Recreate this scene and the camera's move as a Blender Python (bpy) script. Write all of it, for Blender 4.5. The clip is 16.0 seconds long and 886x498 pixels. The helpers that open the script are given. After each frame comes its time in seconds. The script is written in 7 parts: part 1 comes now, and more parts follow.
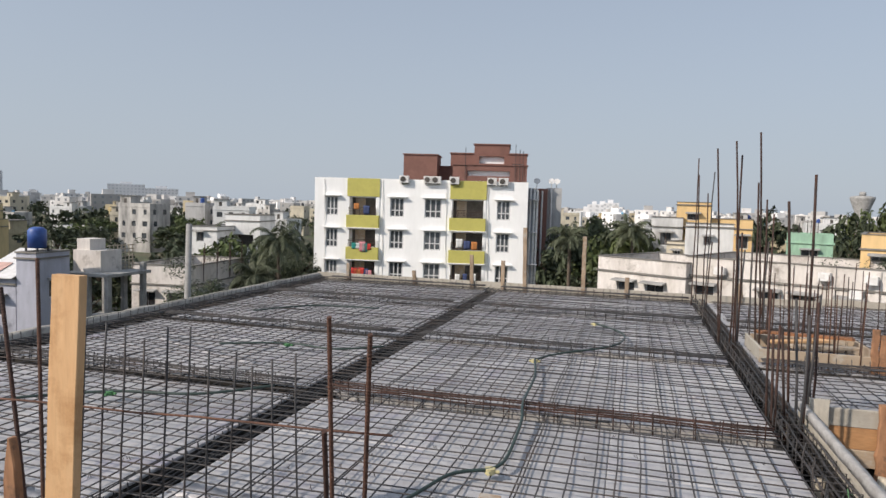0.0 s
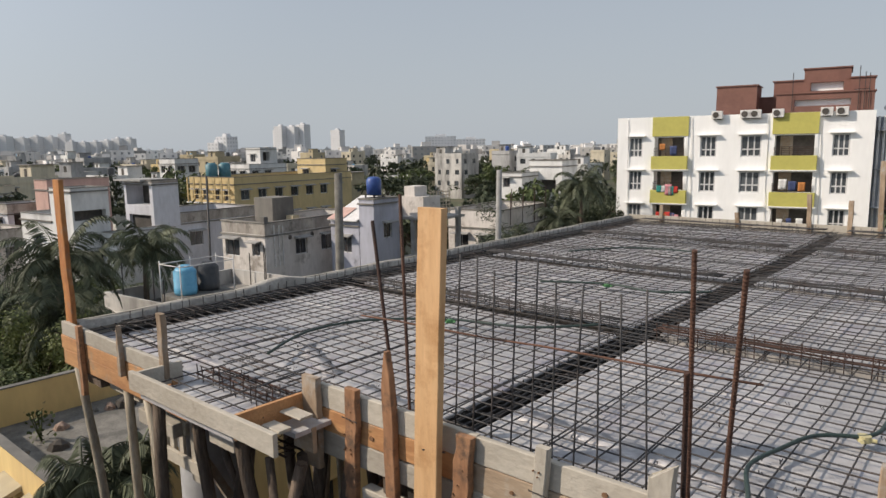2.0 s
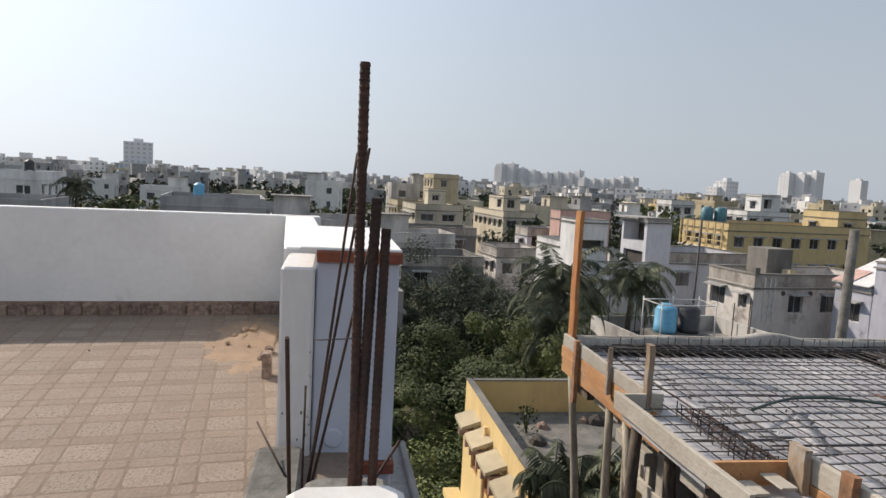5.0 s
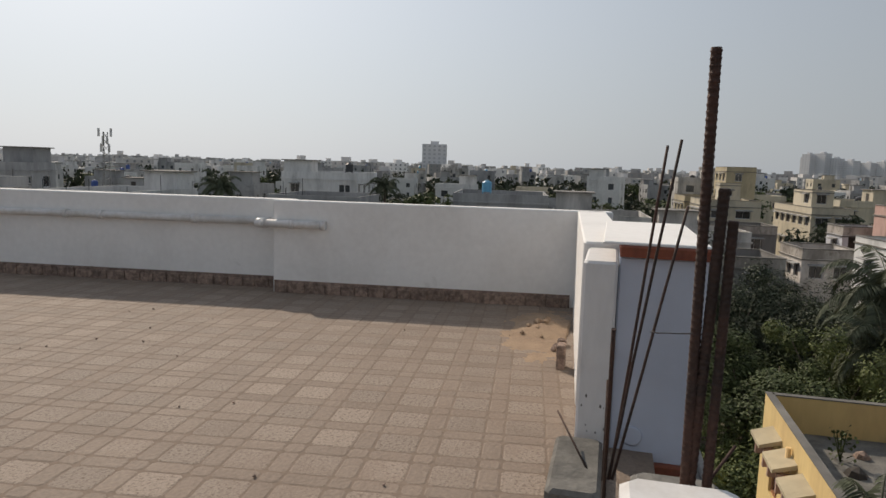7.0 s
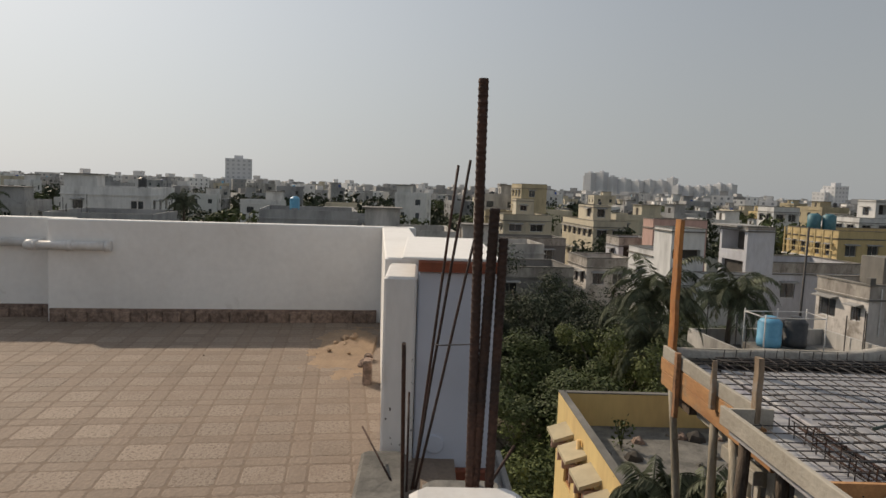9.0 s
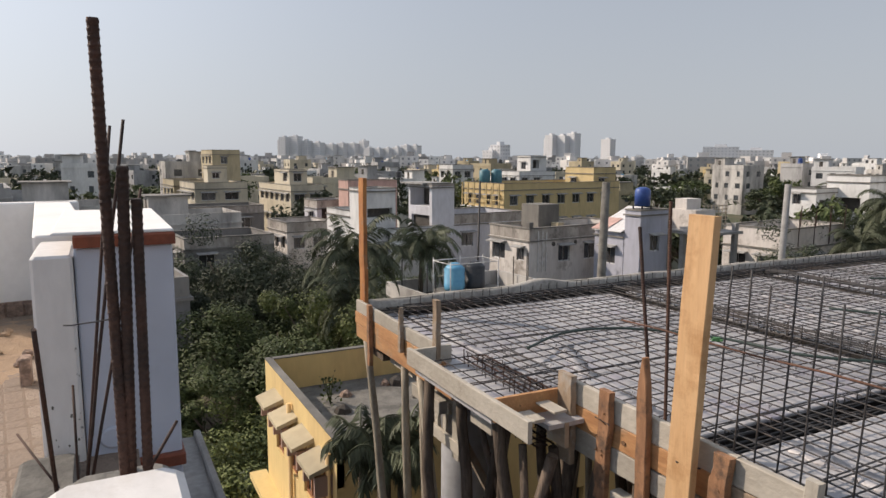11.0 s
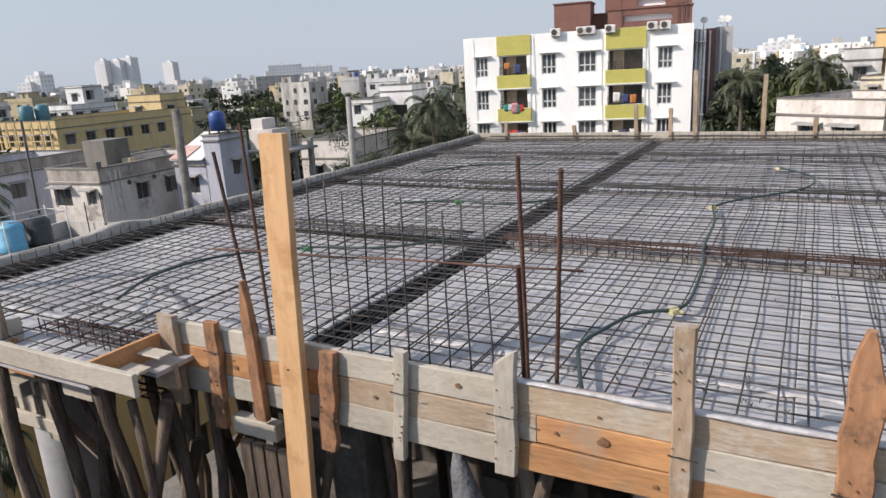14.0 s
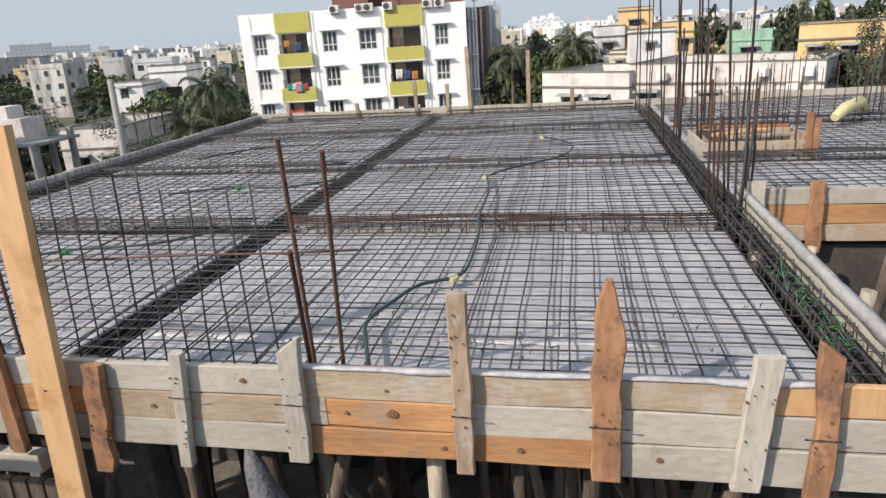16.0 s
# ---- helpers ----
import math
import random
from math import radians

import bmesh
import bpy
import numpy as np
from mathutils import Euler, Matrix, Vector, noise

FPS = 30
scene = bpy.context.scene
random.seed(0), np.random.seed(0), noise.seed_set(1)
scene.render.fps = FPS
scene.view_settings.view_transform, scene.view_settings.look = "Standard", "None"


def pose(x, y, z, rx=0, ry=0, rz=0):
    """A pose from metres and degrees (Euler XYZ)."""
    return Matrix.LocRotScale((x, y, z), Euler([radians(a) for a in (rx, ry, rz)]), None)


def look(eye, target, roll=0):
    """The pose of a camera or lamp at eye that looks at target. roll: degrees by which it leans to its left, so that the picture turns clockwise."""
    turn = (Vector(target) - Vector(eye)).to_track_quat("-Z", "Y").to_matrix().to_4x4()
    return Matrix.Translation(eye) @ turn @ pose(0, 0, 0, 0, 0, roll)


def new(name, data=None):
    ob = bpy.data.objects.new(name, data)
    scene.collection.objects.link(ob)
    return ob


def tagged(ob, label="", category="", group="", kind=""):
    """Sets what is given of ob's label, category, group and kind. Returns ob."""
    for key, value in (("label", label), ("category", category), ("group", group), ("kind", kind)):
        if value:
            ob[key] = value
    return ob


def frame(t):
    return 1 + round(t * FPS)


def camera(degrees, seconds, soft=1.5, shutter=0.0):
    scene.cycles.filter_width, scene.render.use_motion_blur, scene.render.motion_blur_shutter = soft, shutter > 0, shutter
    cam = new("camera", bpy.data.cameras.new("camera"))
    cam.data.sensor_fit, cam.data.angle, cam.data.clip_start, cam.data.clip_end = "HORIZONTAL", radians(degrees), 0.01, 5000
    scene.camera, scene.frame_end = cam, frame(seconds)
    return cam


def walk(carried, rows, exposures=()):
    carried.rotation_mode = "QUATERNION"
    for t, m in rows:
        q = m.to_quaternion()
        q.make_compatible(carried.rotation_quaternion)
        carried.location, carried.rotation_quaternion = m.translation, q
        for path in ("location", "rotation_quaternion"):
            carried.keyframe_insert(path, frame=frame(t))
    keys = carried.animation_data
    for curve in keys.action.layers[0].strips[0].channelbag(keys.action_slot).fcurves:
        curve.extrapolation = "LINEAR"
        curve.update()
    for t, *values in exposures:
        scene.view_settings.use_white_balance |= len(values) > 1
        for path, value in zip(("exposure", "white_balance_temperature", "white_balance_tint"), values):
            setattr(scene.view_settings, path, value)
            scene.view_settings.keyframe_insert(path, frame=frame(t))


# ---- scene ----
cam = camera(66.6, 16.0)
PATH = [
    (0, (-1.457, -1.317, 1.717), (-1.992, 0.606, 1.588), 1.7),
    (0.5, (-1.506, -1.319, 1.72), (-2.272, 0.525, 1.601), 1.1),
    (1, (-1.541, -1.345, 1.719), (-2.526, 0.393, 1.623), 0.2),
    (1.5, (-1.641, -1.329, 1.708), (-2.778, 0.307, 1.534), 0.8),
    (2, (-1.713, -1.312, 1.644), (-3.002, 0.188, 1.346), -0.8),
    (2.5, (-1.676, -1.301, 1.642), (-3.211, -0.062, 1.319), 0.1),
    (3, (-1.644, -1.338, 1.642), (-3.343, -0.321, 1.36), 0.5),
    (3.5, (-1.659, -1.34, 1.647), (-3.441, -0.472, 1.377), 0.8),
    (4, (-1.66, -1.372, 1.647), (-3.521, -0.684, 1.398), 1.6),
    (6.5, (-1.63, -1.59, 1.64), (-3.6, -1.853, 1.415), 2.6),
    (7, (-1.619, -1.607, 1.632), (-3.544, -2.088, 1.386), 1.7),
    (7.5, (-1.608, -1.626, 1.629), (-3.512, -2.203, 1.427), 1.7),
    (8, (-1.618, -1.613, 1.639), (-3.561, -2.05, 1.459), 1.7),
    (8.5, (-1.574, -1.592, 1.644), (-3.555, -1.811, 1.476), 1.8),
    (9, (-1.609, -1.548, 1.645), (-3.6, -1.479, 1.463), 2.0),
    (11.3, (-1.608, -1.421, 1.619), (-3.267, -0.352, 1.298), -0.7),
    (11.5, (-1.613, -1.424, 1.623), (-3.184, -0.241, 1.259), -1.3),
    (12, (-1.635, -1.416, 1.617), (-3.039, -0.058, 1.186), -2.0),
    (12.5, (-1.595, -1.453, 1.633), (-2.81, 0.064, 1.161), -2.2),
    (13, (-1.582, -1.437, 1.629), (-2.643, 0.188, 1.146), -2.7),
    (13.5, (-1.576, -1.415, 1.628), (-2.55, 0.26, 1.134), -2.9),
    (14, (-1.572, -1.397, 1.618), (-2.505, 0.294, 1.099), -3.3),
    (14.5, (-1.55, -1.379, 1.613), (-2.36, 0.358, 1.041), -3.6),
    (15, (-1.529, -1.36, 1.609), (-2.17, 0.435, 1.005), -4.0),
    (15.5, (-1.512, -1.351, 1.608), (-2.033, 0.478, 0.987), -4.1),
    (16, (-1.465, -1.343, 1.617), (-1.845, 0.523, 1.005), -3.6),
]
EXPOSURES = [(0.0, 0.35, 6450, 13), (1.0, 0.25, 6750, 13), (1.5, 0.27, 6900, 13), (2.5, 0.35, 6600, 13), (3.5, 0.48, 6500, 13), (4.2, 0.48, 6550, 13), (6.5, 0.0, 6900, 13),
             (8.0, -0.17, 7100, 13), (9.0, -0.15, 7350, 13), (11.3, 0.4, 6750, 16), (12.5, 0.5, 6400, 16), (16.0, 0.6, 6400, 13)]
walk(cam, [(t, look(e, g, r)) for t, e, g, r in PATH], EXPOSURES)

# ---- world ----
SUN = Vector((-0.60, -0.58, 0.59)).normalized()
world = bpy.data.worlds.new("sky")
scene.world = world
world.use_nodes = True
wn, wl = world.node_tree.nodes, world.node_tree.links
sky = wn.new("ShaderNodeTexSky")
sky.sky_type, sky.sun_disc = "NISHITA", False
sky.sun_elevation = math.asin(SUN.z)
sky.sun_rotation = math.atan2(SUN.x, SUN.y)
sky.altitude, sky.air_density, sky.dust_density, sky.ozone_density = 0, 1.0, 1.3, 2.0
haze = wn.new("ShaderNodeMix")  # winter haze: thickest low down, brighter towards the sun
haze.data_type = "RGBA"
way = wn.new("ShaderNodeTexCoord")
axis = wn.new("ShaderNodeSeparateXYZ")
wl.new(way.outputs["Generated"], axis.inputs[0])
low = wn.new("ShaderNodeMapRange")
low.interpolation_type = "SMOOTHSTEP"
low.inputs["From Min"].default_value, low.inputs["From Max"].default_value = 0.0, 0.45
low.inputs["To Min"].default_value, low.inputs["To Max"].default_value = 0.92, 0.62
wl.new(axis.outputs["Z"], low.inputs["Value"])
wl.new(low.outputs[0], haze.inputs["Factor"])
toward = wn.new("ShaderNodeVectorMath")
toward.operation = "DOT_PRODUCT"
toward.inputs[1].default_value = SUN
wl.new(way.outputs["Generated"], toward.inputs[0])
near_sun = wn.new("ShaderNodeMath")
near_sun.operation = "MAXIMUM"
near_sun.inputs[1].default_value = 0.0
wl.new(toward.outputs["Value"], near_sun.inputs[0])
steep = wn.new("ShaderNodeMath")
steep.operation = "POWER"
steep.inputs[1].default_value = 3.0
wl.new(near_sun.outputs[0], steep.inputs[0])
glow = wn.new("ShaderNodeMath")
glow.operation = "MULTIPLY_ADD"
glow.inputs[1].default_value, glow.inputs[2].default_value = 1.25, 0.87
wl.new(steep.outputs[0], glow.inputs[0])
veil = wn.new("ShaderNodeVectorMath")
veil.operation = "SCALE"
veil.inputs[0].default_value = (4.07, 4.62, 5.15)
wl.new(glow.outputs[0], veil.inputs["Scale"])
wl.new(veil.outputs[0], haze.inputs["B"])
wl.new(sky.outputs[0], haze.inputs["A"])
wl.new(haze.outputs["Result"], wn["Background"].inputs[0])
wn["Background"].inputs[1].default_value = 0.1
sun = new("sun", bpy.data.lights.new("sun", "SUN"))
sun.data.energy, sun.data.angle, sun.data.color = 3.2, radians(1.2), (1.0, 0.90, 0.76)
sun.matrix_world = look(SUN * 50, (0, 0, 0))

# ---- mesh and material helpers ----
rng = random.Random(7)
MATS = {}
PLACE = {}


def mat(name, base, second=None, amount=0.5, rough=0.85, metal=0.0, scale=1.5, fine=25.0, stretch=(1, 1, 1), bump=0.25, vary=0.12,
        each=0.0, gloss=0.5, edge=0.12, island=0.0, blot=None):
    """Procedural paint: base and second colours parted by a wide noise, fine grain over both, relief, a tone for each object."""
    if name in MATS:
        return MATS[name]
    m = MATS[name] = bpy.data.materials.new(name)
    m.use_nodes = True
    n, l = m.node_tree.nodes, m.node_tree.links
    b = n["Principled BSDF"]
    b.inputs["Roughness"].default_value, b.inputs["Metallic"].default_value = rough, metal
    b.inputs["Specular IOR Level"].default_value = gloss
    geo = n.new("ShaderNodeNewGeometry")
    info = n.new("ShaderNodeObjectInfo")
    mp = n.new("ShaderNodeMapping")
    mp.inputs["Scale"].default_value = stretch
    l.new(geo.outputs["Position"], mp.inputs["Vector"])
    wide = n.new("ShaderNodeTexNoise")
    wide.inputs["Scale"].default_value, wide.inputs["Detail"].default_value, wide.inputs["Roughness"].default_value = scale, 6, 0.62
    l.new(mp.outputs[0], wide.inputs["Vector"])
    grain = n.new("ShaderNodeTexNoise")
    grain.inputs["Scale"].default_value, grain.inputs["Detail"].default_value = fine, 4
    l.new(mp.outputs[0], grain.inputs["Vector"])
    ramp = n.new("ShaderNodeMapRange")
    lo = 0.72 - 0.44 * amount
    ramp.inputs["From Min"].default_value, ramp.inputs["From Max"].default_value = lo - edge, lo + edge
    l.new(wide.outputs["Fac"], ramp.inputs["Value"])
    mix = n.new("ShaderNodeMix")
    mix.data_type = "RGBA"
    second = second or tuple(c * 0.78 for c in base)
    mix.inputs["A"].default_value, mix.inputs["B"].default_value = (*base, 1), (*second, 1)
    l.new(ramp.outputs[0], mix.inputs["Factor"])
    colour = mix.outputs["Result"]
    if blot:
        # round stains and crusts that ignore the grain: colour, share, size
        spot = n.new("ShaderNodeTexNoise")
        spot.inputs["Scale"].default_value, spot.inputs["Detail"].default_value, spot.inputs["Roughness"].default_value = blot[2], 7, 0.7
        l.new(geo.outputs["Position"], spot.inputs["Vector"])
        cut = n.new("ShaderNodeMapRange")
        cut.inputs["From Min"].default_value, cut.inputs["From Max"].default_value = 0.74 - 0.44 * blot[1] - 0.06, 0.74 - 0.44 * blot[1] + 0.10
        l.new(spot.outputs["Fac"], cut.inputs["Value"])
        over = n.new("ShaderNodeMix")
        over.data_type = "RGBA"
        over.inputs["B"].default_value = (*blot[0], 1)
        l.new(colour, over.inputs["A"])
        l.new(cut.outputs[0], over.inputs["Factor"])
        colour = over.outputs["Result"]
    tone = n.new("ShaderNodeMapRange")
    tone.inputs["From Min"].default_value, tone.inputs["From Max"].default_value = 0.25, 0.75
    tone.inputs["To Min"].default_value, tone.inputs["To Max"].default_value = 1 - vary, 1 + vary
    l.new(grain.outputs["Fac"], tone.inputs["Value"])
    last = tone.outputs[0]
    for amt, out in ((each, info.outputs["Random"]), (island, geo.outputs["Random Per Island"])):
        if amt:
            own = n.new("ShaderNodeMapRange")
            own.inputs["To Min"].default_value, own.inputs["To Max"].default_value = 1 - amt, 1 + amt
            l.new(out, own.inputs["Value"])
            mul = n.new("ShaderNodeMath")
            mul.operation = "MULTIPLY"
            l.new(last, mul.inputs[0])
            l.new(own.outputs[0], mul.inputs[1])
            last = mul.outputs[0]
    scl = n.new("ShaderNodeVectorMath")
    scl.operation = "SCALE"
    l.new(colour, scl.inputs[0])
    l.new(last, scl.inputs["Scale"])
    l.new(scl.outputs[0], b.inputs["Base Color"])
    if bump:
        bp = n.new("ShaderNodeBump")
        bp.inputs["Strength"].default_value, bp.inputs["Distance"].default_value = bump, 0.02
        l.new(grain.outputs["Fac"], bp.inputs["Height"])
        l.new(bp.outputs[0], b.inputs["Normal"])
    return m


WOODV = {k: mat(n, a, b, 0.5, 0.88, scale=sc, fine=14, stretch=(2.5, 2.5, 1.0), vary=0.14, each=0.14, bump=0.3, blot=bl) for k, n, a, b, sc, bl in (
    ("orange", "pine_upright", (0.50, 0.225, 0.075), (0.34, 0.13, 0.045), 2.2, ((0.30, 0.22, 0.15), 0.3, 6)), ("grey", "weathered_upright", (0.445, 0.41, 0.35), (0.37, 0.335, 0.28), 1.6, ((0.2, 0.17, 0.135), 0.14, 26)),
    ("brown", "brown_upright", (0.36, 0.27, 0.19), (0.23, 0.165, 0.11), 2.6, ((0.36, 0.33, 0.29), 0.35, 8)), ("bark", "barked_upright", (0.38, 0.20, 0.105), (0.25, 0.125, 0.065), 3.0, ((0.12, 0.075, 0.05), 0.42, 8)))}


class Shape:
    """Vertices, faces and a material slot per face, in world metres."""

    def __init__(self):
        self.v, self.f, self.s = [], [], []

    def add(self, verts, faces, slot=0):
        k = len(self.v)
        self.v += [tuple(p) for p in verts]
        self.f += [tuple(i + k for i in f) for f in faces]
        self.s += [slot] * len(faces)
        return self

    def box(self, x0, y0, z0, x1, y1, z1, slot=0, m=None):
        p = [Vector((x, y, z)) for z in (z0, z1) for y in (y0, y1) for x in (x0, x1)]
        if m:
            p = [m @ q for q in p]
        return self.add(p, [(0, 2, 3, 1), (4, 5, 7, 6), (0, 1, 5, 4), (2, 6, 7, 3), (0, 4, 6, 2), (1, 3, 7, 5)], slot)

    def soft_box(self, x0, y0, z0, x1, y1, z1, c=0.004, slot=0, m=None):
        """A box with chamfered upright and top edges."""
        a = [(x0 + c, y0), (x1 - c, y0), (x1, y0 + c), (x1, y1 - c), (x1 - c, y1), (x0 + c, y1), (x0, y1 - c), (x0, y0 + c)]
        ix, iy = (x0 + x1) / 2, (y0 + y1) / 2
        inner = [(px + (c if px < ix else -c), py + (c if py < iy else -c)) for px, py in a]
        p = [Vector((*q, z0)) for q in a] + [Vector((*q, z1 - c)) for q in a] + [Vector((*q, z1)) for q in inner]
        if m:
            p = [m @ q for q in p]
        f = [tuple(range(7, -1, -1)), tuple(range(16, 24))]
        for r in (0, 8):
            f += [(r + i, r + (i + 1) % 8, r + 8 + (i + 1) % 8, r + 8 + i) for i in range(8)]
        return self.add(p, f, slot)

    def tube(self, path, r, n=6, slot=0, caps=True):
        path = [Vector(p) for p in path]
        rs = r if isinstance(r, (list, tuple)) else [r] * len(path)
        verts, faces = [], []
        side = None
        for i, p in enumerate(path):
            d = (path[min(i + 1, len(path) - 1)] - path[max(i - 1, 0)]).normalized()
            if side is None:
                side = d.orthogonal().normalized()
            side = (side - d * side.dot(d)).normalized()
            up = d.cross(side)
            verts += [p + (side * math.cos(6.28318 * k / n) + up * math.sin(6.28318 * k / n)) * rs[i] for k in range(n)]
        for i in range(len(path) - 1):
            faces += [(i * n + k, i * n + (k + 1) % n, (i + 1) * n + (k + 1) % n, (i + 1) * n + k) for k in range(n)]
        if caps:
            faces += [tuple(range(n - 1, -1, -1)), tuple(range(len(verts) - n, len(verts)))]
        return self.add(verts, faces, slot)

    def mesh(self, name, mats, off=(0, 0, 0), smooth=False, weld=False):
        me = bpy.data.meshes.new(name)
        o = Vector(off)
        if weld:  # shared corners, so that a wall is one skin
            seen, index, verts = {}, [], []
            for p in self.v:
                key = tuple(round(c, 4) for c in p)
                if key not in seen:
                    seen[key] = len(verts)
                    verts.append(tuple(p))
                index.append(seen[key])
            self.v, self.f = verts, [tuple(index[i] for i in f) for f in self.f]
        me.from_pydata([tuple(Vector(p) - o) for p in self.v] if any(off) else self.v, [], self.f)
        for m in mats if isinstance(mats, (list, tuple)) else [mats]:
            me.materials.append(m)
        if any(self.s):
            me.polygons.foreach_set("material_index", self.s)
        if smooth:
            me.polygons.foreach_set("use_smooth", [len(f) < 5 for f in self.f])
        me.update()
        return me


def thing(name, at, label, category, group="", kind="", turn=0.0):
    """An Empty at the base of a thing."""
    ob = new(name)
    ob.location = at
    ob.rotation_euler.z = turn
    PLACE[ob] = Vector(at)
    return tagged(ob, label, category, group, kind)


def part(name, shape, mats, parent, label="", smooth=False, local=False, weld=False):
    """One mesh under a thing or a part; shape is in world metres unless local."""
    off = (0, 0, 0) if local else tuple(PLACE[parent])
    ob = new(name, shape.mesh(name, mats, off, smooth, weld))
    ob.parent = parent
    PLACE[ob] = PLACE[parent]
    if label:
        ob["label"] = label
    return ob


def piece(name, me, parent, at=(0, 0, 0), turn=(0, 0, 0)):
    """A part that shares its mesh; at is from the parent's base."""
    ob = new(name, me)
    ob.parent = parent
    ob.location, ob.rotation_euler = at, turn
    return ob


def whole(name, shape, mats, label, category, group="", kind="", smooth=False, base=None):
    """A thing of one mesh, with its origin at its base."""
    at = base or (sum(p[0] for p in shape.v) / len(shape.v), sum(p[1] for p in shape.v) / len(shape.v), min(p[2] for p in shape.v))
    ob = new(name, shape.mesh(name, mats, at, smooth))
    ob.location = at
    PLACE[ob] = Vector(at)
    return tagged(ob, label, category, group, kind)


def wander(a, b, step, amp, seed):
    """A line from a to b that wavers as a bent bar does."""
    a, b = Vector(a), Vector(b)
    n = max(2, int((b - a).length / step))
    out = []
    for i in range(n + 1):
        p = a.lerp(b, i / n)
        q = Vector((seed * 7.13, i * 0.83, seed * 1.7))
        out.append(p + Vector((noise.noise(q), noise.noise(q + Vector((9, 3, 1))), noise.noise(q + Vector((4, 8, 2))) * 0.8)) * amp)
    return out


# ---- materials ----
WOOD = {
    "orange": mat("pine_plank", (0.52, 0.28, 0.125), (0.40, 0.195, 0.085), 0.45, 0.75, scale=2.2, fine=14, stretch=(1.0, 4, 4), vary=0.13, each=0.18, bump=0.2, blot=((0.34, 0.25, 0.17), 0.32, 3.5)),
    "light": mat("fresh_pine", (0.61, 0.385, 0.20), (0.52, 0.30, 0.14), 0.35, 0.7, scale=1.6, fine=10, stretch=(7, 6, 1.0), vary=0.07, each=0.05, bump=0.12, edge=0.2, blot=((0.43, 0.235, 0.10), 0.36, 3.2)),
    "grey": mat("weathered_plank", (0.445, 0.41, 0.35), (0.37, 0.335, 0.28), 0.45, 0.9, scale=2.2, fine=20, stretch=(1.0, 1.6, 1.6), vary=0.09, each=0.12, bump=0.3, blot=((0.27, 0.235, 0.19), 0.2, 11)),
    "brown": mat("brown_plank", (0.39, 0.31, 0.225), (0.33, 0.245, 0.17), 0.45, 0.88, scale=1.8, fine=16, stretch=(1.0, 3, 3), vary=0.10, each=0.12, bump=0.3, blot=((0.41, 0.38, 0.33), 0.42, 4)),
    "bark": mat("barked_timber", (0.42, 0.185, 0.08), (0.2, 0.09, 0.045), 0.5, 0.9, scale=7, fine=22, stretch=(5, 5, 1.5), vary=0.3, each=0.12, bump=0.7),
    "pole": mat("dark_timber_pole", (0.15, 0.115, 0.088), (0.075, 0.056, 0.043), 0.5, 0.92, scale=3, fine=14, stretch=(6, 6, 1), vary=0.25, each=0.45, bump=0.5),
    "bamboo": mat("dry_bamboo", (0.45, 0.40, 0.315), (0.32, 0.27, 0.205), 0.5, 0.75, scale=3, fine=14, stretch=(6, 6, 1), vary=0.2, each=0.25, bump=0.25),
}
STEEL = mat("dark_rebar", (0.055, 0.054, 0.056), (0.085, 0.066, 0.056), 0.3, 0.65, 0.25, scale=3, fine=60, vary=0.25, each=0.2, bump=0.2)
RUST = mat("rusted_rebar", (0.13, 0.064, 0.042), (0.085, 0.045, 0.032), 0.5, 0.8, 0.2, scale=6, fine=70, vary=0.3, each=0.15, bump=0.4)
DARKRUST = mat("dark_rusted_bar", (0.075, 0.038, 0.028), (0.04, 0.026, 0.022), 0.5, 0.75, 0.3, scale=6, fine=80, vary=0.3, each=0.15, bump=0.4)
DECK = mat("shutter_sheet", (0.445, 0.44, 0.445), (0.335, 0.33, 0.345), 0.5, 0.55, scale=1.3, fine=10, vary=0.14, each=0.11, bump=0.12, blot=((0.31, 0.29, 0.35), 0.3, 1.9))
# Near-black tone stands in for the shade down inside the troughs.
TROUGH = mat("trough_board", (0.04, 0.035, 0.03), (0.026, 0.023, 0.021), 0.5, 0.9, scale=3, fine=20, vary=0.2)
CONC = mat("raw_concrete", (0.36, 0.355, 0.345), (0.25, 0.245, 0.235), 0.5, 0.92, scale=1.2, fine=18, vary=0.16, bump=0.4)
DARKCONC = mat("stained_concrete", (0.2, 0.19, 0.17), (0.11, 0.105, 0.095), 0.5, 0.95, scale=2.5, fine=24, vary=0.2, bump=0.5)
MORTAR = mat("cement_edge", (0.41, 0.385, 0.345), (0.29, 0.27, 0.24), 0.5, 0.92, scale=4, fine=24, vary=0.2, bump=0.6)
# Shade below the slab is put into this very dark tone.
SHADEDARK = mat("damp_dark_floor", (0.085, 0.075, 0.065), (0.045, 0.04, 0.036), 0.5, 0.97, scale=1.5, fine=18, vary=0.25, bump=0.5)
LOWFLOOR = mat("dusty_cement_floor", (0.22, 0.20, 0.18), (0.14, 0.125, 0.11), 0.5, 0.95, scale=1.2, fine=16, vary=0.2, bump=0.4)
COLUMN = mat("pale_column_face", (0.38, 0.39, 0.41), (0.30, 0.305, 0.315), 0.45, 0.85, scale=1.4, fine=14, vary=0.08, bump=0.15)
DUSTY = mat("dusty_grey_sheet", (0.40, 0.385, 0.37), (0.30, 0.285, 0.27), 0.5, 0.6, scale=6, fine=22, vary=0.15, bump=0.5)
PLASTIC = mat("clear_sheet", (0.50, 0.49, 0.50), (0.38, 0.365, 0.375), 0.5, 0.35, scale=9, fine=22, vary=0.15, bump=0.5)
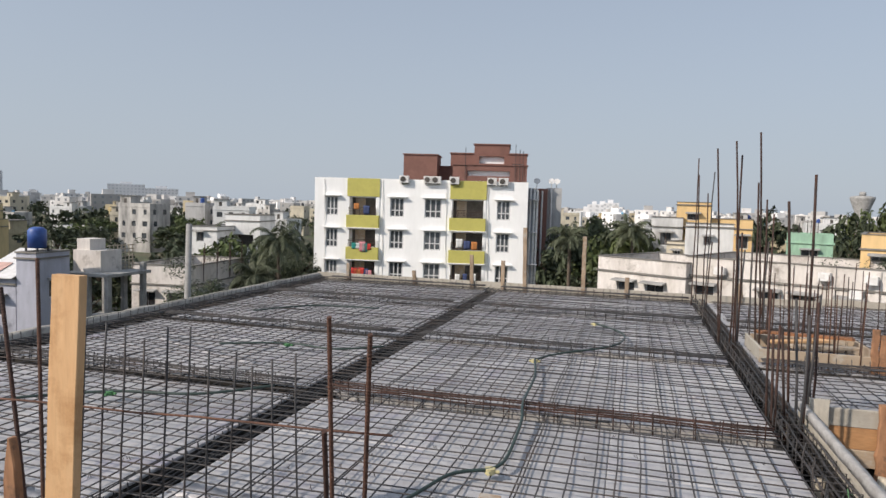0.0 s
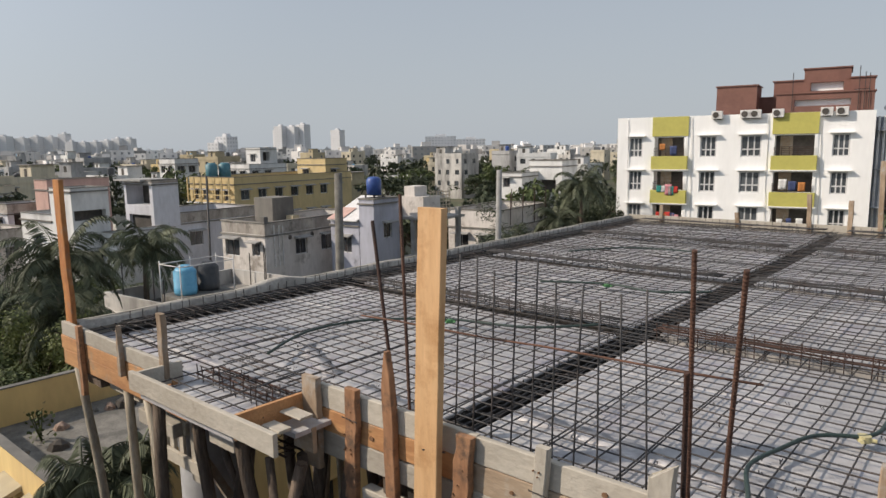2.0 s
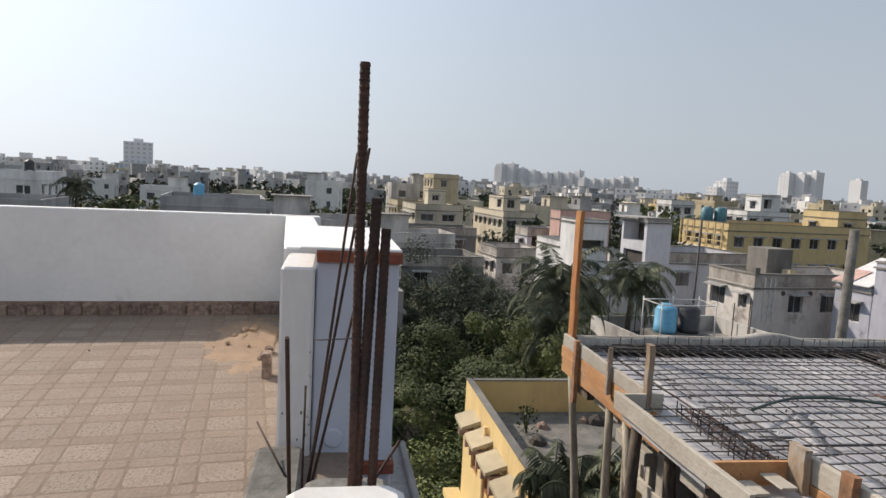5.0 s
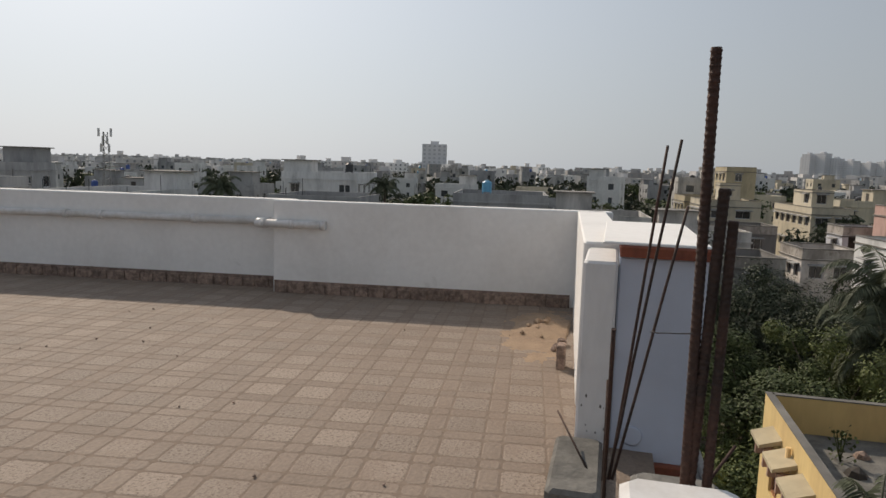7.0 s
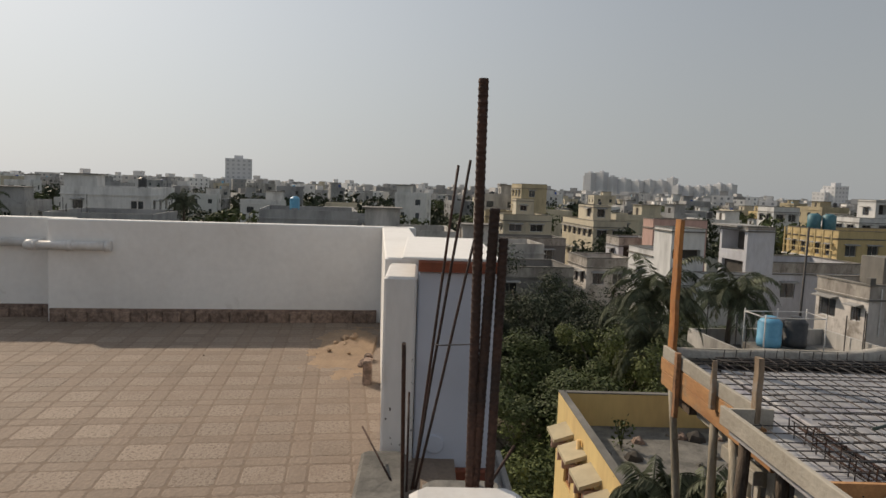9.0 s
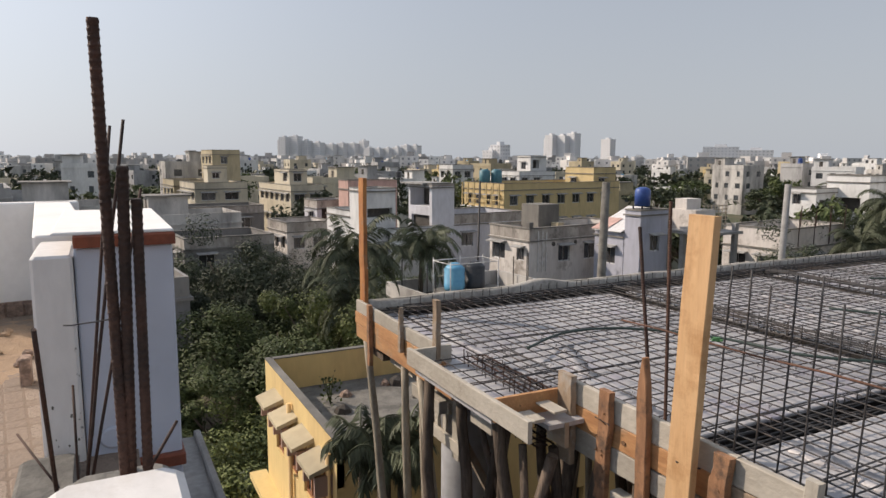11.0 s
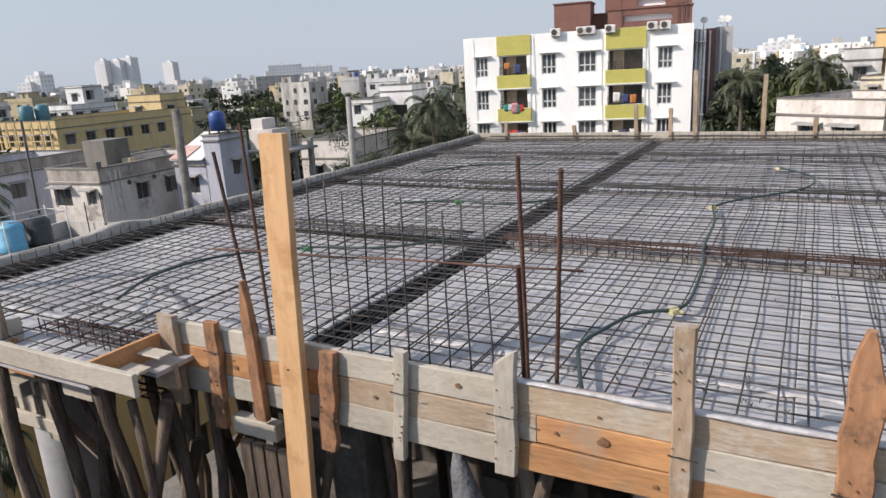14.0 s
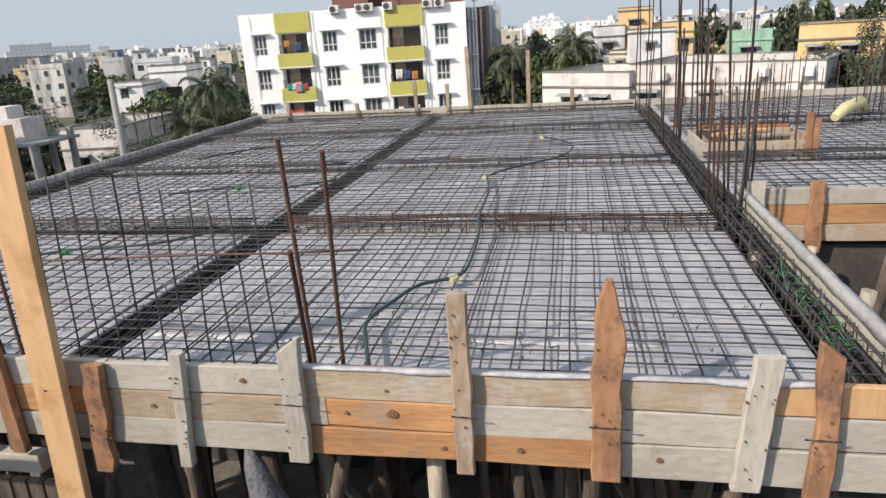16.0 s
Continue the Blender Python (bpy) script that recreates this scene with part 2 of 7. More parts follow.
WHITE = mat("white_limewash", (0.83, 0.82, 0.80), (0.74, 0.725, 0.70), 0.3, 0.85, scale=0.8, fine=14, vary=0.035, bump=0.1, blot=((0.55, 0.525, 0.49), 0.1, 1.7))
STAINED = mat("stained_white", (0.70, 0.69, 0.68), (0.42, 0.39, 0.35), 0.2, 0.88, scale=2.3, fine=16, stretch=(1, 1, 0.35), vary=0.07, bump=0.2)
BLUEWALL = mat("bluish_white_paint", (0.53, 0.57, 0.66), (0.46, 0.50, 0.585), 0.4, 0.8, scale=1.5, fine=12, vary=0.04, bump=0.1)
OXIDE = mat("red_oxide_band", (0.25, 0.075, 0.04), (0.17, 0.055, 0.035), 0.4, 0.85, scale=5, fine=30, vary=0.15)
TILE = mat("terracotta_tile", (0.222, 0.165, 0.125), (0.25, 0.192, 0.148), 0.45, 0.8, scale=1.6, fine=38, vary=0.16, each=0.06, island=0.06, bump=0.3)
SPECK = mat("speckled_tile", (0.285, 0.225, 0.178), (0.17, 0.122, 0.09), 0.34, 0.8, scale=46, fine=70, vary=0.16, each=0.12, island=0.12, bump=0.35, edge=0.07, blot=((0.225, 0.167, 0.127), 0.42, 1.1))
GROUT = mat("tile_joint", (0.225, 0.168, 0.127), (0.20, 0.148, 0.112), 0.5, 0.95, scale=2, fine=30, vary=0.15)
SKIRT = mat("broken_skirting", (0.34, 0.245, 0.195), (0.17, 0.12, 0.095), 0.5, 0.95, scale=14, fine=40, vary=0.25, bump=0.6, each=0.15)
SAND = mat("yellow_sand", (0.37, 0.262, 0.175), (0.30, 0.212, 0.145), 0.5, 0.98, scale=5, fine=70, vary=0.15, bump=0.6)
PVC = mat("white_pvc", (0.72, 0.71, 0.70), (0.58, 0.56, 0.53), 0.4, 0.45, scale=4, fine=20, vary=0.06)
CONDUIT = mat("green_conduit", (0.03, 0.05, 0.042), (0.025, 0.045, 0.04), 0.5, 0.5, scale=6, fine=40, vary=0.15)
GREENBOX = mat("green_plastic", (0.09, 0.26, 0.10), (0.06, 0.18, 0.07), 0.5, 0.5, scale=6, fine=40, vary=0.15)
YELLOWBOX = mat("pale_yellow_plastic", (0.55, 0.50, 0.27), (0.45, 0.40, 0.22), 0.5, 0.55, scale=6, fine=40, vary=0.12)
GLASS = mat("dark_window_glass", (0.045, 0.052, 0.06), (0.09, 0.10, 0.11), 0.5, 0.18, scale=0.5, fine=6, vary=0.2, each=0.5, gloss=0.6, bump=0)
# Backs of openings: the dimness of the recess is put into the colour.
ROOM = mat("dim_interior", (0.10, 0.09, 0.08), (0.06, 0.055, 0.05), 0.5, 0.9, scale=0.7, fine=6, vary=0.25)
ALU = mat("pale_window_frame", (0.62, 0.62, 0.62), (0.5, 0.5, 0.5), 0.4, 0.5, scale=3, fine=20, vary=0.06)
BLUETANK = mat("blue_tank_plastic", (0.10, 0.34, 0.55), (0.14, 0.42, 0.62), 0.5, 0.45, scale=3, fine=20, vary=0.08)
NAVYTANK = mat("dark_blue_plastic", (0.03, 0.07, 0.26), (0.04, 0.10, 0.32), 0.5, 0.45, scale=3, fine=20, vary=0.1)
TEALTANK = mat("teal_tank_plastic", (0.05, 0.16, 0.2), (0.07, 0.2, 0.24), 0.5, 0.5, scale=3, fine=20, vary=0.1)
BLACKTANK = mat("black_tank_plastic", (0.03, 0.033, 0.04), (0.05, 0.055, 0.06), 0.5, 0.5, scale=3, fine=20, vary=0.1)
EARTH = mat("dusty_earth", (0.12, 0.10, 0.07), (0.06, 0.075, 0.035), 0.55, 0.98, scale=0.05, fine=1.2, vary=0.3, bump=0.3)
ROAD = mat("worn_asphalt", (0.06, 0.058, 0.055), (0.09, 0.085, 0.08), 0.5, 0.95, scale=0.4, fine=8, vary=0.2)


def wall_paint(name, c, dirt=0.28, dark=0.45):
    return mat(name, c, tuple(v * dark + 0.03 for v in c), dirt, 0.9, scale=0.35, fine=3.5, stretch=(1, 1, 0.3), vary=0.09, each=0.06, bump=0.15, blot=(tuple(v * 0.42 + 0.02 for v in c), dirt * 0.5, 0.7))


PAINT = {
    "white": wall_paint("white_house_paint", (0.68, 0.68, 0.67), 0.26, 0.5),
    "cream": wall_paint("cream_house_paint", (0.60, 0.54, 0.42), 0.24, 0.5),
    "yellow": wall_paint("yellow_house_paint", (0.57, 0.445, 0.235), 0.2, 0.6),
    "ochre": wall_paint("ochre_house_paint", (0.46, 0.39, 0.26), 0.3, 0.6),
    "grey": wall_paint("grey_house_render", (0.41, 0.41, 0.41), 0.38, 0.48),
    "dark": wall_paint("dark_cement_render", (0.24, 0.23, 0.22), 0.4, 0.5),
    "mould": wall_paint("mouldy_house_render", (0.56, 0.54, 0.51), 0.44, 0.34),
    "pink": wall_paint("pink_house_paint", (0.55, 0.36, 0.31)),
    "blue": wall_paint("lilac_blue_paint", (0.44, 0.45, 0.52), 0.3, 0.55),
    "green": wall_paint("mint_green_paint", (0.30, 0.48, 0.36)),
    "brick": wall_paint("bare_brickwork", (0.42, 0.27, 0.21), 0.4, 0.6),
    "apricot": wall_paint("apricot_paint", (0.70, 0.49, 0.24), 0.15, 0.7),
    "apt": mat("bright_white_paint", (0.89, 0.89, 0.88), (0.78, 0.78, 0.77), 0.14, 0.75, scale=0.3, fine=4, stretch=(1, 1, 0.25), vary=0.03, bump=0.06),
    "lime": mat("lime_yellow_paint", (0.50, 0.46, 0.12), (0.43, 0.39, 0.105), 0.35, 0.75, scale=0.6, fine=4, vary=0.05, bump=0.06),
    "brown": mat("brown_cladding", (0.215, 0.105, 0.082), (0.175, 0.085, 0.068), 0.4, 0.8, scale=0.6, fine=4, vary=0.07, bump=0.1),
    "pale": mat("pale_yellow_wall", (0.66, 0.49, 0.22), (0.52, 0.36, 0.17), 0.25, 0.88, scale=0.8, fine=8, stretch=(1, 1, 0.3), vary=0.06, bump=0.15),
}
ROOF = mat("sooty_roof_concrete", (0.26, 0.245, 0.225), (0.13, 0.125, 0.115), 0.5, 0.95, scale=0.5, fine=5, vary=0.18, each=0.12, bump=0.3)

# ---- ground ----
g = Shape()
R = [0, 30, 80, 200, 500, 1200, 2600, 4600]
ring = [[(r * math.cos(a * math.pi / 24), r * math.sin(a * math.pi / 24), -12.5) for a in range(48)] for r in R[1:]]
g.add([(0, 0, -12.5)] + ring[0], [(0, 1 + i, 1 + (i + 1) % 48) for i in range(48)])
for a, b in zip(ring, ring[1:]):
    g.add(a + b, [(i, 48 + i, 48 + (i + 1) % 48, (i + 1) % 48) for i in range(48)])
whole("ground", g, EARTH, "dusty brown earth with patches of green", "ground", kind="structure", base=(0, 0, -12.5))

# ---- slab under construction: shuttering deck, beam troughs, lower floor ----
XL, YF, YB = -8.10, 1.36, 12.45
L_BEAMS = [(-8.08, -7.83), (-4.28, -4.02), (-0.30, -0.05)]
T_BEAMS = [(4.02, 4.28), (6.74, 6.98), (9.62, 9.86), (12.2, 12.42)]
deck = thing("shuttering_deck", (-4, 7, -0.03), "grey sheet shuttering deck with dark beam troughs", "deck", kind="structure")
sheets = [Shape().soft_box(-0.5, -0.5, -0.02, 0.5, 0.5, 0, 0.006).mesh("deck_sheet", DECK)]


def lay_sheets(x0, x1, y0, y1, seed):
    r = random.Random(seed)
    nx, ny = max(1, round((x1 - x0) / 1.25)), max(1, round((y1 - y0) / 0.86))
    for i in range(nx):
        for j in range(ny):
            w, d = (x1 - x0) / nx, (y1 - y0) / ny
            ob = piece("deck_sheet", sheets[0], deck, (x0 + (i + 0.5) * w + 4, y0 + (j + 0.5) * d - 7, 0.03 + r.uniform(-0.004, 0.004)),
                       (r.uniform(-0.004, 0.004), r.uniform(-0.004, 0.004), 0))
            ob.scale = (w - 0.004, d - 0.004, 1)


bays_y = [(YF, 4.02), (4.28, 6.74), (6.98, 9.62), (9.86, 12.2)]
for i, (y0, y1) in enumerate(bays_y):
    lay_sheets(-7.83, -4.28, y0, y1, i)
    lay_sheets(-4.02, -0.30, y0, y1, i + 10)
for i, (y0, y1) in enumerate([(4.95, 6.74), (6.98, 9.62), (9.86, 12.9)]):
    lay_sheets(0.0, 4.4, y0, y1, i + 20)
    lay_sheets(4.66, 9.0, y0, y1, i + 30)
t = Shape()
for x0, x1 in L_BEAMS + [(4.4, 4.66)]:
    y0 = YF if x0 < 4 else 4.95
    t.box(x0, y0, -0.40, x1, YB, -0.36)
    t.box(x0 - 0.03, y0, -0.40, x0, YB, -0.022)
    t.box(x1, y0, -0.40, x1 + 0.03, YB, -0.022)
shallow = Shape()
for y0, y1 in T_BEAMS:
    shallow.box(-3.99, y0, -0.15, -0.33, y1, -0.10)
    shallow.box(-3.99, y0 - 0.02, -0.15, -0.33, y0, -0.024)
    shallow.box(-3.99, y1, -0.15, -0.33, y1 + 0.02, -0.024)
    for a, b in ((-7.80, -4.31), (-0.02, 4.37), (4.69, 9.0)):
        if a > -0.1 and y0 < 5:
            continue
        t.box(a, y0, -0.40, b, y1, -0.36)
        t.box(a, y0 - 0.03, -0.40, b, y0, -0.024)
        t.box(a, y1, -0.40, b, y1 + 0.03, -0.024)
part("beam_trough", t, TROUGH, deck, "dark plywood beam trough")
part("beam_trough", shallow, DUSTY, deck, "shallow dusty beam trough")
t = Shape()
for y0, y1 in bays_y:
    t.box(-7.80, y0 + 0.04, -0.10, -4.32, y1 - 0.04, -0.045)
    t.box(-3.98, y0 + 0.04, -0.10, -0.34, y1 - 0.04, -0.045)
for y0, y1 in ((4.99, 6.70), (7.02, 9.58), (9.90, 12.86)):
    t.box(0.02, y0, -0.10, 4.36, y1, -0.045)
    t.box(4.70, y0, -0.10, 9.0, y1, -0.045)
part("deck_planking", t, WOOD["pole"], deck, "dark timber planking under the sheets")

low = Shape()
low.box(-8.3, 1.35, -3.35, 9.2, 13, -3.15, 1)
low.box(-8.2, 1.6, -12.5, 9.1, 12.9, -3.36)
# Two partitions added to keep daylight out of the storey below.
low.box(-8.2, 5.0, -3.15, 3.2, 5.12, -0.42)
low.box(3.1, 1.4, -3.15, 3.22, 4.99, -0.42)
whole("building_below", low, [SHADEDARK, LOWFLOOR], "raw concrete floor slab and walls of the unfinished building", "building", kind="structure", base=(0, 7, -12.5))

# terrace of the finished building
terr = thing("floor", (-4, -8, -0.02), "tiled roof terrace with rounded square pattern tiles", "floor", kind="structure")
t = Shape()
t.box(-10.3, -16, -0.3, 7, -1.30, -0.001)
part("tile_bed", t, GROUT, terr, "brownish mortar joints")
t = Shape()
t.box(-10.25, -15.9, -12.5, 6.9, -1.32, -0.31)
whole("building_under_terrace", t, BLUEWALL, "bluish white painted wall of the finished building", "building", kind="structure", base=(-2, -8, -12.5))


def wall_block(name, boxes, material, label, kind="structure", category="wall", c=0.012):
    s = Shape()
    for b in boxes:
        s.soft_box(*b, c)
    return whole(name, s, material, label, category, kind=kind)


TURN = math.radians(6.7)  # the terrace lies askew to the new slab
TERR = Matrix.Translation((-9.62, -2.045, 0)) @ Matrix.Rotation(TURN, 4, "Z")
whole("wall_west", Shape().soft_box(-0.2, -3.66, -0.02, 0, 0.45, 1.15, 0.012, m=TERR), WHITE, "white limewashed parapet wall with a shaded face", "wall", kind="structure")
whole("wall_west_far", Shape().soft_box(-0.48, -14.5, -0.02, -0.26, -3.5, 1.145, 0.012, m=TERR), WHITE, "white limewashed parapet wall, set back, carrying a pipe", "wall", kind="structure")
wall_block("wall_south", [(-10.2, -16.2, -0.02, 7, -16.0, 1.15)], WHITE, "white limewashed parapet wall")
wall_block("wall_east", [(6.8, -15.99, -0.02, 7, -1.3, 1.15)], WHITE, "white limewashed parapet wall")
SIDE = Matrix.Translation((-9.74, -2.005, 0)) @ Matrix.Rotation(math.atan2(0.225, 3.54), 4, "Z")
whole("wall_north", Shape().soft_box(0, 0, -0.02, 3.5, 0.32, 1.15, 0.012, m=SIDE), WHITE, "white limewashed side parapet", "wall", kind="structure")
pier = thing("parapet_pier", (-5.9, -1.5, -0.3), "white plastered pier with red oxide bands", "pier", kind="structure")
s = Shape().soft_box(-6.24, -1.75, -0.3, -5.53, -1.557, 1.115, 0.015)
part("pier_block", s, STAINED, pier, "stained white plaster pier")
s = Shape().soft_box(-7.2, -1.552, -0.053, -5.58, -1.07, 1.145, 0.01)
part("fin_wall", s, BLUEWALL, pier, "bluish white painted fin wall")
s = Shape().soft_box(-7.2, -1.552, 1.147, -5.54, -1.055, 1.213, 0.01)
part("top_band", s, OXIDE, pier, "red oxide painted band")
s = Shape().soft_box(-7.2, -1.65, 1.215, -5.56, -1.06, 1.23, 0.006)
part("cap", s, WHITE, pier, "white plastered cap")
s = Shape().soft_box(-7.2, -1.552, -0.125, -5.54, -1.055, -0.055, 0.01)
part("lower_band", s, OXIDE, pier, "red oxide painted band")
s = Shape().soft_box(-7.2, -1.552, -3.2, -5.58, -1.07, -0.127, 0.01)
part("lower_fin", s, BLUEWALL, pier, "bluish white painted fin wall")
# flaked plaster and mould on the pier
q = random.Random(17)
for i in range(22):
    yy = -1.566 + q.uniform(-0.012, 0.004) if i < 9 else q.uniform(-1.735, -1.58)
    zz = q.uniform(0.1, 0.75) if i < 9 else 0.03 + 0.3 * q.random() ** 2
    rr = q.uniform(0.002, 0.006) if i < 9 else q.uniform(0.003, 0.009)
    n = q.randint(5, 8)
    ring = [(rr * q.uniform(0.5, 1.1) * math.cos(a * 6.283 / n), rr * q.uniform(0.8, 2.0) * math.sin(a * 6.283 / n)) for a in range(n)]
    s = Shape().add([(-5.528, yy + a, zz + b) for a, b in ring] + [(-5.5265, yy + a * 0.8, zz + b * 0.8) for a, b in ring], [tuple(range(n, 2 * n))] + [(a, (a + 1) % n, n + (a + 1) % n, n + a) for a in range(n)])
    part("plaster_flake", s, CONC if i < 9 else DARKCONC, pier, "flaked patch of bare plaster")
part("plaster_disc", Shape().tube([(-5.582, -1.423, 0.09), (-5.572, -1.423, 0.09), (-5.566, -1.423, 0.09)], [0.062, 0.06, 0.05], 20), BLUEWALL, pier, "round raised plaster patch", smooth=True)
# ledge beyond the fin
wall_block("sunshade_ledge", [(-7.95, -1.30, -1.02, -5.9, -0.70, -0.94), (-7.95, -0.76, -0.94, -5.9, -0.70, -0.88)], CONC, "grey-brown concrete sunshade ledge below the parapet", "", "ledge")
wall_block("parapet_stub", [(-3.185, -1.555, -0.02, -2.35, -1.285, 0.93)], STAINED, "low white plastered parapet block with a stained top", c=0.02)
wall_block("column_stub", [(-3.42, -1.52, -0.3, -3.19, -1.30, 0.84)], DARKCONC, "dark raw concrete column stub with starter bars", "", "column", c=0.015)
wall_block("bar_stub", [(-5.45, -1.85, -0.02, -4.74, -1.585, 0.10)], DARKCONC, "dark stained concrete kerb stub with thin bars", "", "column", c=0.02)

# ---- near starter bars ----


def ribbed(a, b, r, n=10):
    """A deformed bar: a core with raised ribs."""
    a, b = Vector(a), Vector(b)
    length = (b - a).length
    steps = int(length / 0.016)
    pts, rs = [], []
    for i in range(steps + 1):
        u = i / steps
        for du, k in ((0, 1.0), (0.32, 1.0), (0.42, 1.09), (0.68, 1.09), (0.78, 1.0)):
            if u + du / steps <= 1:
                pts.append(a.lerp(b, u + du / steps))
                rs.append(r * k)
    return Shape().tube(pts, rs, n)


for base, top, r in (((-3.25, -1.402, 0.82), (-3.20, -1.412, 1.90), 0.0115), ((-3.26, -1.392, 0.82), (-3.20, -1.373, 1.60), 0.012),
                     ((-3.24, -1.356, 0.82), (-3.205, -1.349, 1.53), 0.011)):
    whole("starter_bar", ribbed(base, top, r), DARKRUST, "thick dark rusted ribbed steel bar standing in concrete", "steel bar", "starter bars of the column stub", smooth=True)
for base, top, r in (((-4.98, -1.55, 0.08), (-5.22, -1.295, 1.793), 0.0075), ((-4.98, -1.545, 0.08), (-5.32, -1.352, 1.767), 0.0075),
                     ((-4.98, -1.53, 0.08), (-5.37, -1.225, 1.455), 0.0075), ((-4.12, -1.575, 0.0), (-3.536, -1.586, 1.19), 0.0065),
                     ((-4.95, -1.575, 0.08), (-5.191, -1.579, 0.533), 0.006), ((-5.0, -1.64, 0.08), (-5.402, -1.845, 0.254), 0.006),
                     ((-3.26, -1.40, 0.82), (-3.35, -1.281, 0.965), 0.004)):
    whole("thin_bar", Shape().tube(wander(base, top, 0.25, 0.006, rng.random() * 9), r, 8), DARKRUST, "thin rusted steel bar leaning from a concrete stub", "steel bar", "thin bars of the kerb stub", smooth=True)

whole("binding_wire", Shape().tube(wander((-3.237, -1.506, 1.258), (-3.225, -1.4, 1.265), 0.02, 0.008, 3), 0.0018, 5), STEEL, "thin bent binding wire tied to the standing bars", "wire", smooth=True)

# ---- formwork boards round the slab ----


def board(x0, x1, y0, z0, z1, kind, parent, thick=0.032, axis="x", seed=0, sag=0.006):
    """A sawn board on edge with uneven edges, running along x (at y0) or along y (at x = y0)."""
    n = max(2, int(abs(x1 - x0) / 0.14))
    s = Shape()
    rows = []
    for i in range(n + 1):
        u = x0 + (x1 - x0) * i / n
        a, b = noise.noise((u * 1.3, seed, 0)) * sag * 2, noise.noise((u * 1.1, seed, 5)) * sag * 2
        w = noise.noise((u * 0.9, seed, 9)) * 0.006
        c = 0.005
        prof = [(0 + w, z0 + a + c), (c + w, z0 + a), (thick + w, z0 + a), (thick + w, z1 + b), (c + w, z1 + b), (0 + w, z1 + b - c)]
        rows.append([(u, y0 + p, z) if axis == "x" else (y0 + p, u, z) for p, z in prof])
    v = [p for r in rows for p in r]
    f = [(i * 6 + k, i * 6 + (k + 1) % 6, i * 6 + 6 + (k + 1) % 6, i * 6 + 6 + k) for i in range(n) for k in range(6)]
    f += [tuple(range(6)), tuple(range(n * 6 + 5, n * 6 - 1, -1))]
    s.add(v, f)
    return part("plank", s, WOOD[kind], parent, {"orange": "orange pine plank", "light": "pale fresh plank", "grey": "cement-grey weathered plank", "brown": "brown stained plank"}.get(kind, ""))


def batten(x, y, z0, z1, w, kind, lean=0.0, thick=0.04, point="flat", seed=0, label="", category="batten", bend=0.0):
    """An upright stake: ragged outline, flat, slanted or pointed top."""
    n = max(4, int((z1 - z0) / 0.07))
    v, f = [], []
    for i in range(n + 1):
        u = i / n
        z = z0 + (z1 - z0) * u
        k = 1.0
        if point == "sharp":
            k = min(1, (1 - u) * n / 3.5 + 0.22)
        cx = x + lean * (u - 0.5) + bend * math.sin(u * 3.1) + noise.noise((seed, u * 5, 1)) * w * (0.16 if kind == "bark" else 0.1)
        ws = w * k * (0.5 + noise.noise((seed, u * 6, 7)) * (0.10 if kind == "bark" else 0.06))
        zz = [z, z]
        if i == n and point == "slant":
            zz = [z - w * 0.7, z]
        if i == n and point == "slantr":
            zz = [z, z - w * 0.8]
        yy = y + noise.noise((seed, u * 3, 4)) * 0.008
        c = 0.006
        v += [(cx - ws + c, yy, zz[0]), (cx + ws - c, yy, zz[1]), (cx + ws, yy + c, zz[1]), (cx + ws, yy + thick, zz[1]), (cx - ws, yy + thick, zz[0]), (cx - ws, yy + c, zz[0])]
    f = [(i * 6 + k, i * 6 + (k + 1) % 6, i * 6 + 6 + (k + 1) % 6, i * 6 + 6 + k) for i in range(n) for k in range(6)]
    f += [tuple(range(5, -1, -1)), tuple(range(n * 6, n * 6 + 6))]
    s = Shape().add(v, f)
    return whole("formwork_stake", s, WOODV[kind], label, category, "stakes of the formwork")


front = thing("front_formwork", (-2.2, 1.28, -0.32), "three rows of mixed grey and orange planks edging the slab", "formwork")
for k, (a, b, z0, z1, kind) in enumerate([
        (-4.98, -3.72, 0.035, 0.185, "grey"), (-3.718, -2.79, 0.035, 0.18, "grey"), (-2.788, -1.95, 0.03, 0.185, "brown"), (-1.948, -0.74, 0.035, 0.18, "brown"), (-0.738, 1.2, 0.04, 0.185, "light"),
        (-4.98, -3.82, -0.115, 0.032, "orange"), (-3.818, -2.6, -0.12, 0.03, "brown"), (-2.598, -1.96, -0.118, 0.028, "orange"), (-1.958, -0.66, -0.125, 0.03, "grey"), (-0.658, 1.2, -0.11, 0.035, "grey"),
        (-4.98, -3.80, -0.27, -0.118, "grey"), (-3.798, -2.72, -0.275, -0.123, "grey"), (-2.718, -1.38, -0.27, -0.122, "orange"), (-1.378, 1.2, -0.30, -0.13, "grey")]):
    board(a, b, 1.265, z0, z1, kind, front, seed=k)
# the long bright upright plank and the stakes
s = Shape()
z = [-0.95 + 2.30 * i / 16 for i in range(17)]
v = []
for i, h in enumerate(z):
    c = -4.02 + 0.10 * i / 16
    w = 0.082 + noise.noise((i * 0.5, 2, 2)) * 0.004
    yy = 1.155 + noise.noise((i * 0.3, 5, 2)) * 0.006
    v += [(c - w + 0.005, yy, h), (c + w - 0.005, yy, h), (c + w, yy + 0.005, h), (c + w, yy + 0.042, h), (c - w, yy + 0.042, h), (c - w, yy + 0.005, h)]
s.add(v, [(i * 6 + k, i * 6 + (k + 1) % 6, i * 6 + 6 + (k + 1) % 6, i * 6 + 6 + k) for i in range(16) for k in range(6)] + [tuple(range(5, -1, -1)), tuple(range(96, 102))])
whole("upright_plank", s, WOOD["light"], "tall fresh orange pine plank tied upright to the formwork", "plank")
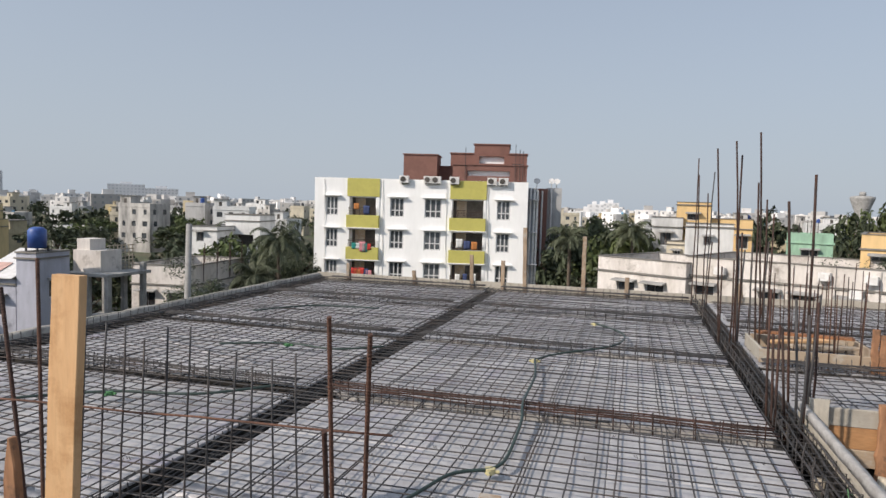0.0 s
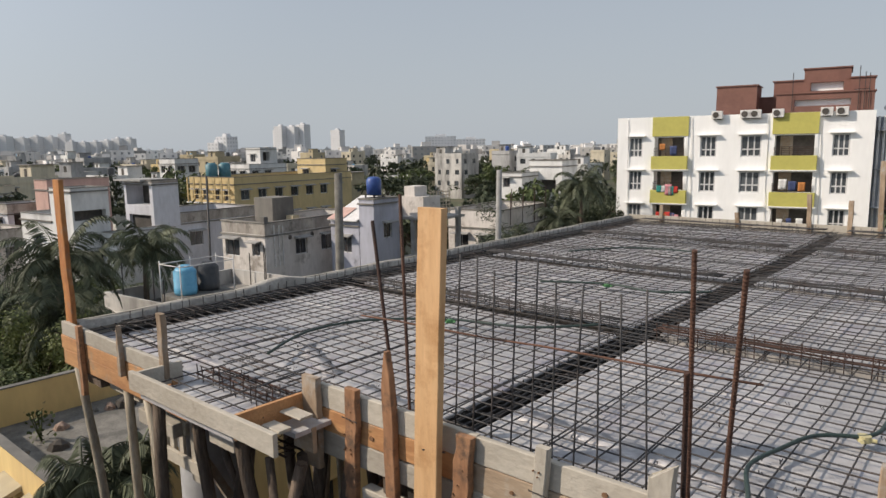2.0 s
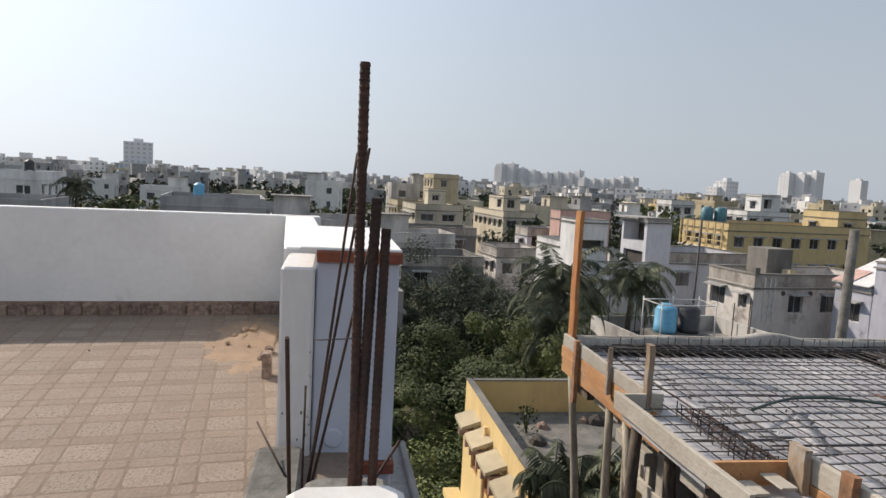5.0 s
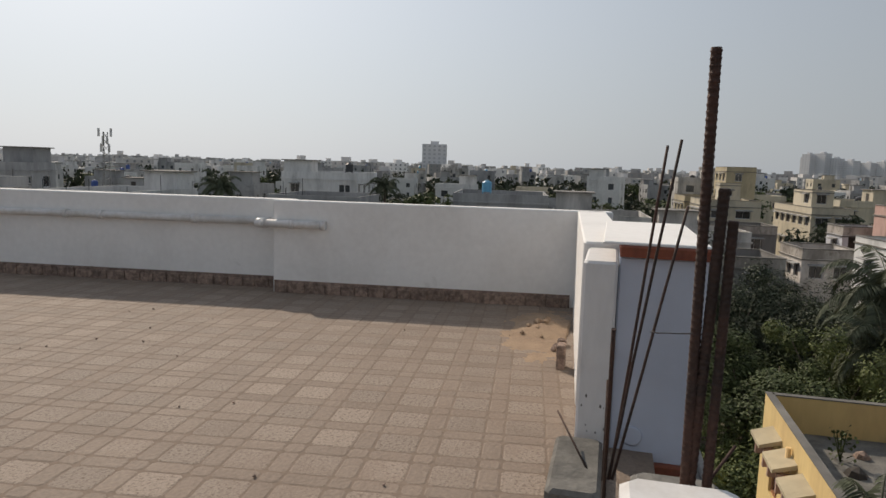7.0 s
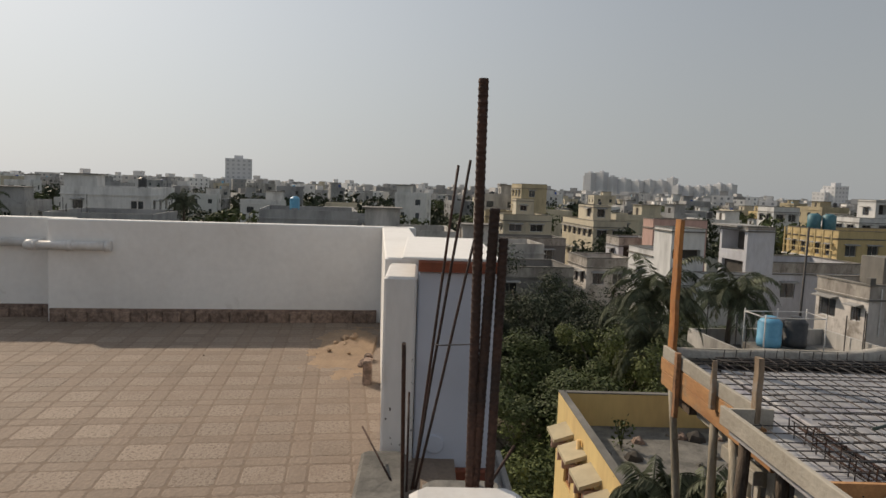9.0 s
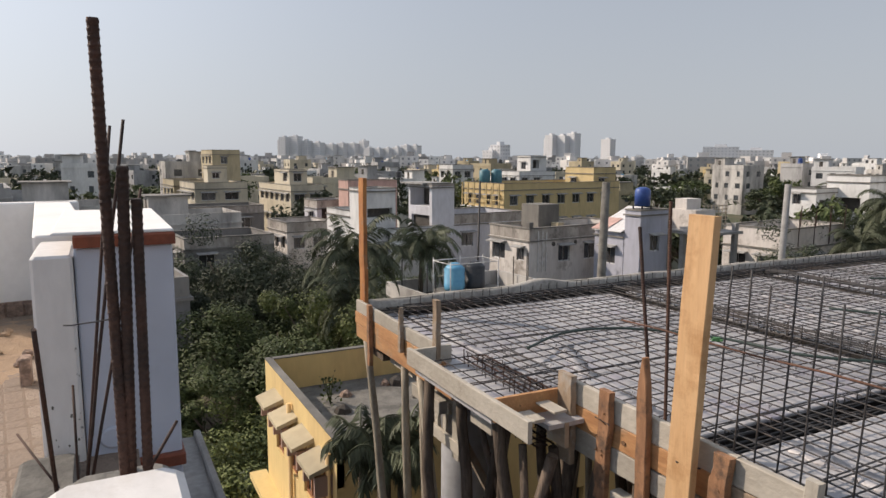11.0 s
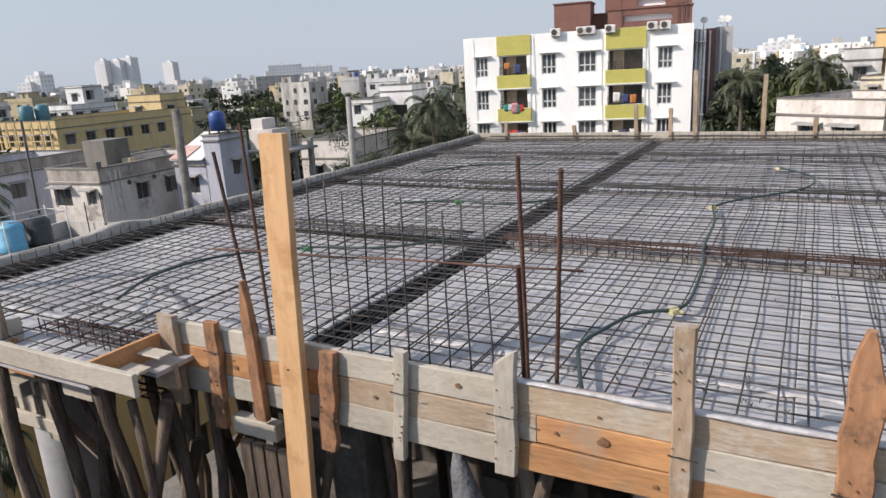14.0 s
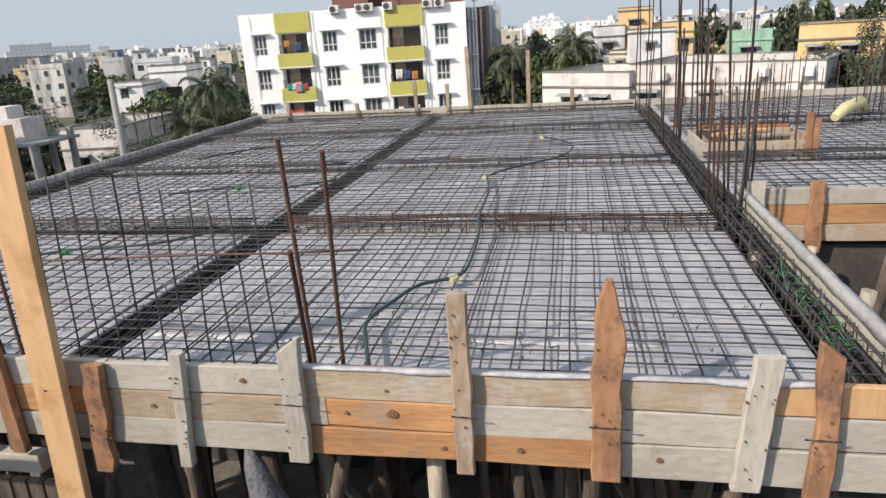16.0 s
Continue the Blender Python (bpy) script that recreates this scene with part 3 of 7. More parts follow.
for x, z0, z1, w, kind, lean, point in [
        (-5.01, -0.36, 0.235, 0.15, "brown", 0.0, "flat"), (-4.64, -0.46, 0.24, 0.10, "bark", 0.03, "flat"), (-4.315, -0.34, 0.525, 0.085, "bark", -0.02, "sharp"),
        (-3.79, -0.42, 0.185, 0.11, "bark", 0.05, "flat"), (-3.325, -0.36, 0.26, 0.068, "grey", 0.05, "flat"), (-2.735, -0.29, 0.36, 0.108, "grey", 0.02, "slant"),
        (-1.945, -0.30, 0.58, 0.085, "brown", 0.0, "flat"), (-1.325, -0.29, 0.645, 0.125, "bark", 0.0, "sharp"), (-0.73, -0.30, 0.325, 0.115, "grey", 0.05, "flat"),
        (-0.475, -0.45, 0.40, 0.088, "bark", 0.0, "slantr"), (0.45, -0.3, 0.35, 0.12, "grey", 0.0, "flat")]:
    batten(x, 1.212, z0, z1, w, kind, lean, point=point, seed=x * 3, label={"bark": "reddish bark-edged timber stake on the formwork", "grey": "cement-grey timber batten on the formwork", "brown": "brown weathered timber batten on the formwork"}[kind])
s = Shape()
for x, zz, w in ((-2.745, 0.02, 0.16), (-1.945, 0.0, 0.10), (-1.325, -0.02, 0.15), (-3.99, 0.07, 0.18), (-0.495, -0.03, 0.12), (-4.64, 0.05, 0.11), (-3.315, 0.03, 0.1)):
    for k in range(3):
        s.tube([(x - w / 2, 1.205, zz + k * 0.004), (x, 1.15 if x == -3.99 else 1.204, zz + 0.006 - k * 0.003), (x + w / 2 + 0.02, 1.205, zz + 0.004 * k - 0.004)], 0.0016, 4)
whole("tie_wire", s, STEEL, "twisted wire ties holding stakes to planks", "wire", kind="stuff")
KNOT = mat("dark_knot", (0.22, 0.12, 0.06), (0.14, 0.075, 0.04), 0.5, 0.8, scale=20, fine=60, vary=0.2)
q = random.Random(90)
for x, z, r in ((-2.28, -0.035, 0.022), (-2.5, -0.04, 0.008), (-2.3, 0.085, 0.007), (-1.1, -0.2, 0.012), (-4.5, -0.05, 0.014), (-3.5, -0.05, 0.01), (-1.7, -0.19, 0.012), (-2.05, -0.2, 0.01), (-3.0, 0.11, 0.012), (-0.2, 0.1, 0.014)):
    ring = [(x + r * 1.3 * q.uniform(0.8, 1.15) * math.cos(a * 0.5236), z + r * q.uniform(0.8, 1.15) * math.sin(a * 0.5236)) for a in range(12)]
    part("knot", Shape().add([(u, 1.2575, w) for u, w in ring] + [(u, 1.268, w) for u, w in ring], [tuple(range(12))] + [(k, 12 + k, 12 + (k + 1) % 12, (k + 1) % 12) for k in range(12)]), KNOT, front, "dark round knot")
for x, z0, z1, w in ((-4.64, -0.3, 0.15, 0.06), (-3.79, -0.3, 0.1, 0.07), (-3.325, -0.25, 0.2, 0.04), (-2.735, -0.25, 0.25, 0.07), (-1.945, -0.25, 0.5, 0.05), (-1.325, -0.2, 0.4, 0.07), (-0.73, -0.25, 0.25, 0.07), (-0.475, -0.3, 0.3, 0.05)):
    for k in range(9):
        u, h, r = x + q.uniform(-w, w) * 0.8, q.uniform(z0, z1), q.uniform(0.003, 0.0055)
        part("nail_hole", Shape().tube([(u, 1.2035, h), (u, 1.2125, h)], r, 6), KNOT, front, "small rusty nail mark")
# crumpled plastic hanging over the front edge
s = Shape()
for a, b in ((-2.72, -0.45),):
    n = 60
    v = []
    for i in range(n + 1):
        u = a + (b - a) * i / n
        h = 0.185 + noise.noise((u * 2, 1, 1)) * 0.006
        v += [(u, 1.33, h - 0.01), (u, 1.262, h + 0.010 + noise.noise((u * 9, 0, 0)) * 0.005), (u, 1.256, h - 0.001 - max(0, noise.noise((u * 2.2, 2, 0))) * 0.05)]
    s.add(v, [(i * 3 + k, i * 3 + 3 + k, i * 3 + 4 + k, i * 3 + 1 + k) for i in range(n) for k in range(2)])
ob = whole("plastic_sheet", s, PLASTIC, "crumpled whitish plastic sheet over the plank edge", "plastic sheet", smooth=True)
m = ob.modifiers.new("thickness", "SOLIDIFY")
m.thickness = 0.002

# notch at the near corner: boards stepping out and back
notch = thing("notch_formwork", (-6.2, 0.9, -0.3), "stepped formwork corner of grey and orange planks", "formwork")
board(-8.27, -6.30, 0.955, 0.0, 0.125, "grey", notch, seed=31)
board(-8.30, -6.25, 0.958, -0.13, -0.003, "orange", notch, seed=32)
board(-8.28, -6.10, 0.962, -0.27, -0.133, "orange", notch, seed=33)
board(0.725, 1.05, -6.31, -0.02, 0.125, "grey", notch, axis="y", seed=34)
board(-6.36, -4.66, 0.690, -0.01, 0.125, "grey", notch, seed=35)
board(0.725, 1.26, -5.11, -0.04, 0.115, "orange", notch, axis="y", seed=37)
board(-5.06, -4.86, 1.02, 0.035, 0.055, "grey", notch, thick=0.10, seed=38)
board(-5.05, -4.88, 0.88, 0.0, 0.018, "grey", notch, thick=0.09, seed=39)
board(-5.05, -4.86, 1.11, -0.19, -0.03, "brown", notch, seed=36)
s = Shape().box(-8.26, 0.99, -0.06, -4.87, 1.36, -0.03)
s.box(-6.27, 0.725, -0.06, -5.12, 0.989, -0.03)
part("corner_deck", s, DECK, notch, "grey sheet deck")
for x, y, z0, z1, w, kind, p in ((-8.19, 0.995, 0.12, 1.41, 0.14, "orange", "flat"), (-7.81, 0.91, -0.46, 0.16, 0.07, "bark", "flat"), (-7.03, 0.912, -0.12, 0.29, 0.055, "brown", "sharp"), (-6.31, 0.91, 0.02, 0.50, 0.075, "brown", "flat")):
    if z1 > 1:
        z0 = -0.03
    batten(x, y, z0, z1, w, kind, point=p, seed=x, label="tall orange plank post at the slab corner" if z1 > 1 else "rough brown timber stake on the slab corner")
left = thing("side_formwork", (-8.2, 6.5, -0.3), "cement-crusted board edging the long side of the slab", "formwork")
board(0.99, 6.4, -8.20, -0.08, 0.13, "grey", left, axis="y", seed=41, sag=0.01)
board(6.41, 12.5, -8.20, -0.08, 0.13, "grey", left, axis="y", seed=42, sag=0.01)
board(0.99, 12.5, -8.18, -0.3, -0.085, "orange", left, axis="y", seed=43)
s = Shape()
kv = []
for i in range(150):
    y = 1.05 + i * 0.077
    w = 0.02 + 0.02 * abs(noise.noise((y * 2, 3, 3)))
    h = 0.128 + 0.025 * noise.noise((y * 1.7, 0, 2)) + 0.05 * math.exp(-((y - 3.25) / 0.3) ** 2)
    kv += [(-8.24 - w, y, 0.08), (-8.235 - w, y, h - 0.015), (-8.19, y, h), (-8.14 + w, y, h - 0.015), (-8.13 + w, y, 0.04)]
s.add(kv, [(i * 5 + k, i * 5 + k + 1, i * 5 + k + 6, i * 5 + k + 5) for i in range(149) for k in range(4)])
part("mortar_kerb", s, MORTAR, left, "lumpy cement mortar on the board edge", smooth=True)
far = thing("far_formwork", (0, 12.5, -0.3), "pale plank edging the far side of the slab", "formwork")
board(-8.2, -3.0, 12.47, -0.2, 0.15, "grey", far, seed=44)
board(-2.99, 2.0, 12.47, -0.2, 0.15, "grey", far, seed=45)
board(2.01, 9.2, 12.97, -0.2, 0.15, "grey", far, seed=46)
for x, h in ((-7.45, 0.38), (-5.9, 0.3), (-2.34, 1.18), (-3.53, 1.31), (-4.64, 0.7), (-3.98, 0.61), (-1.5, 0.4), (0.6, 0.4), (5.5, 0.5)):
    batten(x, 12.43, -0.2, h if x > -4 else h, 0.08, "brown", rng.uniform(-0.05, 0.05), seed=x, point="flat", label="rough brown stake on the far slab edge")
# void beside the long beam
void = thing("void_formwork", (0.6, 4.0, -0.35), "plank edging round the open shaft, plastic over one board", "formwork")
board(1.30, 4.88, -0.035, -0.1, 0.155, "grey", void, axis="y", seed=51)
board(0.02, 3.2, 4.90, -0.02, 0.125, "grey", void, seed=52)
board(0.02, 1.7, 4.905, -0.20, -0.025, "orange", void, seed=53)
board(1.71, 3.2, 4.905, -0.20, -0.025, "orange", void, seed=56)
board(0.02, 3.2, 4.90, -0.36, -0.205, "brown", void, seed=54)
board(1.30, 4.88, 3.2, -0.3, 0.15, "grey", void, axis="y", seed=55)
s = Shape()
v = []
for i in range(81):
    y = 1.32 + 3.55 * i / 80
    c = noise.noise((y * 5, 7, 0)) * 0.012
    v += [(-0.045, y, 0.10 + c), (-0.042, y, 0.163), (0.0, y, 0.168 + c * 0.6), (0.008, y, 0.05 + c * 2)]
s.add(v, [(i * 4 + k, i * 4 + 4 + k, i * 4 + 5 + k, i * 4 + 1 + k) for i in range(80) for k in range(3)])
ob = whole("plastic_sheet", s, DUSTY, "dusty grey plastic sheet wrapped over the shaft board", "plastic sheet", smooth=True)
m = ob.modifiers.new("thickness", "SOLIDIFY")
m.thickness = 0.002
for x, w, k in ((0.12, 0.15, "grey"), (0.62, 0.12, "bark"), (1.45, 0.12, "bark"), (2.3, 0.12, "brown")):
    batten(x, 4.85, -0.45, 0.20, w, k, seed=x + 60, label="rough timber stake on the shaft formwork")

# ---- props under the slab ----


def prop(x, y, z0, z1, r, kind, seed, lean=None):
    rr = random.Random(seed)
    lean = lean or (rr.gauss(0, 0.24), rr.gauss(0, 0.12))
    pts, rs = [], []
    n = 9
    for i in range(n + 1):
        u = i / n
        w = 0.02 if kind == "bamboo" else 0.13
        pts.append((x + lean[0] * (u - 1) + noise.noise((seed, u * 2.5, 0)) * w, y + lean[1] * (u - 1) + noise.noise((seed, u * 2.5, 4)) * w, z0 + (z1 - z0) * u))
        rs.append(r * (1.12 - 0.25 * u) * (1.06 if kind == "bamboo" and i % 2 else 1))
    return whole("timber_prop" if kind == "pole" else "bamboo_prop", Shape().tube(pts, rs, 8), WOOD[kind], "dark crooked timber prop holding up the shuttering" if kind == "pole" else "pale bamboo pole propping the slab formwork",
                 "prop", "props under the slab", smooth=True)


k = 100
for x, y, ln in [(-8.05, 1.0, -0.75), (-7.18, 1.02, -0.25), (-6.88, 1.06, -0.3), (-6.75, 1.0, -0.72)]:
    k += 1
    prop(x, y, -3.3, -0.27, 0.042, "bamboo", k, (ln, 0.0))
for row, y in enumerate((1.48, 1.8, 2.3, 3.0, 3.8, 5.2, 7, 9.2)):
    x = -6.3 + 0.12 * row if row < 3 else -7.7 + 0.2 * row
    while x < 3.0:
        k += 1
        if not (-7.8 < x < -6.15 and y < 2.5):
            z1 = -0.105 if y > 1.6 else -0.28
            prop(x, y + rng.uniform(-0.08, 0.08), -3.15, z1, rng.uniform(0.032, 0.055), "bamboo" if rng.random() < 0.2 else "pole", k)
        x += rng.uniform(0.32, 0.6) * (1 if row < 3 else 1.5 if row < 5 else 2.2)
for x, y in ((-5.9, 1.0), (-5.3, 0.95), (-6.2, 0.75)):
    k += 1
    prop(x, y, -3.3, -0.07, 0.05, "pole", k)
wall_block("scaffold_ledge", [(-8.4, 0.55, -3.42, -4.4, 1.34, -3.3)], LOWFLOOR, "dusty concrete ledge carrying the props", "", "ledge")
for i, (x, y) in enumerate(((-7.36, 1.86), (-4.15, 1.86), (-0.2, 1.85), (-7.02, 6.9), (-4.15, 6.9), (-0.2, 6.9), (-7.02, 11.5), (-0.2, 11.5))):
    if i == 0:
        s = Shape().tube([(x - 0.24, y + 0.1, -3.16), (x - 0.24, y + 0.1, -2.0), (x - 0.24, y + 0.1, -0.41)], 0.29, 36)
    else:
        s = Shape().soft_box(x - 0.27, y - 0.25, -3.16, x + 0.27, y + 0.28, -0.41, 0.015)
    # All but the first column get a darker concrete for the shade there.
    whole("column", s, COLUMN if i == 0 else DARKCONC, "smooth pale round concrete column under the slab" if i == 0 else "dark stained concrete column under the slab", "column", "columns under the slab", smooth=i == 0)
collar = thing("column_collar", (-7.6, 1.96, -0.9), "grey timber collar clamped round the column head", "formwork")
for x0, y0, z0, x1, y1, z1 in ((-8.0, 1.58, -1.28, -7.12, 1.62, -1.16), (-8.05, 1.56, -0.92, -7.3, 1.64, -0.80), (-7.92, 1.625, -1.28, -7.80, 1.655, -0.44), (-7.74, 1.625, -1.28, -7.66, 1.655, -0.44), (-7.30, 1.6, -1.36, -7.16, 1.66, -0.44), (-7.56, 1.625, -1.28, -7.48, 1.655, -0.44), (-7.94, 1.66, -1.28, -7.90, 2.3, -1.16)):
    part("collar_board", Shape().soft_box(x0, y0, z0, x1, y1, z1, 0.005), WOOD["grey"], collar)
for i in range(7):
    k += 1
    prop(rng.uniform(-6.5, -4.4), rng.uniform(0.95, 1.32), -3.3, -0.29, rng.uniform(0.03, 0.05), "pole", k, (rng.uniform(-0.8, 0.8), rng.uniform(-0.1, 0.1)))
q = random.Random(44)
for i in range(22):
    # timbers standing and leaning in the open shaft
    x, y = q.uniform(0.15, 3.0), q.uniform(2.4, 4.75)
    kd = q.choice(("bark", "brown", "brown", "bamboo"))
    top = q.uniform(-0.5, -0.2) if y > 4.3 else q.uniform(-0.9, 0.1)
    lean = (q.uniform(-0.4, 0.4), q.uniform(-0.3, 0.1))
    pts = [(x - lean[0] * (1 - u), y + lean[1] * (1 - u), -3.15 + (top + 3.15) * u) for u in (0, 0.35, 0.7, 1)]
    whole("shaft_timber", Shape().tube(pts, [0.05, 0.046, 0.042, 0.04], 8), WOOD[kd], "reddish brown timber standing in the open shaft", "prop", "timbers in the shaft", smooth=True)
# head boards on the props near the corner
for x0, x1, y, z, kd in ((-8.2, -7.75, 1.05, -0.42, "pole"), (-7.7, -7.1, 1.1, -0.42, "grey"), (-6.95, -6.4, 1.0, -0.50, "grey"), (-4.59, -4.24, 1.25, -0.49, "grey"), (-5.7, -5.4, 0.9, -0.28, "grey")):
    s = Shape().soft_box(x0, y, z, x1, y + 0.08, z + 0.11, 0.006)
    whole("head_board", s, WOOD[kd], "short grey timber head board on the props", "board", "head boards")
s = Shape()
for i in range(4):
    s.soft_box(-4.5 + i * 0.1, 1.2, -1.5, -4.41 + i * 0.1, 1.24, -0.50, 0.005)
q = random.Random(31)
for i in range(34):
    # braces and offcuts leaning among the props
    x, y = q.uniform(-6.6, 1.5), q.uniform(1.45, 2.6)
    ln = q.uniform(0.7, 1.9)
    mm = pose(x, y, q.uniform(-2.9, -1.6), 0, q.uniform(-80, -35) if q.random() < 0.6 else q.uniform(-145, -100), q.uniform(-30, 30))
    kd = q.choice(("pole", "pole", "brown", "grey", "bark"))
    whole("offcut_board", Shape().soft_box(0, -0.05, -0.012, ln, 0.05, 0.012, 0.004, m=mm), WOOD[kd], "dirty timber offcut leaning between the props", "board", "offcuts under the slab")
for i in range(26):
    x, y = q.uniform(-6.2, -2.0), q.uniform(1.4, 2.4)
    mm = pose(x, y, -3.14 + i * 0.012, 0, q.uniform(-6, 6), q.uniform(-60, 60))
    whole("offcut_board", Shape().soft_box(-0.7, -0.06, 0, 0.7, 0.06, 0.03, 0.004, m=mm), WOOD[q.choice(("pole", "brown", "grey", "pole"))], "dirty timber offcut lying on the lower floor", "board", "offcuts under the slab")
whole("column_shutter", s, WOOD["pole"], "dark plank shutter of a column head", "formwork")

# ---- reinforcement ----


def tube_mesh(name, pts, r, n=5, material=STEEL):
    return Shape().tube(pts, r, n).mesh(name, material, smooth=True)


def bar_mat(name, label, x0, x1, y0, y1, sx, sy, z, seed, skip=None):
    """A mat of crossing bars; bars of one direction share a few bent shapes."""
    base = thing(name, ((x0 + x1) / 2, (y0 + y1) / 2, z), label, "rebar mat")
    cx, cy = (x0 + x1) / 2, (y0 + y1) / 2
    alongx = [tube_mesh("bar", wander((x0 - cx, 0, 0.008), (x1 - cx, 0, 0.008), 0.4, 0.019, seed + i * 3.7), 0.0052) for i in range(7)]
    alongy = [tube_mesh("bar", wander((0, y0 - cy, 0), (0, y1 - cy, 0), 0.45, 0.018, seed + i * 5.1 + 50), 0.0052) for i in range(7)]
    r = random.Random(seed)
    y, i = y0 + 0.06, 0
    while y < y1 - 0.03:
        piece("bar", alongx[r.randrange(7)], base, (r.uniform(-0.04, 0.04), y - cy, r.uniform(0, 0.012)), (0, 0, r.uniform(-0.0025, 0.0025)))
        y += sy * r.uniform(0.8, 1.2)
    x = x0 + 0.06
    while x < x1 - 0.03:
        piece("bar", alongy[r.randrange(7)], base, (x - cx, r.uniform(-0.04, 0.04), r.uniform(0, 0.012)), (0, 0, r.uniform(-0.0025, 0.0025)))
        if r.random() < 0.10:
            piece("bar", alongy[r.randrange(7)], base, (x - cx + 0.03, r.uniform(-0.04, 0.04), 0.014), (0, 0, r.uniform(-0.003, 0.003)))
        x += sx * r.uniform(0.9, 1.1)
    return base


bar_mat("rebar_mat", "dark steel bar mat wired in a grid over the deck", -8.05, -0.2, 1.40, 12.4, 0.148, 0.118, 0.030, 3)
bar_mat("rebar_mat", "dark steel bar mat over the deck beyond the shaft", 0.05, 9.0, 5.0, 12.85, 0.15, 0.15, 0.030, 11)
bar_mat("rebar_mat", "short dark steel bars in the stepped corner", -6.26, -5.12, 0.74, 1.6, 0.15, 0.14, 0.03, 19)
bar_mat("rebar_mat", "short dark steel bars along the corner strip", -8.1, -6.4, 1.03, 1.5, 0.15, 0.14, 0.03, 23)


def cage(x0, x1, y0, y1, along, step, seed, rust=False, top=0.445):
    """A beam cage: long bars and upright stirrup loops."""
    base = thing("beam_cage", ((x0 + x1) / 2, (y0 + y1) / 2, -0.34), "dark steel beam cage with closely set stirrups" if not rust else "rusty steel beam cage with stirrup hooks", "rebar cage", "beam cages")
    cx, cy = (x0 + x1) / 2, (y0 + y1) / 2
    r = random.Random(seed)
    w = (x1 - x0 if along == "y" else y1 - y0) / 2 - 0.03
    h = (y1 - y0 if along == "y" else x1 - x0) / 2 - 0.02
    steel = DARKRUST if rust == "dark" else RUST if rust else STEEL
    for zz in (0.02, 0.2, top - 0.015):
        for u in (-w, -w * 0.35, w * 0.35, w):
            if zz == 0.2 and abs(u) < w:
                continue
            a, b = ((u, -h, zz), (u, h, zz)) if along == "y" else ((-h, u, zz), (h, u, zz))
            piece("long_bar", tube_mesh("long_bar", wander(a, b, 0.3, 0.02, r.random() * 40), 0.008, 6, steel), base)
    loops = []
    for i in range(4):
        d = [r.uniform(-0.012, 0.012) for _ in range(6)]
        pts = [(-w - 0.01, 0.005), (w + 0.01 + d[0], 0.0), (w + 0.01 + d[1], top + d[2]), (-w - 0.01, top + d[3]), (-w - 0.012, 0.0)]
        hook = [(-w - 0.012, top), (-w - 0.005 + d[4], top + 0.05 + abs(d[5]) * 3)]
        s = Shape()
        for q in (pts, hook):
            s.tube([(u, 0, v) if along == "y" else (0, u, v) for u, v in q], 0.0045, 5)
        loops.append(s.mesh("stirrup", steel))
    n = int(2 * h / step)
    for i in range(n):
        v = -h + (i + 0.5) * step + r.uniform(-0.02, 0.02)
        piece("stirrup", loops[r.randrange(4)], base, (0, v, 0) if along == "y" else (v, 0, 0), (r.uniform(-0.05, 0.05), r.uniform(-0.05, 0.05), r.uniform(-0.08, 0.08)))


for i, (a, b) in enumerate(L_BEAMS):
    cage(a, b, YF + 0.02, 12.4, "y", (0.13, 0.13, 0.11)[i], i, top=(0.42, 0.31, 0.43)[i])
for i, (a, b) in enumerate(T_BEAMS):
    cage(-7.8, -4.3, a, b, "x", 0.14, 10 + i)
    cage(-4.0, -0.32, a, b, "x", 0.15, 20 + i, rust="dark" if i == 0 else False)
cage(4.4, 4.66, 5.0, 12.8, "y", 0.16, 40)
for i, (a, b) in enumerate(T_BEAMS[1:3]):
    cage(0.0, 4.35, a, b, "x", 0.16, 50 + i)
cage(-6.25, -5.15, 1.10, 1.36, "x", 0.085, 61, rust="dark", top=0.37)

# twisted wire knots at the crossings
s = Shape()
for i in range(300):
    x, y = rng.uniform(-7.9, -0.4), 1.45 + 5.0 * rng.random() ** 1.6
    a = rng.uniform(0, 6.28)
    c, d = 0.009 * math.cos(a), 0.009 * math.sin(a)
    s.tube([(x - c, y - d, 0.028), (x - d * 0.4, y + c * 0.4, 0.05), (x + c, y + d, 0.034), (x + c * 1.6 + d, y + d * 1.6 - c, 0.052)], 0.0028, 4)
whole("tie_knot", s, STEEL, "twisted wire knots on the bar crossings", "wire", kind="stuff")

# dowels: standing bars
for i, (tx, top) in enumerate(((-4.125, 1.045), (-3.988, 1.07), (-3.864, 1.07), (-3.762, 1.01), (-3.611, 1.08), (-3.504, 1.09), (-3.389, 0.99), (-3.251, 0.99), (-3.149, 0.935), (-3.047, 0.975), (-2.925, 1.015))):
    x = -4.167 + i * 0.1263
    whole("wall_bar", Shape().tube(wander((x, 1.48, 0.03), (tx, 1.48 + rng.uniform(-0.02, 0.02), top), 0.2, 0.006, i * 2.3), 0.005, 6), STEEL, "thin dark steel bar standing upright at the slab edge", "steel bar", "standing bars at the slab edge", smooth=True)
for a, b, r, ml in (((-2.70, 1.45, -0.1), (-2.602, 1.133, 1.26), 0.010, RUST), ((-2.565, 1.45, -0.1), (-2.398, 1.066, 1.218), 0.010, RUST), ((-2.725, 1.46, -0.1), (-2.605, 1.115, 0.80), 0.011, DARKRUST),
                    ((-4.40, 1.40, -0.1), (-4.756, 1.56, 1.20), 0.011, DARKRUST), ((-4.35, 1.44, -0.1), (-4.59, 1.64, 1.363), 0.010, RUST)):
    whole("column_bar", ribbed(a, b, r, 8), ml, "rusty ribbed column bar leaning up from the slab edge", "steel bar", "column bars at the slab edge", smooth=True)
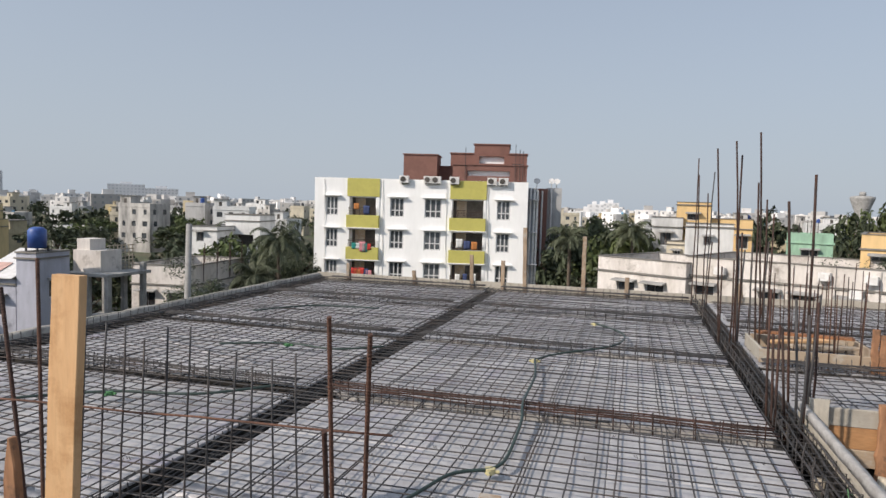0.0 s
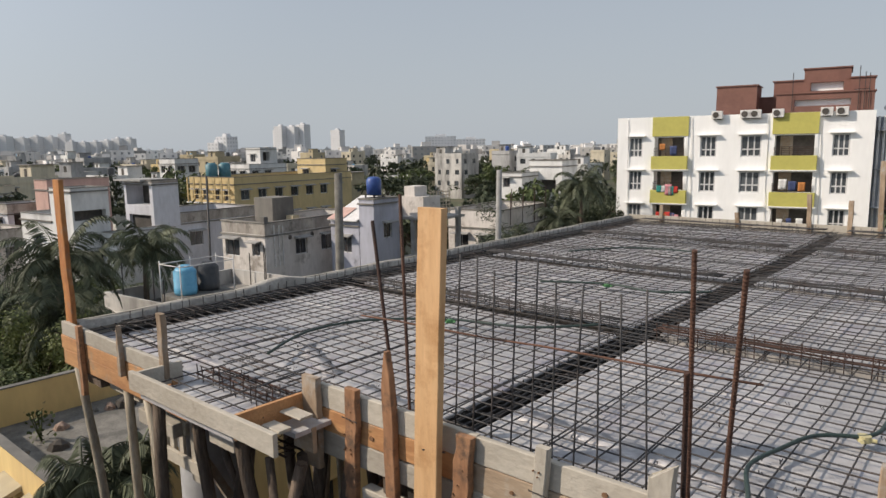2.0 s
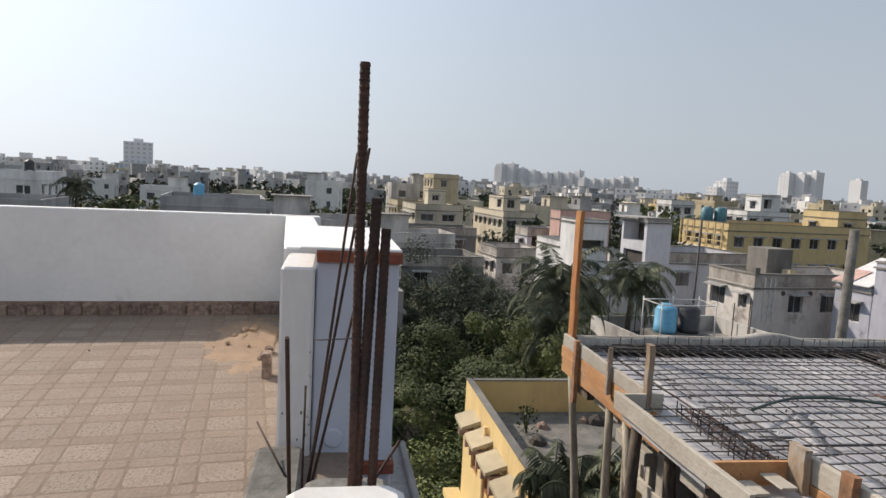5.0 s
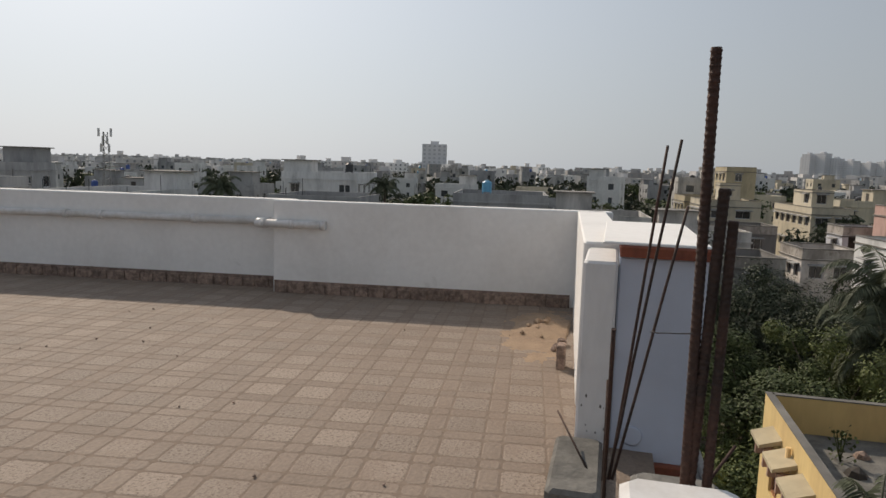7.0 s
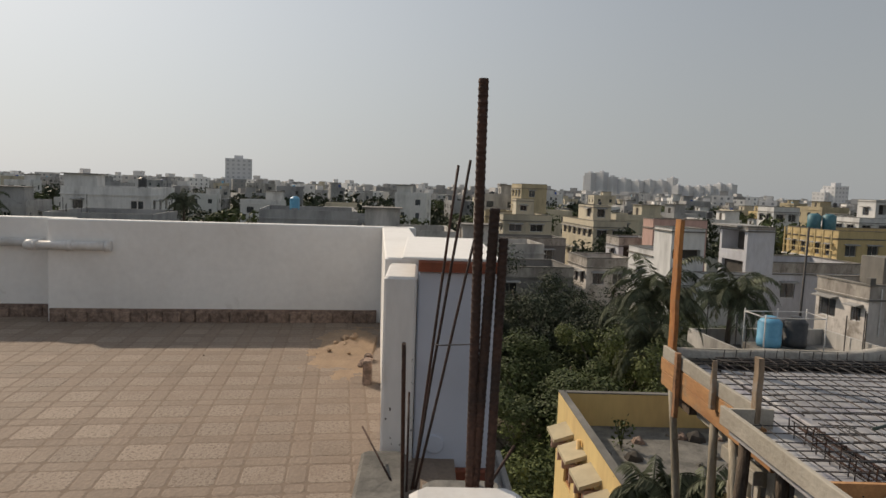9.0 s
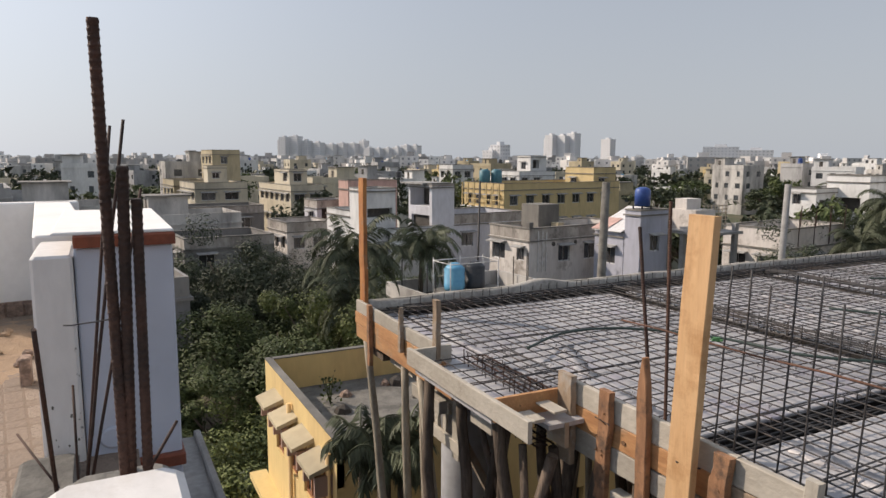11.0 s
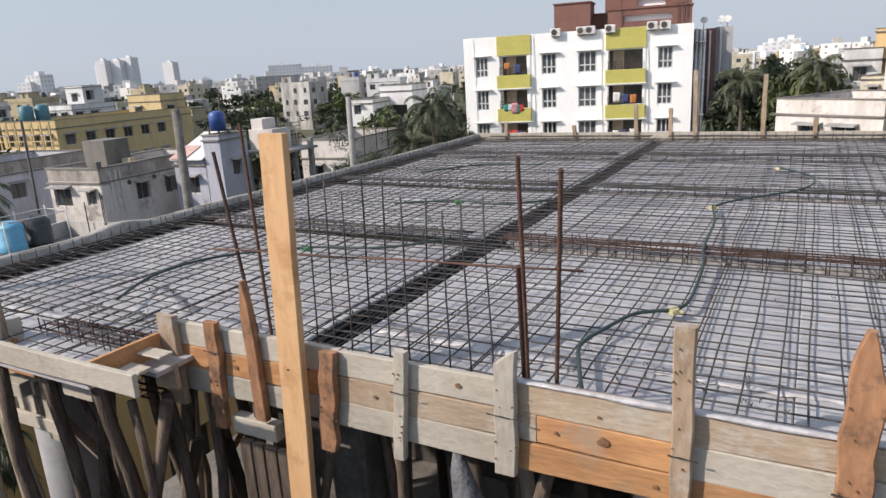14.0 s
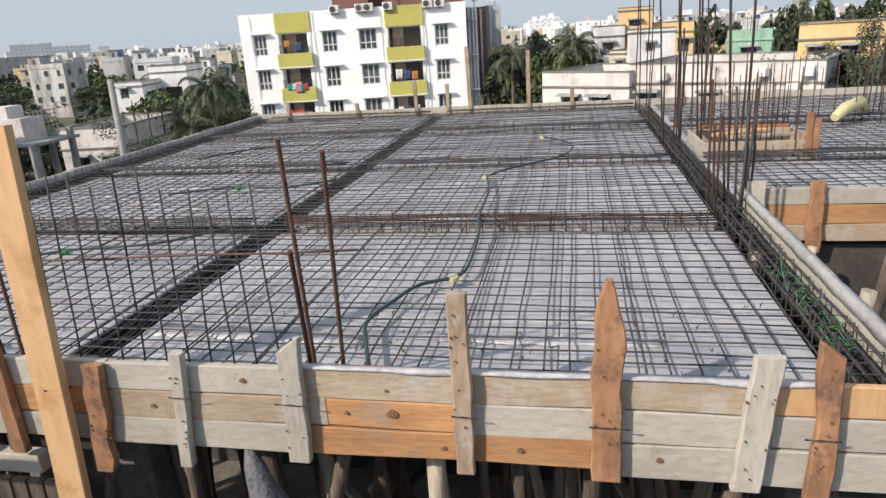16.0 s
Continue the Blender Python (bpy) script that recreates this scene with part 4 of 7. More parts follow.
whole("tie_bar", Shape().tube(wander((-4.75, 1.44, 0.625), (-2.386, 1.34, 0.735), 0.3, 0.015, 5), 0.006, 6), RUST, "thin rusty bar tied across the standing bars", "steel bar", smooth=True)


def cluster(x, y, n, spread, hmin, hmax, seed, r=0.011):
    q = random.Random(seed)
    for i in range(n):
        px, py = x + q.uniform(-spread, spread), y + q.uniform(-spread, spread)
        h = q.uniform(hmin, hmax)
        whole("column_bar", Shape().tube(wander((px, py, -0.3), (px + q.uniform(-0.06, 0.06), py + q.uniform(-0.06, 0.06), h), 0.5, 0.03, seed + i), r, 7), DARKRUST if q.random() < 0.5 else STEEL,
              "tall brown steel column bar standing in the beam", "steel bar", "column bars beyond the beam", smooth=True)


for a, b in (((-0.25, 8.4), (-0.40, 8.3, 2.58)), ((-0.07, 8.08), (-0.23, 7.9, 2.63)), ((-0.1, 8.1), (-0.15, 8.0, 2.47)), ((0.17, 7.8), (0.01, 7.7, 2.72)), ((0.1, 7.7), (0.0, 7.6, 2.1)), ((-0.03, 5.2), (-0.2, 4.9, 1.84)), ((0.06, 5.0), (0.01, 4.95, 2.06))):
    whole("column_bar", Shape().tube(wander((*a, -0.3), b, 0.5, 0.02, b[2]), 0.0115, 7), DARKRUST, "tall brown steel column bar standing in the beam", "steel bar", "column bars beyond the beam", smooth=True)
cluster(-0.19, 4.65, 7, 0.15, 0.75, 1.2, 1)
cluster(0.05, 4.95, 3, 0.07, 0.7, 1.2, 2)
cluster(-0.08, 7.9, 4, 0.2, 0.8, 1.7, 3)
cluster(0.1, 8.4, 5, 0.25, 1.0, 2.2, 4)
cluster(-0.15, 11.8, 5, 0.2, 1.2, 2.8, 5)
cluster(4.5, 11.5, 8, 0.25, 1.0, 2.4, 6)
cluster(3.2, 10.6, 6, 0.25, 1.0, 1.6, 9)
q = random.Random(12)
for i in range(46):
    u = i / 45
    px, py = (0.15 + 3.4 * u, 9.3 + q.uniform(-0.2, 0.2)) if i % 2 else (0.1 + 1.15 * q.random(), 7.05 + q.choice((0, 1.0)) + q.uniform(-0.04, 0.04))
    whole("wall_bar", Shape().tube(wander((px, py, 0.0), (px + q.uniform(-0.03, 0.03), py, q.uniform(0.7, 1.15)), 0.3, 0.01, i), 0.006, 6), DARKRUST if i % 3 else RUST, "thin brown steel bar standing round the lift pit", "steel bar", "standing bars round the lift pit", smooth=True)
pit = thing("pit_formwork", (0.6, 7.5, 0), "low plank box kerb round the lift pit", "formwork")
board(0.02, 1.25, 7.02, 0.03, 0.19, "brown", pit, seed=71)
board(0.02, 1.25, 8.02, 0.03, 0.19, "brown", pit, seed=72)
board(7.02, 8.05, 0.02, 0.03, 0.19, "grey", pit, axis="y", seed=73)
board(7.02, 8.05, 1.25, 0.03, 0.2, "brown", pit, axis="y", seed=74)
for x0, y0, x1, y1, z, kd in ((0.2, 7.4, 0.9, 7.75, 0.20, "light"), (0.35, 7.15, 1.1, 7.3, 0.21, "brown"), (0.1, 7.9, 1.2, 7.82, 0.23, "bark")):
    d = Vector((x1 - x0, y1 - y0, 0))
    mm = Matrix.Translation((x0, y0, z)) @ Matrix.Rotation(math.atan2(d.y, d.x), 4, "Z")
    whole("loose_board", Shape().soft_box(0, -0.06, 0, d.length, 0.06, 0.03, 0.004, m=mm), WOOD[kd], "loose sawn board lying across the pit kerb", "board", "loose boards")
for x, h in ((1.18, 0.5), (1.26, 0.44)):
    batten(x, 7.0, 0.0, h, 0.07, "bark", seed=x, label="reddish timber stake at the pit kerb")
s = Shape()
s.tube([(2.15, 9.1, 0.14), (2.35, 9.3, 0.24), (2.6, 9.5, 0.30), (2.72, 9.55, 0.18)], [0.06, 0.09, 0.09, 0.05], 10)
whole("cement_bag", s, YELLOWBOX, "crumpled yellow plastic bag on the bar mat", "bag", smooth=True)

# conduits and boxes on the mat


def conduit(pts, r=0.012):
    fine = []
    P = [Vector(p) for p in pts]
    P = [P[0]] + P + [P[-1]]
    for i in range(1, len(P) - 2):
        for k in range(8):
            u = k / 8
            a, b, c, d = P[i - 1:i + 3]
            fine.append(0.5 * (2 * b + (c - a) * u + (2 * a - 5 * b + 4 * c - d) * u * u + (3 * b - a - 3 * c + d) * u ** 3))
    fine.append(P[-1])
    whole("conduit", Shape().tube(fine, r, 7), CONDUIT, "dark green flexible electric conduit on the bar mat", "conduit", "conduits", smooth=True)


def ceiling_box(x, y, material, label):
    s = Shape()
    s.tube([(x, y, 0.05), (x, y, 0.085)], 0.034, 12)
    for a in (0, 1.57, 3.14, 4.71):
        s.tube([(x + 0.03 * math.cos(a), y + 0.03 * math.sin(a), 0.066), (x + 0.06 * math.cos(a), y + 0.06 * math.sin(a), 0.066)], 0.011, 7)
    whole("junction_box", s, material, label, "junction box", "junction boxes")


CONDUITS = [
    [(-2.42, 1.42, 0.07), (-2.54, 1.75, 0.08), (-2.61, 2.01, 0.085), (-2.54, 2.31, 0.085), (-2.44, 2.6, 0.08), (-2.24, 2.75, 0.075)],
    [(-2.24, 2.75, 0.075), (-2.18, 2.9, 0.08), (-2.18, 3.3, 0.08), (-2.2, 3.75, 0.1), (-2.25, 4.15, 0.12), (-2.3, 5.2, 0.08), (-2.4, 5.9, 0.08)],
    [(-2.4, 5.9, 0.08), (-2.2, 6.3, 0.08), (-1.6, 6.9, 0.11), (-1.5, 7.9, 0.08), (-1.9, 8.6, 0.08)],
    [(-6.0, 1.6, 0.1), (-6.3, 2.2, 0.085), (-6.2, 2.8, 0.08), (-5.6, 3.3, 0.08), (-4.9, 3.5, 0.08), (-4.4, 3.9, 0.1)],
    [(-5.9, 5.3, 0.08), (-5.2, 5.6, 0.085), (-4.6, 5.5, 0.09), (-4.1, 5.8, 0.1)],
    [(-6.8, 7.5, 0.08), (-6.2, 8.3, 0.085), (-5.2, 8.5, 0.08)],
]
for c in CONDUITS:
    conduit(c)
ceiling_box(-2.24, 2.75, YELLOWBOX, "pale yellow plastic junction box on the bar mat")
ceiling_box(-2.4, 5.9, YELLOWBOX, "pale yellow plastic junction box on the bar mat")
ceiling_box(-5.6, 3.3, GREENBOX, "green plastic junction box on the bar mat")
ceiling_box(-5.2, 5.6, GREENBOX, "green plastic junction box on the bar mat")
ceiling_box(-1.9, 8.6, YELLOWBOX, "pale yellow plastic junction box on the bar mat")
# pale plastic strips left on the deck
for pts, w in (([(-4.0, 2.02), (-3.4, 1.98), (-2.6, 1.9)], 0.09), ([(-2.2, 2.0), (-1.8, 1.98), (-1.0, 1.99)], 0.06), ([(-6.2, 2.1), (-5.4, 1.75)], 0.1), ([(-6.9, 5.6), (-6.0, 5.2), (-5.2, 4.9)], 0.07), ([(-0.9, 5.6), (-0.75, 5.0)], 0.09), ([(-5.1, 1.7), (-4.5, 1.6)], 0.12)):
    s = Shape()
    v = []
    for i in range(25):
        u = i / 24 * (len(pts) - 1)
        k0 = min(int(u), len(pts) - 2)
        p = Vector((*pts[k0], 0)).lerp(Vector((*pts[k0 + 1], 0)), u - k0)
        d = w * (0.8 + 0.6 * noise.noise((i * 0.7, w * 50, 1)))
        v += [(p.x, p.y - d, 0.006), (p.x, p.y - d * 0.2, 0.012 + 0.006 * noise.noise((i, 3, 3))), (p.x, p.y + d, 0.007)]
    s.add(v, [(i * 3 + k, i * 3 + 3 + k, i * 3 + 4 + k, i * 3 + 1 + k) for i in range(24) for k in range(2)])
    ob = whole("plastic_strip", s, PLASTIC, "creased pale plastic strip lying on the deck", "plastic sheet", "plastic strips", smooth=True)
    m = ob.modifiers.new("thickness", "SOLIDIFY")
    m.thickness = 0.002
# rag tied under the edge
s = Shape().tube([(-3.05, 1.30, -0.28), (-3.02, 1.27, -0.36), (-2.98, 1.25, -0.5), (-2.9, 1.24, -0.62), (-2.86, 1.26, -0.72)], [0.02, 0.05, 0.075, 0.08, 0.03], 9)
whole("hanging_rag", s, mat("grey_rag", (0.16, 0.16, 0.17), (0.1, 0.1, 0.11), 0.5, 0.95, scale=12, fine=40, vary=0.25, bump=0.6), "grey rag tied under the formwork edge", "rag", smooth=True)
# green net caught along the beam
s = Shape()
q = random.Random(5)
for i in range(100):
    y = 1.9 + q.random() ** 1.5 * 1.2
    x = -0.24 + q.random() * 0.12
    a = q.random() * 6.28
    s.tube([(x, y, 0.02 + q.random() * 0.07), (x + 0.05 * math.cos(a), y + 0.09 * math.sin(a), 0.03 + q.random() * 0.08)], 0.0022, 3)
whole("green_net", s, GREENBOX, "tangled green plastic netting along the beam cage", "netting", kind="stuff")

# ---- terrace details ----
R6 = [(-0.5, -0.36), (-0.36, -0.5), (0.36, -0.5), (0.5, -0.36), (0.5, 0.36), (0.36, 0.5), (-0.36, 0.5), (-0.5, 0.36)]


def paver(w, d, material, name):
    c = 0.022
    a = [(-w / 2, -d / 2 + c), (-w / 2 + c, -d / 2), (w / 2 - c, -d / 2), (w / 2, -d / 2 + c), (w / 2, d / 2 - c), (w / 2 - c, d / 2), (-w / 2 + c, d / 2), (-w / 2, d / 2 - c)]
    e = 0.01
    b = [(x * (1 - 2 * e / w), y * (1 - 2 * e / d)) for x, y in a]
    v = [(x, y, -0.003) for x, y in a] + [(x, y, 0.0002) for x, y in b]
    return v, [tuple(range(8, 16))] + [(i, (i + 1) % 8, 8 + (i + 1) % 8, 8 + i) for i in range(8)], material


P = 0.372
kinds = [paver(0.247, 0.247, SPECK, "tile"), paver(0.117, 0.247, TILE, "tile"), paver(0.247, 0.117, TILE, "tile"), paver(0.117, 0.117, TILE, "tile")]
offs = [(0, 0), (0.186, 0), (0, 0.186), (0.186, 0.186)]
tile_me = []
for v, f, m in kinds:
    tile_me.append(Shape().add(v, f).mesh("tile", m))
q = random.Random(3)
rest = {0: Shape(), 1: Shape()}
for i in range(-2, 46):
    for j in range(-8, 40):
        for k in range(4):
            p = TERR @ Vector((0.16 + i * P + offs[k][0], -0.1 - j * P - offs[k][1], 0))
            px, py = p.x, p.y
            u, w = 0.16 + i * P + offs[k][0], -0.1 - j * P - offs[k][1]
            if py > -1.42 or px > 6.7 or py < -15.8 or u < (0.06 if w > -3.7 else -0.22) or px < -10.2:
                continue
            dz = q.uniform(-0.0025, 0.0015)
            if -6.9 < px < -3.8 and -4.3 < py < -1.8:
                piece("tile", tile_me[k], terr, (px + 4, py + 8, 0.021 + dz * 0.4), (q.uniform(-0.004, 0.004), q.uniform(-0.004, 0.004), TURN))
            else:
                v, f, m = kinds[k]
                c, sn = math.cos(TURN), math.sin(TURN)
                rest[0 if k == 0 else 1].add([(px + a * c - b * sn, py + a * sn + b * c, z + 0.001 + dz * 0.4) for a, b, z in v], f)
ob = part("tile_field", rest[0], SPECK, terr, "speckled square terrace tiles")
ob["kind"] = "stuff"
ob = part("tile_field", rest[1], TILE, terr, "plain terrace border tiles")
ob["kind"] = "stuff"
skirt = thing("baseboard", (-9.5, -4, 0), "broken brown tile skirting along the parapet foot", "skirting", kind="structure")
q = random.Random(8)
for x, y0, y1 in ((0.004, -3.64, 0.0), (-0.256, -13.5, -3.66)):
    y = y0
    while y < y1 - 0.05:
        w = q.uniform(0.15, 0.26)
        s = Shape().soft_box(x + 0.008, y + 0.006, 0.0, x + q.uniform(0.026, 0.042), min(y + w, y1) - 0.006, q.uniform(0.10, 0.135), 0.008, m=TERR)
        part("skirting_tile", s, SKIRT, skirt)
        y += w
    s = Shape().box(x - 0.002, y0, 0, x + 0.014, y1, 0.15, m=TERR)
    part("skirting_bed", s, SKIRT, skirt, "rough mortar bed")
pipe = thing("drain_pipe", (-9.3, -8, 0.8), "white plastic pipe clipped along the parapet", "pipe")


def run_of(name, pts, r):
    return part(name, Shape().tube([TERR @ Vector(p) for p in pts], r, 12), PVC, pipe, smooth=True)


run_of("run", [(-0.20, -13.5, 0.86), (-0.20, -3.8, 0.86)], 0.045)
run_of("end_run", [(0.06, -3.78, 0.86), (0.06, -2.98, 0.86)], 0.05)
run_of("elbow", [(-0.20, -3.76, 0.86), (-0.17, -3.83, 0.86), (-0.07, -3.86, 0.86), (0.03, -3.84, 0.86), (0.06, -3.72, 0.86)], 0.058)
for y in (-3.0, -3.4, -4.8, -6.1, -6.6, -7.8):
    run_of("collar", [(0.06 if y > -3.6 else -0.20, y - 0.03, 0.86), (0.06 if y > -3.6 else -0.20, y + 0.03, 0.86)], 0.06)
heap = Shape()
n = 64
v = []
for i in range(n + 1):
    for j in range(n + 1):
        x, y = -9.6 + 2.6 * i / n, -3.1 + 1.14 * j / n
        rag = noise.noise((x * 2.6, y * 2.6, 3)) * 0.5 + noise.noise((x * 8, y * 8, 1)) * 0.3 + noise.noise((x * 22, y * 22, 5)) * 0.22
        wide = 1 - math.hypot((x + 8.25) / 1.35, (y + 2.12) / 0.62) + 0.45 * rag
        h = 0.028 * max(0, wide) ** 0.8 + 0.085 * max(0, 1 - math.hypot((x + 8.45) / 0.5, (y + 2.2) / 0.3)) * (1 + 0.6 * rag) + 0.006 * rag
        v.append((x, y, h - 0.009 if 0 < i < n and 0 < j < n and wide > 0 else -0.012))
heap.add(v, [(i * (n + 1) + j, i * (n + 1) + n + 1 + j, i * (n + 1) + n + 2 + j, i * (n + 1) + j + 1) for i in range(n) for j in range(n)])
whole("sand_heap", heap, SAND, "low heap of yellow sand in the terrace corner", "sand", smooth=True)


def lump(x, y, z, r, seed, material, name, label, cat, group):
    s = Shape()
    q = random.Random(seed)
    v, f = [], []
    for i in range(5):
        for k in range(7):
            a, t = k / 7 * 6.283, (i + 0.5) / 5 * math.pi
            rr = r * q.uniform(0.75, 1.15)
            v.append((x + rr * math.sin(t) * math.cos(a) * 1.3, y + rr * math.sin(t) * math.sin(a), z + rr * 0.7 * math.cos(t)))
    f = [(i * 7 + k, i * 7 + 7 + k, i * 7 + 7 + (k + 1) % 7, i * 7 + (k + 1) % 7) for i in range(4) for k in range(7)] + [tuple(range(7)), tuple(range(34, 27, -1))]
    whole(name, s.add(v, f), material, label, cat, group)


for i, (x, y, z, r) in enumerate(((-8.42, -2.28, 0.075, 0.05), (-8.32, -2.36, 0.05, 0.035), (-8.5, -2.2, 0.09, 0.045), (-8.25, -2.26, 0.05, 0.04), (-7.85, -2.0, 0.04, 0.05), (-7.72, -2.03, 0.02, 0.04), (-7.6, -2.05, 0.02, 0.03), (-8.38, -2.2, 0.09, 0.04), (-8.62, -2.3, 0.05, 0.03), (-8.1, -2.4, 0.03, 0.025), (-8.0, -2.2, 0.03, 0.02))):
    lump(x, y, z, r, i, SAND if i < 4 or i > 6 else SKIRT, "rubble_lump", "dry lump of mortar and brick rubble", "rubble", "rubble lumps")
q = random.Random(21)
for i in range(16):
    lump(q.uniform(-8.5, -4.6), q.uniform(-6.5, -2.2), 0.009, q.uniform(0.005, 0.011), 50 + i, SKIRT, "debris_chip", "small dark chip of debris on the tiles", "debris", "debris chips")
whole("leaning_bricks", Shape().soft_box(-7.2, -1.985, 0, -7.05, -1.915, 0.2, 0.01), SKIRT, "brown broken brick piece against the parapet", "brick")

# ---- houses ----
WIN = {}


def wall_face(s, o, ux, length, z0, z1, holes, depth=0.16, slot=0, back=1):
    """One wall side from o along ux with openings (u0, z0, u1, z1[, depth]); inner faces go back by depth."""
    inn = Vector((-ux.y, ux.x, 0))
    us = sorted({0, length, *[c for h in holes for c in (h[0], h[2])]})
    zs = sorted({z0, z1, *[c for h in holes for c in (h[1], h[3])]})

    def P(u, z, d=0.0):
        return o + ux * u + inn * d + Vector((0, 0, z))
    for a, b in zip(us, us[1:]):
        for c, d in zip(zs, zs[1:]):
            mu, mz = (a + b) / 2, (c + d) / 2
            if any(h[0] < mu < h[2] and h[1] < mz < h[3] for h in holes):
                continue
            s.add([P(a, c), P(b, c), P(b, d), P(a, d)], [(0, 1, 2, 3)], slot)
    for h in holes:
        a, c, b, d = h[:4]
        k = h[4] if len(h) > 4 else depth
        s.add([P(a, c), P(b, c), P(b, d), P(a, d), P(a, c, k), P(b, c, k), P(b, d, k), P(a, d, k)],
              [(0, 4, 5, 1), (1, 5, 6, 2), (2, 6, 7, 3), (3, 7, 4, 0)], slot)
        s.add([P(a, c, k), P(b, c, k), P(b, d, k), P(a, d, k)], [(0, 1, 2, 3)], back)


def window_mesh(w, h, kind):
    """A window unit in its reveal: frame and set-back panes in one skin; facing -y, origin at its lower left."""
    key = (round(w, 1), round(h, 1), kind)
    if key not in WIN:
        w, h = key[:2]
        e = 0.07
        rail = h * 0.32 if kind == "rail" else e
        holes = [(e, rail + e if kind == "rail" else e, w / 2 - e / 2, h - e), (w / 2 + e / 2, rail + e if kind == "rail" else e, w - e, h - e)]
        if kind == "rail":
            holes += [(e, e, w - e, rail)]
        s = Shape()
        wall_face(s, Vector((0, 0, 0)), Vector((1, 0, 0)), w, 0, h, holes, depth=0.035)
        frame_me = s.mesh("window", [ALU, GLASS], weld=True)
        g = Shape()
        for i in range(1, 7):
            g.box(0, -0.03, h * i / 7, w, -0.012, h * i / 7 + 0.022)
        g.box(w / 2 - 0.012, -0.034, 0.02, w / 2 + 0.012, -0.008, h - 0.02)
        WIN[key] = (frame_me, g.mesh("grille", DARKRUST) if kind == "bars" else None)
    return WIN[key]


SHADE = {}
HOUSES = []


def house(x, y, w, d, turn, top, paint, seed, near=True, label="", head=None, base=-12.5, tank=True, storey=3.0, trim=None, jut=0.5):
    """A flat-roofed house: walls with openings, parapet, roof, windows, sunshades, a stair head and a tank."""
    q = random.Random(seed)
    HOUSES.append((x, y, max(w, d) * 0.62))
    th = thing("house", (x, y, base), label or "flat-roofed plastered town house with sunshades", "house", "houses of the town", turn=turn)
    m = Matrix.Translation((x, y, 0)) @ Matrix.Rotation(turn, 4, "Z")
    inv = m.inverted()
    eye = inv @ Vector((-1.7, -1.4, 1.6))
    par = 0.8
    roofz = top - par
    s = Shape()
    corners = [Vector((-w / 2, -d / 2, 0)), Vector((w / 2, -d / 2, 0)), Vector((w / 2, d / 2, 0)), Vector((-w / 2, d / 2, 0))]
    wins = []
    for i in range(4):
        o, e = corners[i], corners[(i + 1) % 4]
        ux = (e - o).normalized()
        ln = (e - o).length
        out = Vector((ux.y, -ux.x, 0))
        holes = []
        if (eye - (o + e) / 2).dot(out) > 0:
            n = max(1, int(ln / 3.1))
            lv = 0
            while roofz - lv * storey - 2.6 > base and lv < 3:
                zt = roofz - lv * storey - 0.75
                for k in range(n):
                    if q.random() < 0.16:
                        continue
                    ww = q.choice((0.9, 1.2, 1.5))
                    u = ln * (k + 0.5) / n + q.uniform(-0.2, 0.2)
                    hh = 1.3
                    if q.random() < 0.12 and near:
                        hh, zt2 = 2.0, zt
                    holes.append((u - ww / 2, zt - hh, u + ww / 2, zt))
                lv += 1
            for h in holes:
                wins.append((o + ux * h[0] - out * 0.1 + Vector((0, 0, h[1])), math.atan2(ux.y, ux.x), h[2] - h[0], h[3] - h[1]))
        wall_face(s, o, ux, ln, base, top, [tuple(h) for h in holes], depth=0.14)
    s2 = Shape()
    s2.v, s2.f, s2.s = [(p[0], p[1], p[2] - base) for p in s.v], s.f, s.s
    t = 0.14
    s2.add([(-w / 2 + t, -d / 2 + t, roofz - base), (w / 2 - t, -d / 2 + t, roofz - base), (w / 2 - t, d / 2 - t, roofz - base), (-w / 2 + t, d / 2 - t, roofz - base)], [(0, 1, 2, 3)], 2)
    a, b = (-w / 2, -d / 2, w / 2, d / 2), (-w / 2 + t, -d / 2 + t, w / 2 - t, d / 2 - t)
    ca = [(a[0], a[1]), (a[2], a[1]), (a[2], a[3]), (a[0], a[3])]
    cb = [(b[0], b[1]), (b[2], b[1]), (b[2], b[3]), (b[0], b[3])]
    zt = top - base
    s2.add([(*p, zt) for p in ca] + [(*p, zt) for p in cb] + [(*p, roofz - base) for p in cb],
           [(i, (i + 1) % 4, 4 + (i + 1) % 4, 4 + i) for i in range(4)] + [(4 + i, 4 + (i + 1) % 4, 8 + (i + 1) % 4, 8 + i) for i in range(4)], 0)
    part("wall", s2, [PAINT[paint], GLASS, ROOF], th, local=True, weld=True)
    # ledge at each floor
    for lv in range(2 if near else 1):
        z = roofz - lv * storey - base
        part("ledge", Shape().box(-w / 2 - 0.12, -d / 2 - 0.12, z - 0.18, w / 2 + 0.12, d / 2 + 0.12, z - 0.04), PAINT[trim or paint], th, local=True)
    if near and q.random() < 0.5:
        u = q.uniform(-d / 2 + 0.5, d / 2 - 0.5)
        part("drain_pipe", Shape().tube([(w / 2 + 0.07, u, 0.2), (w / 2 + 0.07, u, roofz - base - 0.2)], 0.055, 6), PVC, th, local=True)
